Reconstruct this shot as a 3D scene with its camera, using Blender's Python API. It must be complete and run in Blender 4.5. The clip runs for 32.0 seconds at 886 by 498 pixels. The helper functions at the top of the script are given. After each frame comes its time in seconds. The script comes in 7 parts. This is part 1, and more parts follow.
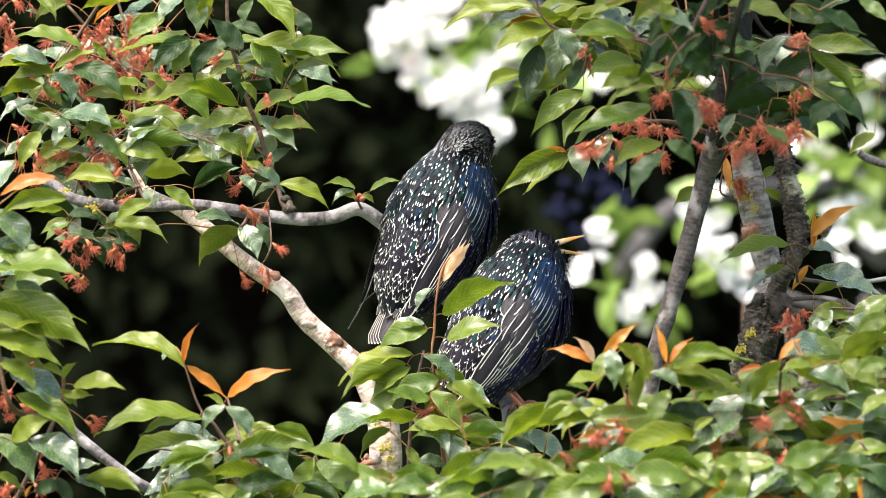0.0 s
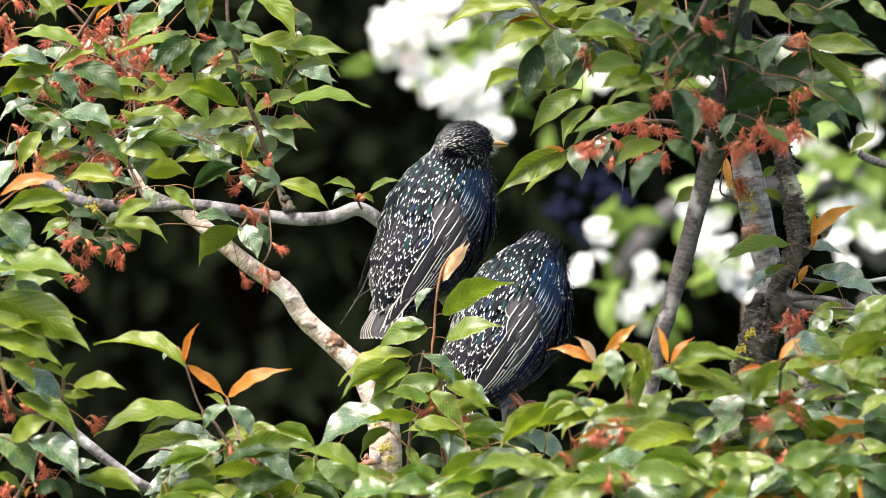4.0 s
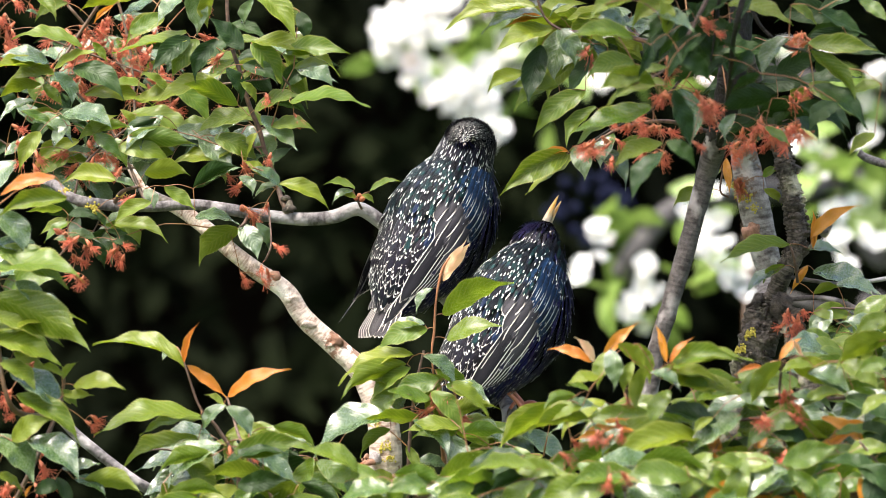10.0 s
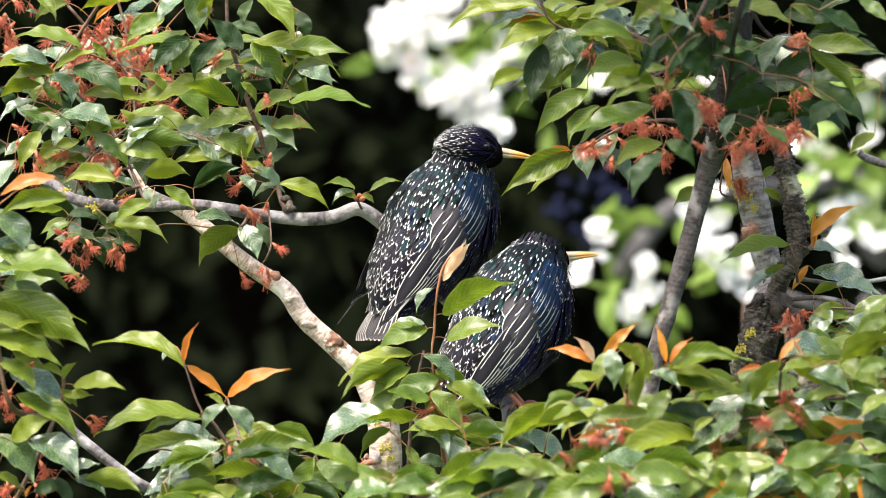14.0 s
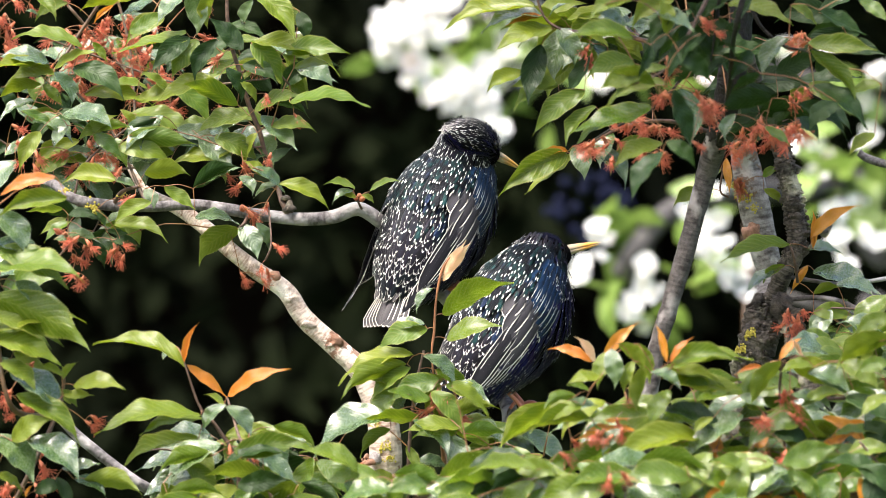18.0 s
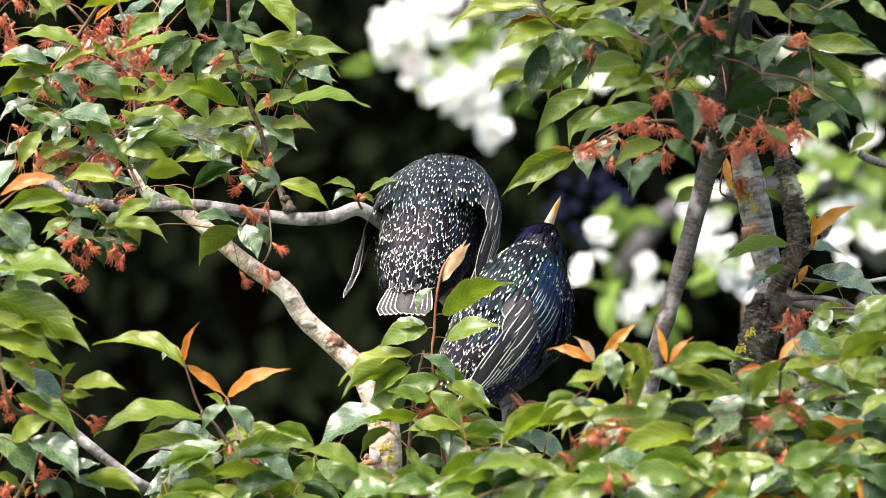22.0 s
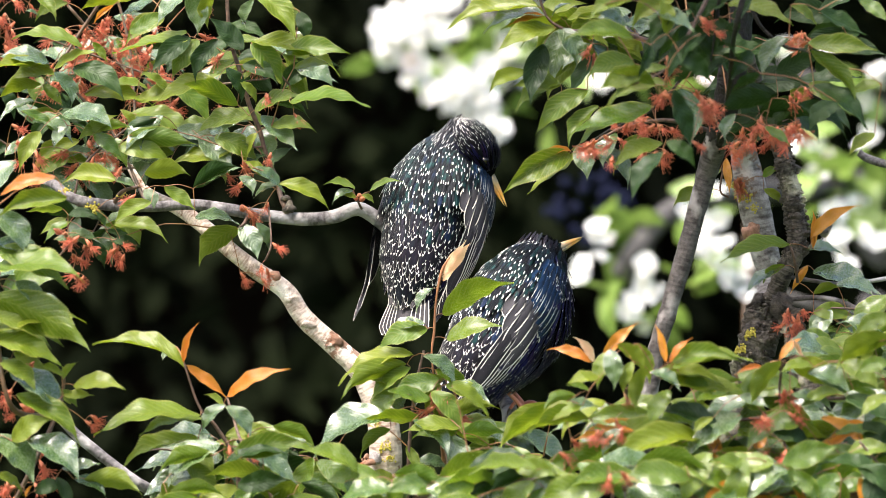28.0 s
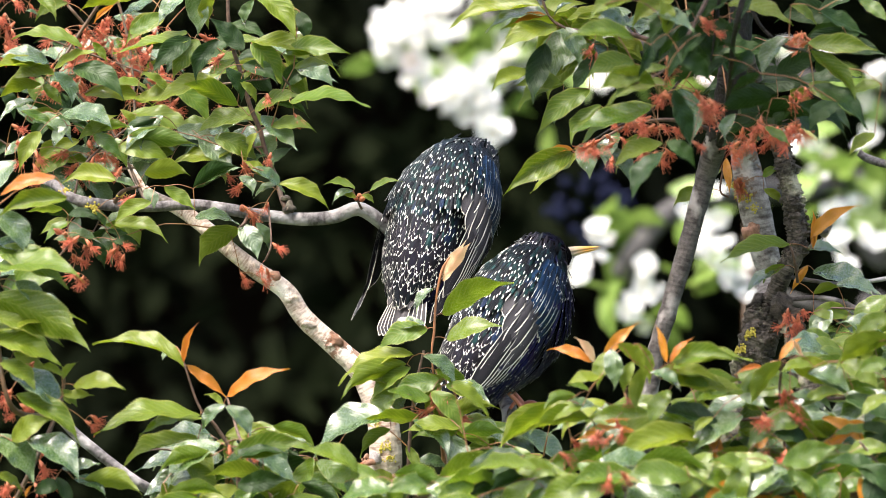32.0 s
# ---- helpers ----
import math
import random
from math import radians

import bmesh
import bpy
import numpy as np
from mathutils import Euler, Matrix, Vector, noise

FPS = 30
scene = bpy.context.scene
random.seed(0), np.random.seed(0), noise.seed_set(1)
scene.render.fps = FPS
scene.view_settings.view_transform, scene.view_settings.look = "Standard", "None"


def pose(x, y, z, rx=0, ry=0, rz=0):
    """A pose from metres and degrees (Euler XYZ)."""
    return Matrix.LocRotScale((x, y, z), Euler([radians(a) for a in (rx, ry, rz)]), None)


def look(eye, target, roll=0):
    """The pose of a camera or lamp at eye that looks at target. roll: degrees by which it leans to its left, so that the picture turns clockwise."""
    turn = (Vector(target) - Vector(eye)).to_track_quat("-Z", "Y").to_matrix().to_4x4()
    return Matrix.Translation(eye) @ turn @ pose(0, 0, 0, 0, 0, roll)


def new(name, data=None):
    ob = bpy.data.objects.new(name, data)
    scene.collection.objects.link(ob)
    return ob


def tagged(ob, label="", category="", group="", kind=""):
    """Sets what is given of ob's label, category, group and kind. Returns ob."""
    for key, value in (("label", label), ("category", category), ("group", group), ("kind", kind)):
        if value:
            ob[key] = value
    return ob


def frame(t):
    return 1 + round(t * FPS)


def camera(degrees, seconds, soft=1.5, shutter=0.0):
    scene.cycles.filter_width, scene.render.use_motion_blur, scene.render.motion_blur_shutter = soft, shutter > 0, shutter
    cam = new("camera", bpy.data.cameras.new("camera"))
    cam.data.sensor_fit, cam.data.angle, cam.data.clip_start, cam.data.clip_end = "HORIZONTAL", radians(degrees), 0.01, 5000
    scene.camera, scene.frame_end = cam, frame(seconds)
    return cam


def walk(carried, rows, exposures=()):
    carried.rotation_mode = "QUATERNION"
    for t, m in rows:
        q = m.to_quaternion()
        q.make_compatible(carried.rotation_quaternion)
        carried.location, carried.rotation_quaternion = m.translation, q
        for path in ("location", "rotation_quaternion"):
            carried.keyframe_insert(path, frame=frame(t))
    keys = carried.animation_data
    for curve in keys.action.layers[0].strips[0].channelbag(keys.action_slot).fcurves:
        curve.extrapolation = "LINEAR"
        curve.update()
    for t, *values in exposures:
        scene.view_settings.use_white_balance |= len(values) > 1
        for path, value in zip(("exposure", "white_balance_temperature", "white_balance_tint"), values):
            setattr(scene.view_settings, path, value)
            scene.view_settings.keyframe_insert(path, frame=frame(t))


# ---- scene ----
import collections

# One long lens, standing still, level with the perch five metres away.
cam = camera(6.413, 32.0, soft=0.3)
cam.data.dof.use_dof = True
cam.data.dof.focus_distance = 5.0
cam.data.dof.aperture_fstop = 14.0
EYE = (0, 0, 2.6)
walk(cam, [(0, look(EYE, (0, 5, 2.6))), (32.0, look(EYE, (0, 5, 2.6)))], [(0, 1.82), (32.0, 1.82)])

# ---- light: bright overcast day ----
SUN_EL, SUN_AZ = 64.0, 228.0
world = bpy.data.worlds.new("sky")
scene.world = world
world.use_nodes = True
wn = world.node_tree.nodes
sky = wn.new("ShaderNodeTexSky")
sky.sky_type = "NISHITA"
sky.sun_disc = False
sky.sun_elevation, sky.sun_rotation = radians(SUN_EL), radians(SUN_AZ)
sky.air_density, sky.dust_density = 1.0, 6.0
wn["Background"].inputs["Strength"].default_value = 0.15
world.node_tree.links.new(sky.outputs[0], wn["Background"].inputs["Color"])
sun = new("sun", bpy.data.lights.new("sun", "SUN"))
sun.data.energy, sun.data.angle, sun.data.color = 2.3, radians(28), (1.0, 0.97, 0.92)
_az, _el = radians(SUN_AZ), radians(SUN_EL)
_dir = Vector((math.sin(_az) * math.cos(_el), math.cos(_az) * math.cos(_el), math.sin(_el)))
sun.matrix_basis = look(_dir * 50, (0, 0, 0))


# ---- materials ----
def mat(name):
    m = bpy.data.materials.new(name)
    m.use_nodes = True
    return m, m.node_tree.nodes, m.node_tree.links, m.node_tree.nodes["Principled BSDF"]


def node(nodes, kind, **values):
    n = nodes.new(kind)
    for key, value in values.items():
        n.inputs[key].default_value = value
    return n


def math_node(nodes, links, op, a, b=None, clamp=False):
    n = nodes.new("ShaderNodeMath")
    n.operation, n.use_clamp = op, clamp
    for i, v in enumerate((a, b)):
        if v is None:
            continue
        if isinstance(v, (int, float)):
            n.inputs[i].default_value = v
        else:
            links.new(v, n.inputs[i])
    return n.outputs[0]


def ramp(nodes, links, fac, stops):
    n = nodes.new("ShaderNodeValToRGB")
    while len(n.color_ramp.elements) < len(stops):
        n.color_ramp.elements.new(0.5)
    for e, (p, c) in zip(n.color_ramp.elements, stops):
        e.position, e.color = p, (*c, 1)
    links.new(fac, n.inputs[0])
    return n.outputs[0]


def mix(nodes, links, fac, a, b, how="MIX"):
    n = nodes.new("ShaderNodeMix")
    n.data_type, n.blend_type = "RGBA", how
    for sock, v in ((n.inputs[0], fac), (n.inputs[6], a), (n.inputs[7], b)):
        if isinstance(v, (int, float)):
            sock.default_value = v
        elif isinstance(v, tuple):
            sock.default_value = (*v, 1)
        else:
            links.new(v, sock)
    return n.outputs[2]


def noise_fac(nodes, links, scale, detail=3.0, vec=None, rough=0.5):
    n = node(nodes, "ShaderNodeTexNoise", Scale=scale, Detail=detail, Roughness=rough)
    if vec is None:
        vec = nodes.new("ShaderNodeTexCoord").outputs["Object"]
    links.new(vec, n.inputs["Vector"])
    return n.outputs["Fac"]


def bump(nodes, links, height, bsdf, strength=0.3, distance=0.002):
    n = node(nodes, "ShaderNodeBump", Strength=strength, Distance=distance)
    links.new(height, n.inputs["Height"])
    links.new(n.outputs[0], bsdf.inputs["Normal"])
    return n.outputs[0]


def leaf_material(name, low, high, edge, rough=0.30, shine=0.5, clear=0.38, coat=0.4):
    """A leaf blade with lateral veins, patches of age and a wet coat; light shines through it."""
    m, ns, ln, b = mat(name)
    uv = ns.new("ShaderNodeUVMap")
    sep = ns.new("ShaderNodeSeparateXYZ")
    ln.new(uv.outputs[0], sep.inputs[0])
    u = math_node(ns, ln, "ABSOLUTE", math_node(ns, ln, "SUBTRACT", sep.outputs[0], 0.5))
    slope = math_node(ns, ln, "SUBTRACT", sep.outputs[1], math_node(ns, ln, "MULTIPLY", u, 0.5))
    vein = math_node(ns, ln, "SINE", math_node(ns, ln, "MULTIPLY", slope, 66.0))
    vein = math_node(ns, ln, "POWER", math_node(ns, ln, "ADD", math_node(ns, ln, "MULTIPLY", vein, 0.5), 0.5), 5.0)
    rib = math_node(ns, ln, "SUBTRACT", 1.0, math_node(ns, ln, "MULTIPLY", u, 28.0), True)
    lines = math_node(ns, ln, "MAXIMUM", vein, rib)
    info = ns.new("ShaderNodeObjectInfo")
    patch = noise_fac(ns, ln, 60.0, 3.0)
    age = math_node(ns, ln, "ADD", math_node(ns, ln, "MULTIPLY", info.outputs["Random"], 0.7), math_node(ns, ln, "MULTIPLY", patch, 0.3))
    col = ramp(ns, ln, age, [(0.1, low), (0.9, high)])
    col = mix(ns, ln, math_node(ns, ln, "MULTIPLY", lines, 0.17), col, edge)
    rim = math_node(ns, ln, "MULTIPLY", math_node(ns, ln, "SUBTRACT", u, 0.44), 16.0, True)
    col = mix(ns, ln, math_node(ns, ln, "MULTIPLY", rim, 0.7), col, edge)
    ln.new(col, b.inputs["Base Color"])
    wet = noise_fac(ns, ln, 45.0, 2.0)
    ln.new(ramp(ns, ln, wet, [(0.35, (rough * 0.75,) * 3), (0.65, (rough * 1.5,) * 3)]), b.inputs["Roughness"])
    b.inputs["Specular IOR Level"].default_value = shine
    b.inputs["Coat Weight"].default_value = coat
    b.inputs["Coat IOR"].default_value = 1.5 if shine < 0.7 else 1.6
    b.inputs["Coat Roughness"].default_value = 0.13
    drop = node(ns, "ShaderNodeTexVoronoi", Scale=420.0)
    ln.new(ns.new("ShaderNodeTexCoord").outputs["Object"], drop.inputs["Vector"])
    bead = math_node(ns, ln, "SUBTRACT", 0.28, drop.outputs["Distance"], True)
    some = math_node(ns, ln, "GREATER_THAN", noise_fac(ns, ln, 38.0, 1.0), 0.58)
    quilt = math_node(ns, ln, "MULTIPLY", lines, -0.26)
    relief = math_node(ns, ln, "ADD", quilt, math_node(ns, ln, "MULTIPLY", math_node(ns, ln, "MULTIPLY", bead, some), 2.5))
    wrinkle = math_node(ns, ln, "MULTIPLY", noise_fac(ns, ln, 9.0, 4.0, uv.outputs[0], 0.65), 0.8)
    relief = math_node(ns, ln, "ADD", relief, wrinkle)
    bump(ns, ln, relief, b, 0.45, 0.0015)
    thru = ns.new("ShaderNodeBsdfTranslucent")
    ln.new(mix(ns, ln, 0.35, col, tuple(min(1.0, c * 2.2) for c in high)), thru.inputs[0])
    both = node(ns, "ShaderNodeMixShader", Fac=clear)
    ln.new(b.outputs[0], both.inputs[1])
    ln.new(thru.outputs[0], both.inputs[2])
    ln.new(both.outputs[0], ns["Material Output"].inputs[0])
    return m


LEAF = {
    "g": leaf_material("leaf_green", (0.050, 0.100, 0.004), (0.142, 0.184, 0.010), (0.42, 0.40, 0.10), shine=0.32, coat=0.14),
    "m": leaf_material("leaf_fresh", (0.036, 0.100, 0.005), (0.132, 0.188, 0.010), (0.36, 0.37, 0.08), rough=0.24, shine=0.45, clear=0.42, coat=0.34),
    "y": leaf_material("leaf_young", (0.055, 0.122, 0.004), (0.165, 0.200, 0.006), (0.40, 0.39, 0.08), clear=0.42, coat=0.2, shine=0.34, rough=0.36),
    # dark green, with the shade inside the crown put into the colour
    "d": leaf_material("leaf_dark_shaded", (0.006, 0.022, 0.002), (0.020, 0.046, 0.005), (0.05, 0.085, 0.015), rough=0.36, shine=0.22, clear=0.2, coat=0.05),
    "w": leaf_material("leaf_wet", (0.036, 0.078, 0.018), (0.078, 0.126, 0.030), (0.28, 0.34, 0.15), rough=0.24, shine=0.8, clear=0.25, coat=0.7),
    "o": leaf_material("leaf_orange", (0.48, 0.11, 0.012), (0.60, 0.24, 0.02), (0.65, 0.33, 0.06), clear=0.42),
    "p": leaf_material("leaf_pink", (0.62, 0.30, 0.16), (0.70, 0.45, 0.25), (0.8, 0.6, 0.4), clear=0.4),
}


def bark_material(name, dark, light, lichen, band=1.0, rough=1.0, peel=None, grime=0.5):
    m, ns, ln, b = mat(name)
    co = ns.new("ShaderNodeUVMap").outputs[0]
    mp = ns.new("ShaderNodeMapping")
    mp.inputs["Scale"].default_value = (4.0, 520.0 * band, 1.0)
    ln.new(co, mp.inputs[0])
    rings = noise_fac(ns, ln, 1.0, 3.0, mp.outputs[0])
    blotch = noise_fac(ns, ln, 130.0, 4.0, None, 0.65)
    rings = math_node(ns, ln, "ADD", math_node(ns, ln, "MULTIPLY", rings, 0.5), math_node(ns, ln, "MULTIPLY", blotch, 0.5))
    fine = noise_fac(ns, ln, 420.0, 4.0)
    wide = noise_fac(ns, ln, 45.0, 3.0)
    col = ramp(ns, ln, rings, [(0.38, dark), (0.58, light)])
    col = mix(ns, ln, math_node(ns, ln, "MULTIPLY", fine, grime), col, tuple(c * 0.4 for c in dark))
    spots = ramp(ns, ln, wide, [(0.55, (0, 0, 0)), (0.63, (1, 1, 1))])
    col = mix(ns, ln, spots, col, lichen)
    if peel:
        torn = ramp(ns, ln, noise_fac(ns, ln, 42.0, 6.0, None, 0.65), [(0.575, (0, 0, 0)), (0.60, (1, 1, 1))])
        col = mix(ns, ln, math_node(ns, ln, "MULTIPLY", torn, 0.85), col, peel)
    ln.new(col, b.inputs["Base Color"])
    b.inputs["Roughness"].default_value = 0.75
    b.inputs["Specular IOR Level"].default_value = 0.25
    h = math_node(ns, ln, "ADD", math_node(ns, ln, "MULTIPLY", rings, 0.35), math_node(ns, ln, "MULTIPLY", fine, 0.65))
    bump(ns, ln, h, b, min(1.0, rough), 0.0035)
    return m


BARK = bark_material("cherry_bark", (0.30, 0.19, 0.14), (0.84, 0.70, 0.59), (0.86, 0.76, 0.66), rough=0.6, peel=(0.22, 0.095, 0.05), grime=0.3)
BARK_OLD = bark_material("old_bark", (0.018, 0.013, 0.010), (0.20, 0.165, 0.135), (0.40, 0.36, 0.26), 1.2)
BARK_DARK = bark_material("dark_smooth_bark", (0.045, 0.036, 0.033), (0.14, 0.122, 0.113), (0.27, 0.245, 0.23), 0.8, 0.5)
# near-black copy of the limb bark: leaf shade is put into the colour
BARK_SHADED = bark_material("shaded_dark_bark", (0.008, 0.006, 0.005), (0.032, 0.025, 0.020), (0.018, 0.020, 0.009), 1.2, 1.0)
BARK_GREY = bark_material("grey_bark", (0.055, 0.046, 0.047), (0.21, 0.19, 0.19), (0.33, 0.305, 0.30), 0.7, 0.6, grime=0.3)
BARK_BAND = bark_material("banded_bark", (0.10, 0.082, 0.076), (0.44, 0.40, 0.385), (0.56, 0.52, 0.48), 0.6, 0.7, peel=(0.20, 0.12, 0.075), grime=0.3)


def plain_material(name, a, b_col, rough, scale=200.0, spec=0.5, bumpy=0.2, metal=0.0, thru=0.0):
    m, ns, ln, b = mat(name)
    f = noise_fac(ns, ln, scale, 4.0)
    col = ramp(ns, ln, f, [(0.3, a), (0.7, b_col)])
    ln.new(col, b.inputs["Base Color"])
    b.inputs["Roughness"].default_value = rough
    b.inputs["Specular IOR Level"].default_value = spec
    b.inputs["Metallic"].default_value = metal
    bump(ns, ln, f, b, bumpy, 0.001)
    if thru:
        t = ns.new("ShaderNodeBsdfTranslucent")
        ln.new(col, t.inputs[0])
        both = node(ns, "ShaderNodeMixShader", Fac=thru)
        ln.new(b.outputs[0], both.inputs[1])
        ln.new(t.outputs[0], both.inputs[2])
        ln.new(both.outputs[0], ns["Material Output"].inputs[0])
    return m


TWIGBARK = plain_material("twig_bark", (0.045, 0.026, 0.018), (0.13, 0.075, 0.05), 0.6, 300.0, 0.4, 0.6)
PINKSTALK = plain_material("pink_stalk", (0.16, 0.06, 0.022), (0.32, 0.14, 0.06), 0.5)
STALK = plain_material("red_stalk", (0.16, 0.05, 0.02), (0.26, 0.13, 0.04), 0.5)
GREENSTALK = plain_material("green_stalk", (0.045, 0.03, 0.014), (0.11, 0.055, 0.024), 0.5)
STAMEN = plain_material("stamen_red", (0.46, 0.065, 0.030), (0.70, 0.21, 0.11), 0.6, thru=0.25)
SEPAL = plain_material("sepal_rust", (0.34, 0.075, 0.035), (0.56, 0.19, 0.09), 0.6, thru=0.25)
PETAL = plain_material("white_petal", (0.80, 0.78, 0.76), (0.86, 0.86, 0.83), 0.6, 60.0, thru=0.3)
PINKPETAL = plain_material("pink_petal", (0.80, 0.62, 0.62), (0.85, 0.78, 0.76), 0.6, 60.0, thru=0.3)
ANTHER = plain_material("anther_yellow", (0.6, 0.45, 0.08), (0.7, 0.55, 0.15), 0.7)
APPLELEAF = plain_material("apple_leaf", (0.12, 0.20, 0.03), (0.26, 0.36, 0.08), 0.45, 50.0, thru=0.4)
APPLEBARK = plain_material("apple_bark", (0.030, 0.027, 0.025), (0.075, 0.068, 0.064), 0.8, 60.0)
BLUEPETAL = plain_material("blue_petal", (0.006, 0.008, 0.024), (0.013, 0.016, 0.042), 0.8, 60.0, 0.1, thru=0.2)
# hedge tones far below foliage green: its deep shade is put into them
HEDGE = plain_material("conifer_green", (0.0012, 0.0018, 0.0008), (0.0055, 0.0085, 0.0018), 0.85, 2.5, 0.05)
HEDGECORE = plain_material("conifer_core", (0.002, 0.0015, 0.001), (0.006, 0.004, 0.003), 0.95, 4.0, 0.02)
GRASS = plain_material("grass", (0.02, 0.045, 0.012), (0.05, 0.08, 0.02), 0.85, 5.0, 0.2)
LICHEN = plain_material("yellow_lichen", (0.38, 0.30, 0.04), (0.55, 0.46, 0.10), 0.9, 500.0, 0.2, 0.6)
BUDWOOD = plain_material("dry_bud", (0.17, 0.075, 0.045), (0.40, 0.22, 0.14), 0.8, 400.0)
LEGSKIN = plain_material("leg_skin", (0.42, 0.11, 0.06), (0.58, 0.21, 0.13), 0.4, 700.0, 0.5, 0.5)
CLAW = plain_material("claw", (0.05, 0.035, 0.03), (0.10, 0.07, 0.06), 0.4)
EYEBALL = plain_material("eye_dark", (0.006, 0.004, 0.003), (0.012, 0.008, 0.006), 0.06, 50.0, 0.8, 0.0)

WATER = mat("rain_water")[0]
_wb = WATER.node_tree.nodes["Principled BSDF"]
_wb.inputs["Base Color"].default_value = (0.97, 0.98, 0.98, 1)
_wb.inputs["Roughness"].default_value = 0.03
_wb.inputs["IOR"].default_value = 1.33
_wb.inputs["Transmission Weight"].default_value = 1.0


def bill_material():
    m, ns, ln, b = mat("bill_yellow")
    sep = ns.new("ShaderNodeSeparateXYZ")
    ln.new(ns.new("ShaderNodeTexCoord").outputs["Object"], sep.inputs[0])
    far = math_node(ns, ln, "MULTIPLY", sep.outputs[0], 33.0, True)
    far = math_node(ns, ln, "ADD", far, math_node(ns, ln, "MULTIPLY", noise_fac(ns, ln, 300.0), 0.15))
    ln.new(ramp(ns, ln, far, [(0.08, (0.16, 0.15, 0.16)), (0.34, (0.50, 0.38, 0.24)), (0.6, (0.74, 0.34, 0.05)), (1.0, (0.80, 0.56, 0.22))]), b.inputs["Base Color"])
    b.inputs["Roughness"].default_value = 0.35
    return m


BILL = bill_material()


def feather_material(name, stops, tip, start, spread, edge=None, edge_at=0.40, edge_mix=0.8, rough=0.35, metal=0.55, scale=38.0, spec=0.15, edge_from=0.25):
    """A dark glossy feather: sheen by place on the body, a pale point at its end, and a pale rim where it has one."""
    m, ns, ln, b = mat(name)
    uv = ns.new("ShaderNodeUVMap")
    sep = ns.new("ShaderNodeSeparateXYZ")
    ln.new(uv.outputs[0], sep.inputs[0])
    u = math_node(ns, ln, "ABSOLUTE", math_node(ns, ln, "SUBTRACT", sep.outputs[0], 0.5))
    v = sep.outputs[1]
    f = noise_fac(ns, ln, scale, 2.0)
    f = math_node(ns, ln, "ADD", math_node(ns, ln, "MULTIPLY", f, 0.6), math_node(ns, ln, "MULTIPLY", ns.new("ShaderNodeNewGeometry").outputs["Random Per Island"], 0.4))
    col = ramp(ns, ln, f, stops)
    along = math_node(ns, ln, "ADD", v, math_node(ns, ln, "MULTIPLY", u, spread))
    mask = math_node(ns, ln, "MULTIPLY", math_node(ns, ln, "SUBTRACT", along, start), 22.0, True)
    if edge is not None:
        margin = math_node(ns, ln, "MULTIPLY", math_node(ns, ln, "SUBTRACT", u, 0.12), 3.2, True)
        col = mix(ns, ln, math_node(ns, ln, "MULTIPLY", margin, 0.75), col, (0.004, 0.004, 0.005))
        rim = math_node(ns, ln, "MULTIPLY", math_node(ns, ln, "SUBTRACT", u, edge_at), 40.0, True)
        rim = math_node(ns, ln, "MULTIPLY", rim, math_node(ns, ln, "MULTIPLY", math_node(ns, ln, "SUBTRACT", v, edge_from), 4.0, True))
        col = mix(ns, ln, math_node(ns, ln, "MULTIPLY", rim, edge_mix), col, edge)
    col = mix(ns, ln, mask, col, tip)
    ln.new(col, b.inputs["Base Color"])
    pale = math_node(ns, ln, "SUBTRACT", 1.0, mask)
    ln.new(math_node(ns, ln, "MULTIPLY", pale, metal), b.inputs["Metallic"])
    b.inputs["Roughness"].default_value = rough
    b.inputs["Specular IOR Level"].default_value = spec
    barbs = math_node(ns, ln, "SINE", math_node(ns, ln, "MULTIPLY", math_node(ns, ln, "SUBTRACT", v, u), 120.0))
    bump(ns, ln, barbs, b, 0.25, 0.0003)
    return m


GREENISH = [(0.36, (0.003, 0.003, 0.004)), (0.47, (0.005, 0.024, 0.024)), (0.52, (0.003, 0.0035, 0.005)), (0.62, (0.003, 0.004, 0.006)), (0.74, (0.008, 0.016, 0.040))]
BLUISH = [(0.34, (0.004, 0.004, 0.006)), (0.5, (0.010, 0.010, 0.055)), (0.72, (0.018, 0.008, 0.036))]
BLACKISH = [(0.3, (0.005, 0.0045, 0.0055)), (0.5, (0.009, 0.007, 0.013)), (0.72, (0.008, 0.011, 0.014))]
F_MANTLE = feather_material("mantle_feather", GREENISH, (0.86, 0.83, 0.76), 0.77, -0.50, metal=0.6, spec=0.15, scale=70.0)
F_RUMP = feather_material("rump_feather", BLACKISH, (0.85, 0.81, 0.74), 0.90, 0.10, (0.70, 0.66, 0.60), 0.425, 0.85, edge_from=0.55)
F_FLANK = feather_material("flank_feather", BLUISH, (0.78, 0.76, 0.74), 0.88, -0.2)
F_HEAD = feather_material("head_feather", BLACKISH, (0.74, 0.71, 0.67), 0.72, -0.9, scale=90.0, rough=0.3)
F_FACE = feather_material("face_feather", BLUISH, (0.05, 0.045, 0.06), 0.92, -0.2, scale=90.0, rough=0.3)
F_NECK = feather_material("hackle_feather", BLACKISH, (0.80, 0.77, 0.72), 0.66, -1.1)
F_COVERT = feather_material("covert_feather", [(0.34, (0.010, 0.012, 0.020)), (0.5, (0.011, 0.036, 0.085)), (0.64, (0.012, 0.018, 0.042))], (0.74, 0.68, 0.60), 0.945, 0.06, (0.74, 0.69, 0.62), 0.435, 0.95, 0.36, 0.5, 130.0)
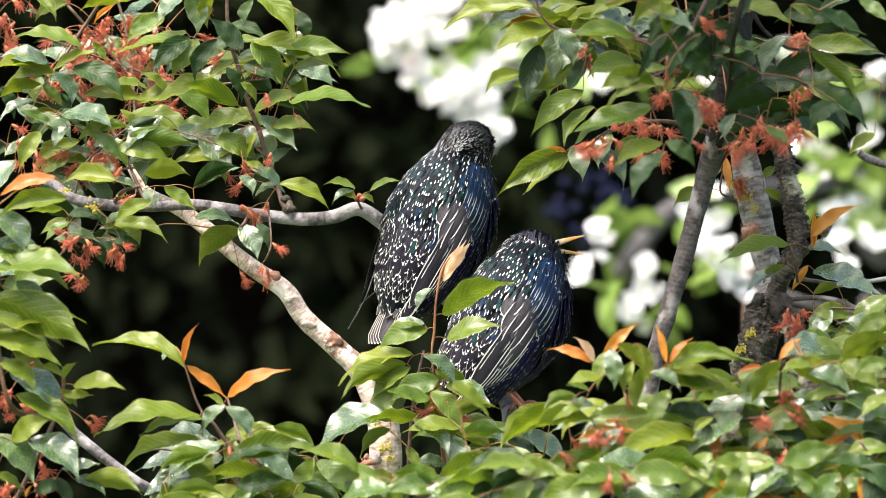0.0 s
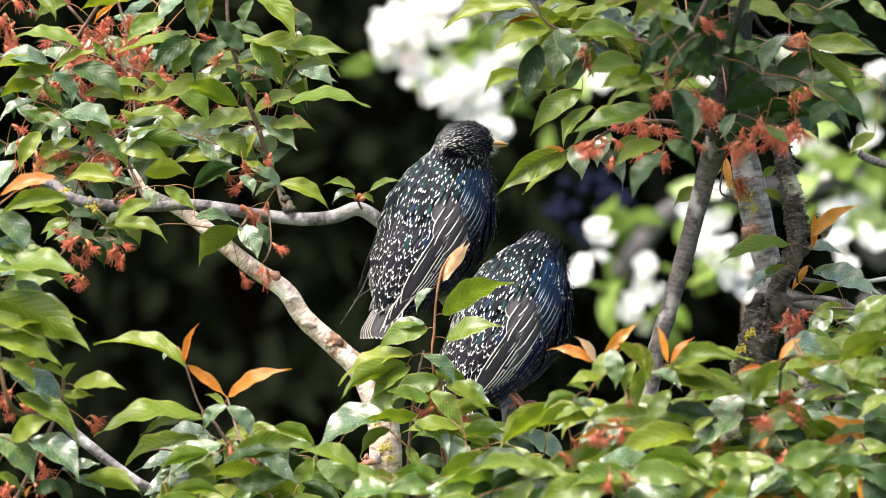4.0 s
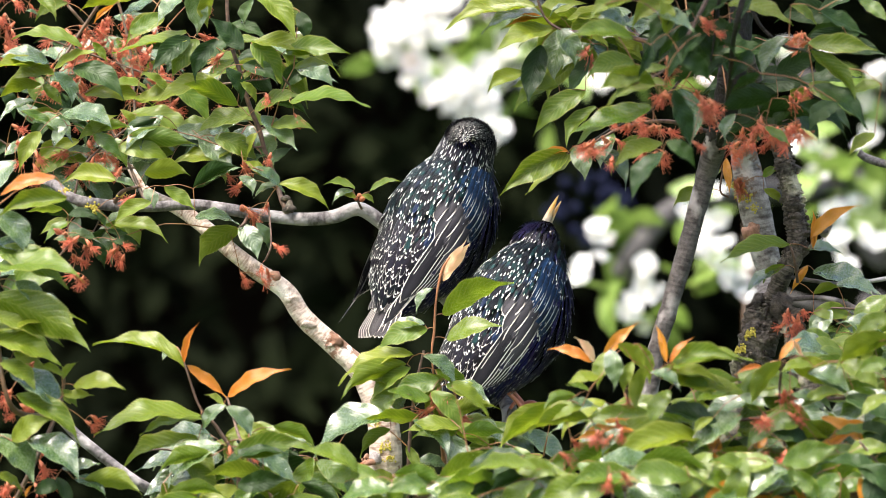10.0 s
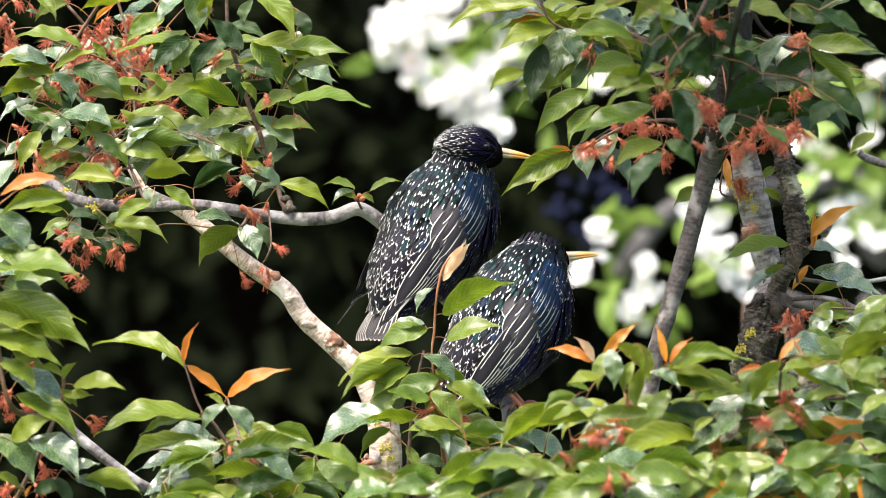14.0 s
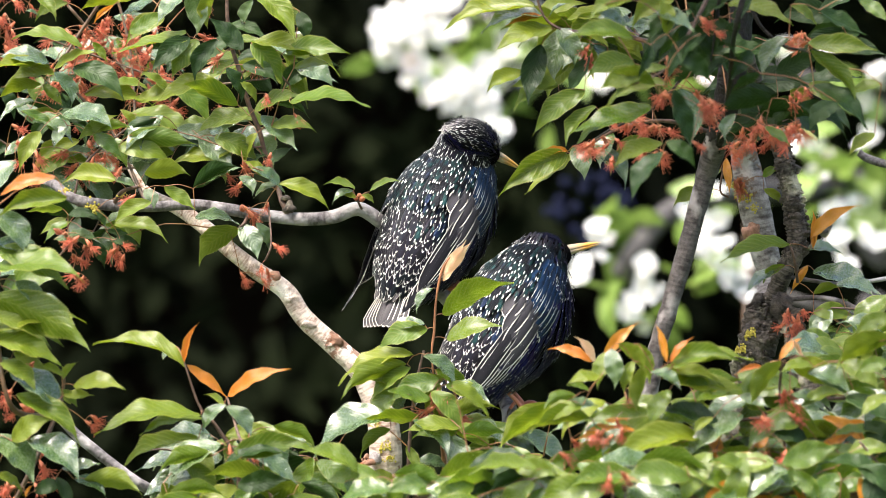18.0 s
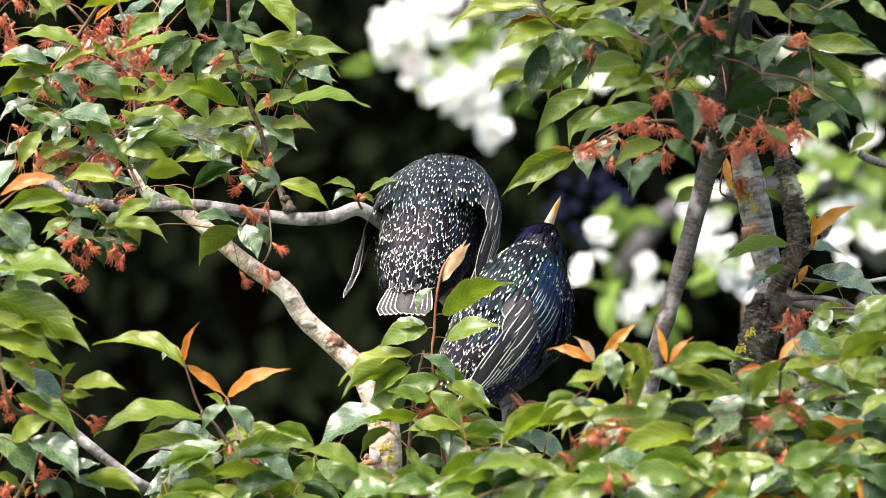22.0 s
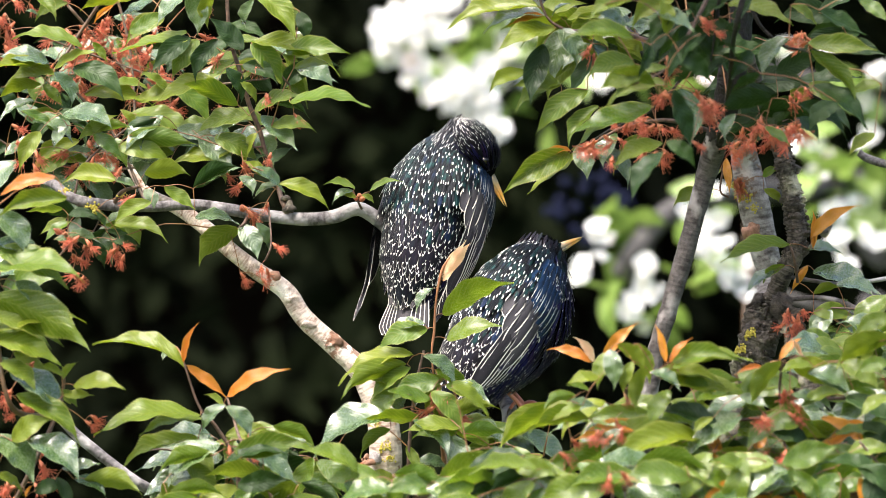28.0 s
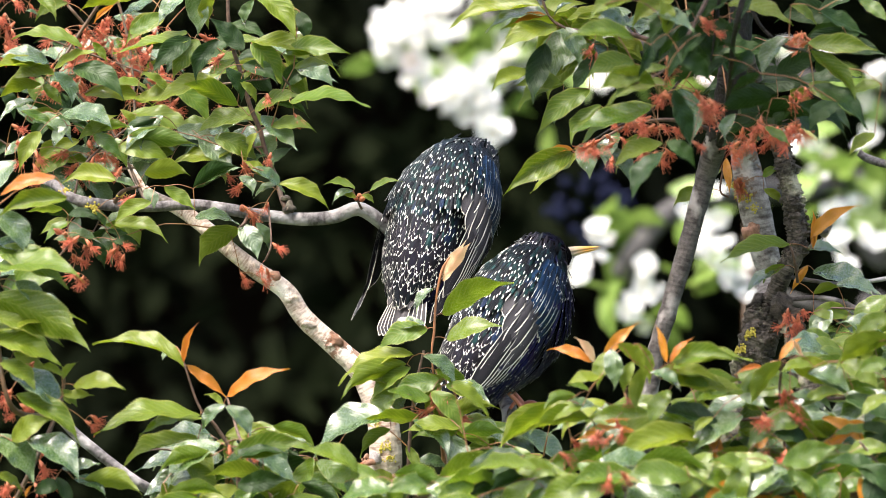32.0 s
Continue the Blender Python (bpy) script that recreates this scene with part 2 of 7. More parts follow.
F_FLIGHT = feather_material("flight_feather", [(0.2, (0.010, 0.0095, 0.012)), (0.5, (0.020, 0.0185, 0.022)), (0.8, (0.034, 0.031, 0.036))], (0.60, 0.55, 0.48), 0.975, 0.05, (0.72, 0.67, 0.59), 0.432, 0.95, 0.42, 0.1)
F_TAIL = feather_material("tail_vane", [(0.2, (0.026, 0.023, 0.024)), (0.5, (0.045, 0.040, 0.042)), (0.8, (0.066, 0.059, 0.060))], (0.62, 0.57, 0.50), 0.97, 0.03, (0.64, 0.59, 0.52), 0.44, 0.9, 0.42, 0.1)
F_TERTIAL = feather_material("tertial_feather", [(0.2, (0.030, 0.027, 0.032)), (0.5, (0.058, 0.053, 0.060)), (0.8, (0.095, 0.087, 0.095))], (0.72, 0.66, 0.58), 0.955, 0.07, (0.74, 0.68, 0.60), 0.425, 0.95, 0.42, 0.05)
SKIN = plain_material("under_down", (0.003, 0.003, 0.003), (0.006, 0.005, 0.006), 1.0, 300.0, 0.0)


# ---- building tools ----
def mesh_from(name, verts, faces, uvs=None, smooth=True):
    me = bpy.data.meshes.new(name)
    me.from_pydata(verts, [], faces)
    if uvs:
        layer = me.uv_layers.new(name="UVMap")
        for poly in me.polygons:
            for li, vi in zip(poly.loop_indices, poly.vertices):
                layer.data[li].uv = uvs[vi]
    if smooth:
        me.polygons.foreach_set("use_smooth", [True] * len(me.polygons))
    me.update()
    return me


def part(name, me, material, parent, label="", at=(0, 0, 0)):
    """Links a mesh as one part under a thing or under a part."""
    ob = new(name, me)
    if material is not None and not me.materials:
        me.materials.append(material)
    ob.parent = parent
    ob.location = at
    if label:
        tagged(ob, label)
    return ob


def dress(ob, material):
    """Gives an object that shares its mesh a material of its own."""
    ob.material_slots[0].link = "OBJECT"
    ob.material_slots[0].material = material


def spline(points, per=6):
    """A smooth line through points that may carry a radius as fourth number."""
    pts = [np.array(p, float) for p in points]
    pts = [2 * pts[0] - pts[1]] + pts + [2 * pts[-1] - pts[-2]]
    out = []
    for i in range(1, len(pts) - 2):
        a, b, c, d = pts[i - 1:i + 3]
        for k in range(per):
            t = k / per
            out.append(0.5 * (2 * b + (c - a) * t + (2 * a - 5 * b + 4 * c - d) * t * t + (3 * b - a - 3 * c + d) * t ** 3))
    out.append(pts[-2])
    return out


class Soup:
    """Collects vertices, faces and texture places of one mesh."""

    def __init__(self):
        self.v, self.f, self.uv, self.m = [], [], [], []

    def tube(self, line, segs=8, lump=0.0, seed=0.0, mi=0, cap=True):
        """line: rows x, y, z, radius."""
        base, n = len(self.v), len(line)
        run = 0.0
        prev = None
        for i, row in enumerate(line):
            p, r = Vector(row[:3]), row[3]
            t = Vector(line[min(i + 1, n - 1)][:3]) - Vector(line[max(i - 1, 0)][:3])
            t.normalize()
            if prev is None:
                side = t.cross(Vector((0.3, 1, 0.2))).normalized()
            else:
                run += (p - Vector(line[i - 1][:3])).length
                side = (prev - t * prev.dot(t)).normalized()
            prev = side
            up = t.cross(side)
            for k in range(segs):
                a = 2 * math.pi * k / segs
                d = side * math.cos(a) + up * math.sin(a)
                rr = r
                if lump:
                    q = p + d * r
                    rr = r * (1 + lump * noise.noise(q * 60 + Vector((seed, 0, 0))) + lump * 0.6 * noise.noise(q * 190) + lump * 0.5 * noise.noise(q * 420))
                self.v.append(tuple(p + d * rr))
                self.uv.append((k / segs if k <= segs / 2 else 1 - k / segs, run))
        for i in range(n - 1):
            for k in range(segs):
                a, b = base + i * segs + k, base + i * segs + (k + 1) % segs
                self.f.append((a, b, b + segs, a + segs))
                self.m.append(mi)
        if cap:
            self.f.append(tuple(base + k for k in reversed(range(segs))))
            self.f.append(tuple(base + (n - 1) * segs + k for k in range(segs)))
            self.m += [mi, mi]

    def blade(self, rows, mi=0):
        """rows: (left, middle, right, v) across a leaf or feather, from base to tip."""
        base = len(self.v)
        for a, b, c, v in rows:
            self.v += [tuple(a), tuple(b), tuple(c)]
            self.uv += [(0, v), (0.5, v), (1, v)]
        for i in range(len(rows) - 1):
            for k in range(2):
                q = base + i * 3 + k
                self.f.append((q, q + 1, q + 4, q + 3))
                self.m.append(mi)

    def ball(self, centre, radii, segs=10, rings=7, rough=0.0, mi=0):
        base = len(self.v)
        c = Vector(centre)
        for i in range(rings + 1):
            th = math.pi * i / rings
            for k in range(segs):
                a = 2 * math.pi * k / segs
                d = Vector((math.sin(th) * math.cos(a), math.sin(th) * math.sin(a), math.cos(th)))
                s = 1 + rough * noise.noise((c + d * max(radii)) * 240) if rough else 1.0
                self.v.append((c.x + d.x * radii[0] * s, c.y + d.y * radii[1] * s, c.z + d.z * radii[2] * s))
                self.uv.append((k / segs, i / rings))
        for i in range(rings):
            for k in range(segs):
                a, b = base + i * segs + k, base + i * segs + (k + 1) % segs
                self.f.append((a, a + segs, b + segs, b))
                self.m.append(mi)

    def mesh(self, name, *materials):
        me = mesh_from(name, self.v, self.f, self.uv)
        for m in materials:
            me.materials.append(m)
        if len(materials) > 1:
            me.polygons.foreach_set("material_index", self.m)
        return me


# ---- leaves: blades one metre long that are scaled to size ----
def leaf_mesh(name, seed, width=0.46, fold=0.25, curl=0.25, arch=0.0, teeth=0.055):
    rng = random.Random(seed)
    n = 76
    s = Soup()
    cols = 5
    twist = rng.uniform(-0.35, 0.35)
    for i in range(n + 1):
        v = i / n
        w = width * 0.5 * (math.sin(math.pi * v ** 0.80) ** 0.75 * (1 - v ** 4 * 0.45) * (1 - 0.80 * max(0, v - 0.60) / 0.40) + 0.004)
        if i == n:
            w = 0.002
        jag = 1 + (teeth if i % 2 else -teeth * 1.2) * (1 if 1 < i < n else 0)
        z = curl * (v - v * v) + 0.02 * math.sin(v * 9 + seed) * (1 - v)
        for k in range(cols):
            u = k / (cols - 1) * 2 - 1
            x = v
            if abs(u) == 1 and i % 2 and 1 < i < n:
                x += 0.013
            y = u * w * (jag if abs(u) == 1 else 1)
            lift = fold * abs(y) - 0.25 * abs(y) * abs(u) + 0.015 * math.sin(v * 22 + (u > 0) * 2 + seed) * abs(u) + y * twist * v
            s.v.append((x, y + arch * (4 * v * (1 - v)) * (0.6 + 0.8 * v), z + lift))
            s.uv.append(((u + 1) / 2, v))
    for i in range(n):
        for k in range(cols - 1):
            a = i * cols + k
            s.f.append((a, a + 1, a + cols + 1, a + cols))
            s.m.append(0)
    return s.mesh(name, LEAF["g"])


BLADES = ((11, 0.42, 0.55, 0.22), (12, 0.38, 0.8, 0.36), (13, 0.46, 0.5, 0.42), (14, 0.36, 0.9, 0.14), (15, 0.40, 0.6, -0.18), (16, 0.44, 0.5, 0.30))
# leaves that grow to the right and to the left, each arched upwards with a hanging tip
LEAVES = {d: [leaf_mesh("leaf", *row, d * (0.05 + 0.02 * (row[0] % 5))) for row in BLADES] for d in (1, -1)}


def spent_mesh(seed):
    """A withered cherry blossom: bell, bent sepals and a brush of stamens, hanging along -z."""
    rng = random.Random(seed)
    s = Soup()
    s.tube([(0, 0, 0, 0.0006), (0, 0, -0.002, 0.0013), (0, 0, -0.005, 0.0016), (0, 0, -0.007, 0.0010)], 7, mi=1)
    for k in range(5):
        a = k * 2 * math.pi / 5 + rng.uniform(-0.2, 0.2)
        o, side = Vector((math.cos(a), math.sin(a), 0)), Vector((-math.sin(a), math.cos(a), 0))
        rows = []
        for q, (r, z, w) in enumerate([(0.0011, -0.006, 0.0010), (0.0020, -0.0060, 0.0007), (0.0027, -0.0048, 0.0004), (0.0031, -0.0034, 0.0001)]):
            c = o * r + Vector((0, 0, z))
            rows.append((c - side * w, c + Vector((0, 0, 0.0004)), c + side * w, q / 3))
        s.blade(rows, 1)
    for k in range(34):
        a, spread, ln = rng.uniform(0, 6.28), rng.uniform(0.1, 0.95), rng.uniform(0.006, 0.012)
        o = Vector((math.cos(a) * spread, math.sin(a) * spread, -1)).normalized()
        p0, p1 = Vector((0, 0, -0.006)), Vector((0, 0, -0.006)) + o * ln + Vector((0, 0, rng.uniform(0, 0.003)))
        mid = (p0 + p1) / 2 + o.orthogonal().normalized() * rng.uniform(-0.0015, 0.0015)
        s.tube([(*p0, 0.00019), (*mid, 0.00016), (*p1, 0.00013)], 3, mi=0, cap=False)
        s.ball(p1, (0.0004, 0.0004, 0.0004), 4, 3, mi=1)
    return s.mesh("spent_blossom", STAMEN, SEPAL)


SPENT = [spent_mesh(s) for s in (3, 5, 8)]
rng_leaf = random.Random(77)
rng_drop = random.Random(78)


def drop_mesh():
    s = Soup()
    s.ball((0, 0, 0), (1.0, 1.0, 0.55), 10, 7)
    return s.mesh("water_drop", WATER)


DROP = drop_mesh()


def wet(owner, ob, axes):
    """Rain drops that lie on a leaf's upper side."""
    vs = ob.data.vertices
    for _ in range(rng_drop.choice((1, 2, 3, 5))):
        i = rng_drop.randrange(8, 66) * 5 + rng_drop.choice((1, 3))
        d = new("water_drop", DROP)
        d.parent = owner
        r = rng_drop.choice((0.0006, 0.0008, 0.0011, 0.0015))
        d.matrix_basis = Matrix.Translation(ob.matrix_basis @ vs[i].co) @ axes @ Matrix.Diagonal((r, r * rng_drop.uniform(0.8, 1.0), r, 1))



def place_leaf(owner, origin, bx, by, bz, tx, tz, kind, ease=1.0):
    """One leaf from its foot to its tip, turned with its face to the open side and the sky."""
    r = rng_leaf
    a, b = Vector((bx, by, bz)), Vector((tx, by, tz))
    flat = (b - a).length
    b.y += flat * r.uniform(-0.45, 0.25) * ease
    ax = (b - a).normalized()
    if kind == "w":
        face = Vector((-0.1 + r.uniform(-0.25, 0.25), -0.52, 0.85 + r.uniform(-0.2, 0.2)))
    elif kind == "e":
        face = Vector((r.uniform(-0.3, 0.3), -0.45, 0.9))
    elif kind in "op":
        face = Vector((r.uniform(-0.4, 0.4), -0.8, 0.5))
    else:
        face = Vector((r.uniform(-0.5, 0.5), -0.8, r.choice((-0.5, 0.35, 0.7, 1.1)) + r.uniform(-0.25, 0.25)))
    face = (face - ax * face.dot(ax)).normalized()
    size = (b - a).length
    ob = new("leaf", r.choice(LEAVES[1 if ax.x > 0 else -1]))
    ob.parent = owner
    m = Matrix((ax, face.cross(ax), face)).transposed().to_4x4()
    wide = 0.62 if kind == "p" else 0.55 if kind == "o" else r.uniform(0.85, 1.1) * (1.3 if kind == "w" else 0.88 if size > 0.04 else 1.0)
    ob.matrix_basis = Matrix.Translation(a - Vector(origin)) @ m @ Matrix.Diagonal((size, size * wide, size if face.z > 0 else -size, 1))
    dress(ob, LEAF["y" if kind == "e" else kind])
    if kind == "w" or (kind == "g" and rng_drop.random() < 0.15):
        wet(owner, ob, m)
    return a


def twig(tree, base, name, label, path, leaves=(), spent=(), stem=None, ease=1.0):
    """A twig of the tree with its leaves and withered blossoms. path: rows x, y, z, radius; all in the place's metres."""
    line = spline(path, 6)
    origin = Vector(path[0][:3])
    s = Soup()
    s.tube([(*(Vector(q[:3]) - origin), max(q[3] * 0.72, 0.0004)) for q in line], 8, 0.15)
    ob = new(name)
    feet = []
    for row in leaves:
        feet.append((Vector(row[:3]), 0.00045))
    for p in spent:
        feet.append((Vector(p), 0.0004))
    joined = [Vector(q[:3]) for q in line]
    while feet:
        gap, k, q = min((((f[0] - p).length, i, p) for i, f in enumerate(feet) for p in joined), key=lambda e: e[0])
        foot, r = feet.pop(k)
        joined += [foot, (foot + q) / 2]
        a, b = q - origin, foot - origin
        r *= 0.55 + min(0.4, gap * 10)
        mid = (a + b) / 2 + Vector((0, 0, 0.1 * (a - b).length))
        s.tube(spline([(*a, r * 1.2), (*mid, r * 0.8), (*b, r * 0.8)], 3), 5, mi=1, cap=False)
    ob = part(name, s.mesh(name, stem or TWIGBARK, STALK), None, tree, label, origin - Vector(base))
    for row in leaves:
        place_leaf(ob, origin, *row, ease)
    for p in spent:
        q = new("spent_blossom", rng_leaf.choice(SPENT))
        q.parent = ob
        k = rng_leaf.uniform(0.55, 0.92)
        q.matrix_basis = Matrix.Translation(Vector(p) - origin) @ pose(0, 0, 0, rng_leaf.uniform(-60, 60), rng_leaf.uniform(-60, 60), rng_leaf.uniform(0, 360)) @ Matrix.Diagonal((k, k, k, 1))
    return ob


def limb(tree, base, name, label, path, material, segs=26, lump=0.10):
    line = spline(path, 16)
    s = Soup()
    s.tube([(*(Vector(q[:3]) - Vector(base)), q[3]) for q in line], segs, lump)
    return part(name, s.mesh(name, material), None, tree, label)


def crust(tree, base, path, n, seed, size, material, label):
    """Loose scales and warts of old bark, scattered over a limb."""
    r = random.Random(seed)
    line = spline(path, 16)
    s = Soup()
    for _ in range(n):
        i = r.randrange(len(line) - 1)
        p, q = line[i], line[i + 1]
        axis = (Vector(q[:3]) - Vector(p[:3])).normalized()
        a = axis.cross(Vector((0, 1, 0))).normalized()
        ang = r.uniform(0, 6.283)
        out = a * math.cos(ang) + axis.cross(a) * math.sin(ang)
        k = size * r.uniform(0.5, 1.4) * (1.7 if r.random() < 0.12 else 1.0)
        s.ball(Vector(p[:3]).lerp(Vector(q[:3]), r.random()) + out * (p[3] * r.uniform(0.94, 1.05)) - Vector(base), (k, k * r.uniform(0.6, 1.0), k * r.uniform(0.35, 0.8)), 6, 4, 0.8)
    return tagged(part("bark_crust", s.mesh("bark_crust", material), None, tree, label), label, kind="stuff")


def knob(tree, base, name, label, p, r, material, rough=0.5):
    s = Soup()
    s.ball(Vector(p) - Vector(base), (r, r * 0.8, r * 0.9), 12, 9, rough)
    return part(name, s.mesh(name, material), None, tree, label)


def around(path, n, spread, seed, kinds, size, drift=(0, 0)):
    """Leaf rows scattered round a line: for boughs that carry too many leaves to tell apart."""
    r = random.Random(seed)
    line = spline(path, 8)
    out = []
    for _ in range(n):
        q = r.choice(line)
        a = r.uniform(0, 6.283)
        rad = spread * math.sqrt(r.random())
        x, y, z = q[0] + rad * math.cos(a) + drift[0], q[1] + r.uniform(-1, 1) * spread * 1.2, q[2] + rad * math.sin(a) * 0.8 + drift[1]
        ln = r.uniform(*size)
        d = r.choice((-1, 1))
        ang = r.choice((r.uniform(-0.5, 0.6), r.uniform(0.1, 0.9), r.uniform(0.6, 1.5), r.uniform(0.6, 1.5)))
        out.append((x, y, z, x + d * ln * math.cos(ang), z - ln * math.sin(ang) * r.uniform(0.6, 1.0), r.choice(kinds)))
    return out


# ---- the cherry tree round the birds ----
TREE_BASE = (0.02, 5.12, 0)
cherry = tagged(new("cherry_tree"), "cherry tree with wet serrated leaves, orange shoots and withered blossoms", "tree")
cherry.location = TREE_BASE


def cherry_limbs():
    T, B = cherry, TREE_BASE
    limb(T, B, "trunk", "grey-brown trunk rooted in the grass", [(0.02, 5.12, -0.05, 0.13), (0.03, 5.12, 0.5, 0.10), (0.02, 5.10, 1.2, 0.085), (0.0, 5.08, 1.9, 0.07), (0.0, 5.06, 2.15, 0.05)], BARK_OLD)
    limb(T, B, "limb", "pale peeling cherry limb", [(0.0, 5.06, 2.1, 0.045), (*(-0.0339, 5.05, 2.3443), 0.0158), (*(-0.0382, 5.04, 2.4348), 0.0115), (*(-0.0366, 5.03, 2.471), 0.0104), (*(-0.0402, 5.03, 2.498), 0.0096), (*(-0.0517, 5.03, 2.5213), 0.0076), (*(-0.0679, 5.03, 2.5375), 0.0066), (*(-0.0877, 5.03, 2.5554), 0.0062), (*(-0.1002, 5.03, 2.5734), 0.0059), (*(-0.1182, 5.03, 2.586), 0.0056), (*(-0.1344, 5.03, 2.5986), 0.0052), (*(-0.1508, 5.04, 2.613), 0.0049), (*(-0.1677, 5.06, 2.6249), 0.0045), (*(-0.1923, 5.09, 2.6385), 0.0031), (*(-0.2081, 5.12, 2.6644), 0.0017), (*(-0.2162, 5.14, 2.6793), 0.0010)], BARK, lump=0.04)
    limb(T, B, "bough", "smooth grey bough on which the birds perch", [(*(-0.261, 5.06, 2.6445), 0.0011), (*(-0.2537, 5.045, 2.6429), 0.0021), (*(-0.2465, 5.03, 2.6406), 0.0030), (*(-0.2345, 5.02, 2.6319), 0.0034), (*(-0.2094, 5.02, 2.6276), 0.0036), (*(-0.1843, 5.02, 2.6269), 0.0034), (*(-0.1592, 5.02, 2.6283), 0.0034), (*(-0.1377, 5.02, 2.6255), 0.0038), (*(-0.1198, 5.02, 2.6222), 0.0039), (*(-0.0911, 5.02, 2.619), 0.0041), (*(-0.0696, 5.02, 2.6204), 0.0043), (*(-0.0545, 5.02, 2.6255), 0.0044), (*(-0.0416, 5.025, 2.619), 0.0046), (*(-0.0302, 5.03, 2.6083), 0.0048), (*(-0.014, 5.03, 2.5896), 0.0049), (*(0.0004, 5.025, 2.5706), 0.0048), (*(0.0129, 5.025, 2.5587), 0.0049), (*(0.0302, 5.03, 2.5303), 0.0051), (*(0.039, 5.01, 2.5073), 0.0051), (*(0.0424, 4.99, 2.4906), 0.0054), (*(0.0379, 5, 2.4575), 0.0066), (*(0.0057, 5.03, 2.3992), 0.0098), (*(-0.0339, 5.05, 2.3443), 0.0148)], BARK_GREY, lump=0.05)
    limb(T, B, "limb", "dark smooth upright limb", [(0.01, 5.06, 2.05, 0.04), (*(0.1099, 5.03, 2.3992), 0.0108), (*(0.1271, 5, 2.4932), 0.0064), (*(0.135, 5, 2.5343), 0.0057), (*(0.1436, 5, 2.5646), 0.0056), (*(0.1532, 5, 2.5968), 0.0059), (*(0.1607, 5, 2.6254), 0.0059), (*(0.1671, 5, 2.6486), 0.0068), (0.1735, 4.984, 2.672, 0.0077), (0.1775, 4.972, 2.6895, 0.0073), (0.181, 4.965, 2.712, 0.0055)], BARK_DARK)
    # the upright limb carried on, its shade put into the bark colour
    limb(T, B, "limb", "upper limb with leaf shade put into its dark bark", [(0.1671, 5.004, 2.6486, 0.0040), (0.1700, 4.994, 2.6595, 0.0064), (0.1735, 4.983, 2.672, 0.0079), (*(0.1775, 4.97, 2.6895), 0.0085), (*(0.1835, 4.96, 2.7249), 0.0088), (*(0.1924, 4.98, 2.7782), 0.0078), (*(0.1986, 5, 2.8289), 0.0055)], BARK_SHADED, lump=0.22)
    limb(T, B, "limb", "thick banded limb with lichen", [(*(0.2046, 5.06, 2.5498), 0.0101), (*(0.2079, 5.07, 2.5623), 0.0097), (*(0.2119, 5.08, 2.5786), 0.0084), (*(0.2061, 5.08, 2.6004), 0.0092), (*(0.1999, 5.08, 2.6294), 0.0101), (*(0.1938, 5.08, 2.6584), 0.0088), (*(0.1894, 5.06, 2.6799), 0.0066), (*(0.185, 5.02, 2.7079), 0.0040), (*(0.1846, 4.99, 2.7251), 0.0026)], BARK_BAND, lump=0.06)
    limb(T, B, "limb", "rough lichen-covered knotted limb", [(*(0.2053, 5.06, 2.5552), 0.0094), (*(0.2109, 5.055, 2.5679), 0.0079), (*(0.2193, 5.05, 2.5877), 0.0058), (*(0.2265, 5.05, 2.604), 0.0068), (*(0.2244, 5.05, 2.6256), 0.0069), (*(0.2193, 5.05, 2.6491), 0.0060), (*(0.2143, 5.05, 2.6707), 0.0052), (*(0.2016, 5.03, 2.701), 0.0040), (*(0.1907, 5, 2.7325), 0.0029), (*(0.1882, 4.99, 2.7501), 0.0022)], BARK_OLD, lump=0.3)
    limb(T, B, "limb", "rough lichen-covered knotted limb", [(*(0.2051, 5.055, 2.557), 0.0115), (*(0.2024, 5.05, 2.5426), 0.0111), (*(0.197, 5.05, 2.5246), 0.0107), (*(0.1865, 5.06, 2.4702), 0.0123), (*(0.1655, 5.08, 2.3972), 0.0156), (0.03, 5.08, 2.0, 0.045)], BARK_OLD, lump=0.34)
    limb(T, B, "limb", "rough lichen-covered knotted limb", [(*(0.22, 5.04, 2.5572), 0.0070), (*(0.2256, 5.03, 2.5429), 0.0068), (*(0.2303, 5.03, 2.5249), 0.0070), (*(0.2357, 5.03, 2.4854), 0.0080), (*(0.2226, 5.06, 2.398), 0.010)], BARK_OLD, lump=0.34)
    limb(T, B, "twig", "thin grey side twig", [(*(0.2218, 5.04, 2.568), 0.0015), (*(0.2393, 5.03, 2.5691), 0.0016), (*(0.2549, 5.02, 2.5656), 0.0017), (*(0.2736, 5, 2.5557), 0.0017), (*(0.2974, 4.98, 2.5434), 0.0019)], BARK_DARK)
    limb(T, B, "twig", "thin reddish side twig", [(*(0.2204, 5.05, 2.5823), 0.0013), (*(0.2362, 5.04, 2.5798), 0.0014), (*(0.2578, 5.04, 2.5777), 0.0014), (*(0.301, 5.04, 2.5842), 0.0014)], BARK_GREY)
    limb(T, B, "twig", "dark thin side twig", [(*(0.2655, 5.05, 2.6617), 0.0024), (*(0.2745, 5.05, 2.6566), 0.0026), (*(0.3088, 5.05, 2.6473), 0.0028)], BARK_GREY)
    limb(T, B, "twig", "grey sloping twig", [(*(-0.2439, 4.92, 2.5037), 0.0036), (*(-0.2298, 4.92, 2.4861), 0.0034), (*(-0.2087, 4.92, 2.4686), 0.0035), (*(-0.1929, 4.92, 2.4563), 0.0036), (*(-0.174, 4.93, 2.4436), 0.0038), (*(-0.1292, 4.97, 2.4016), 0.006), (*(-0.0517, 5.03, 2.3093), 0.012)], BARK_GREY)
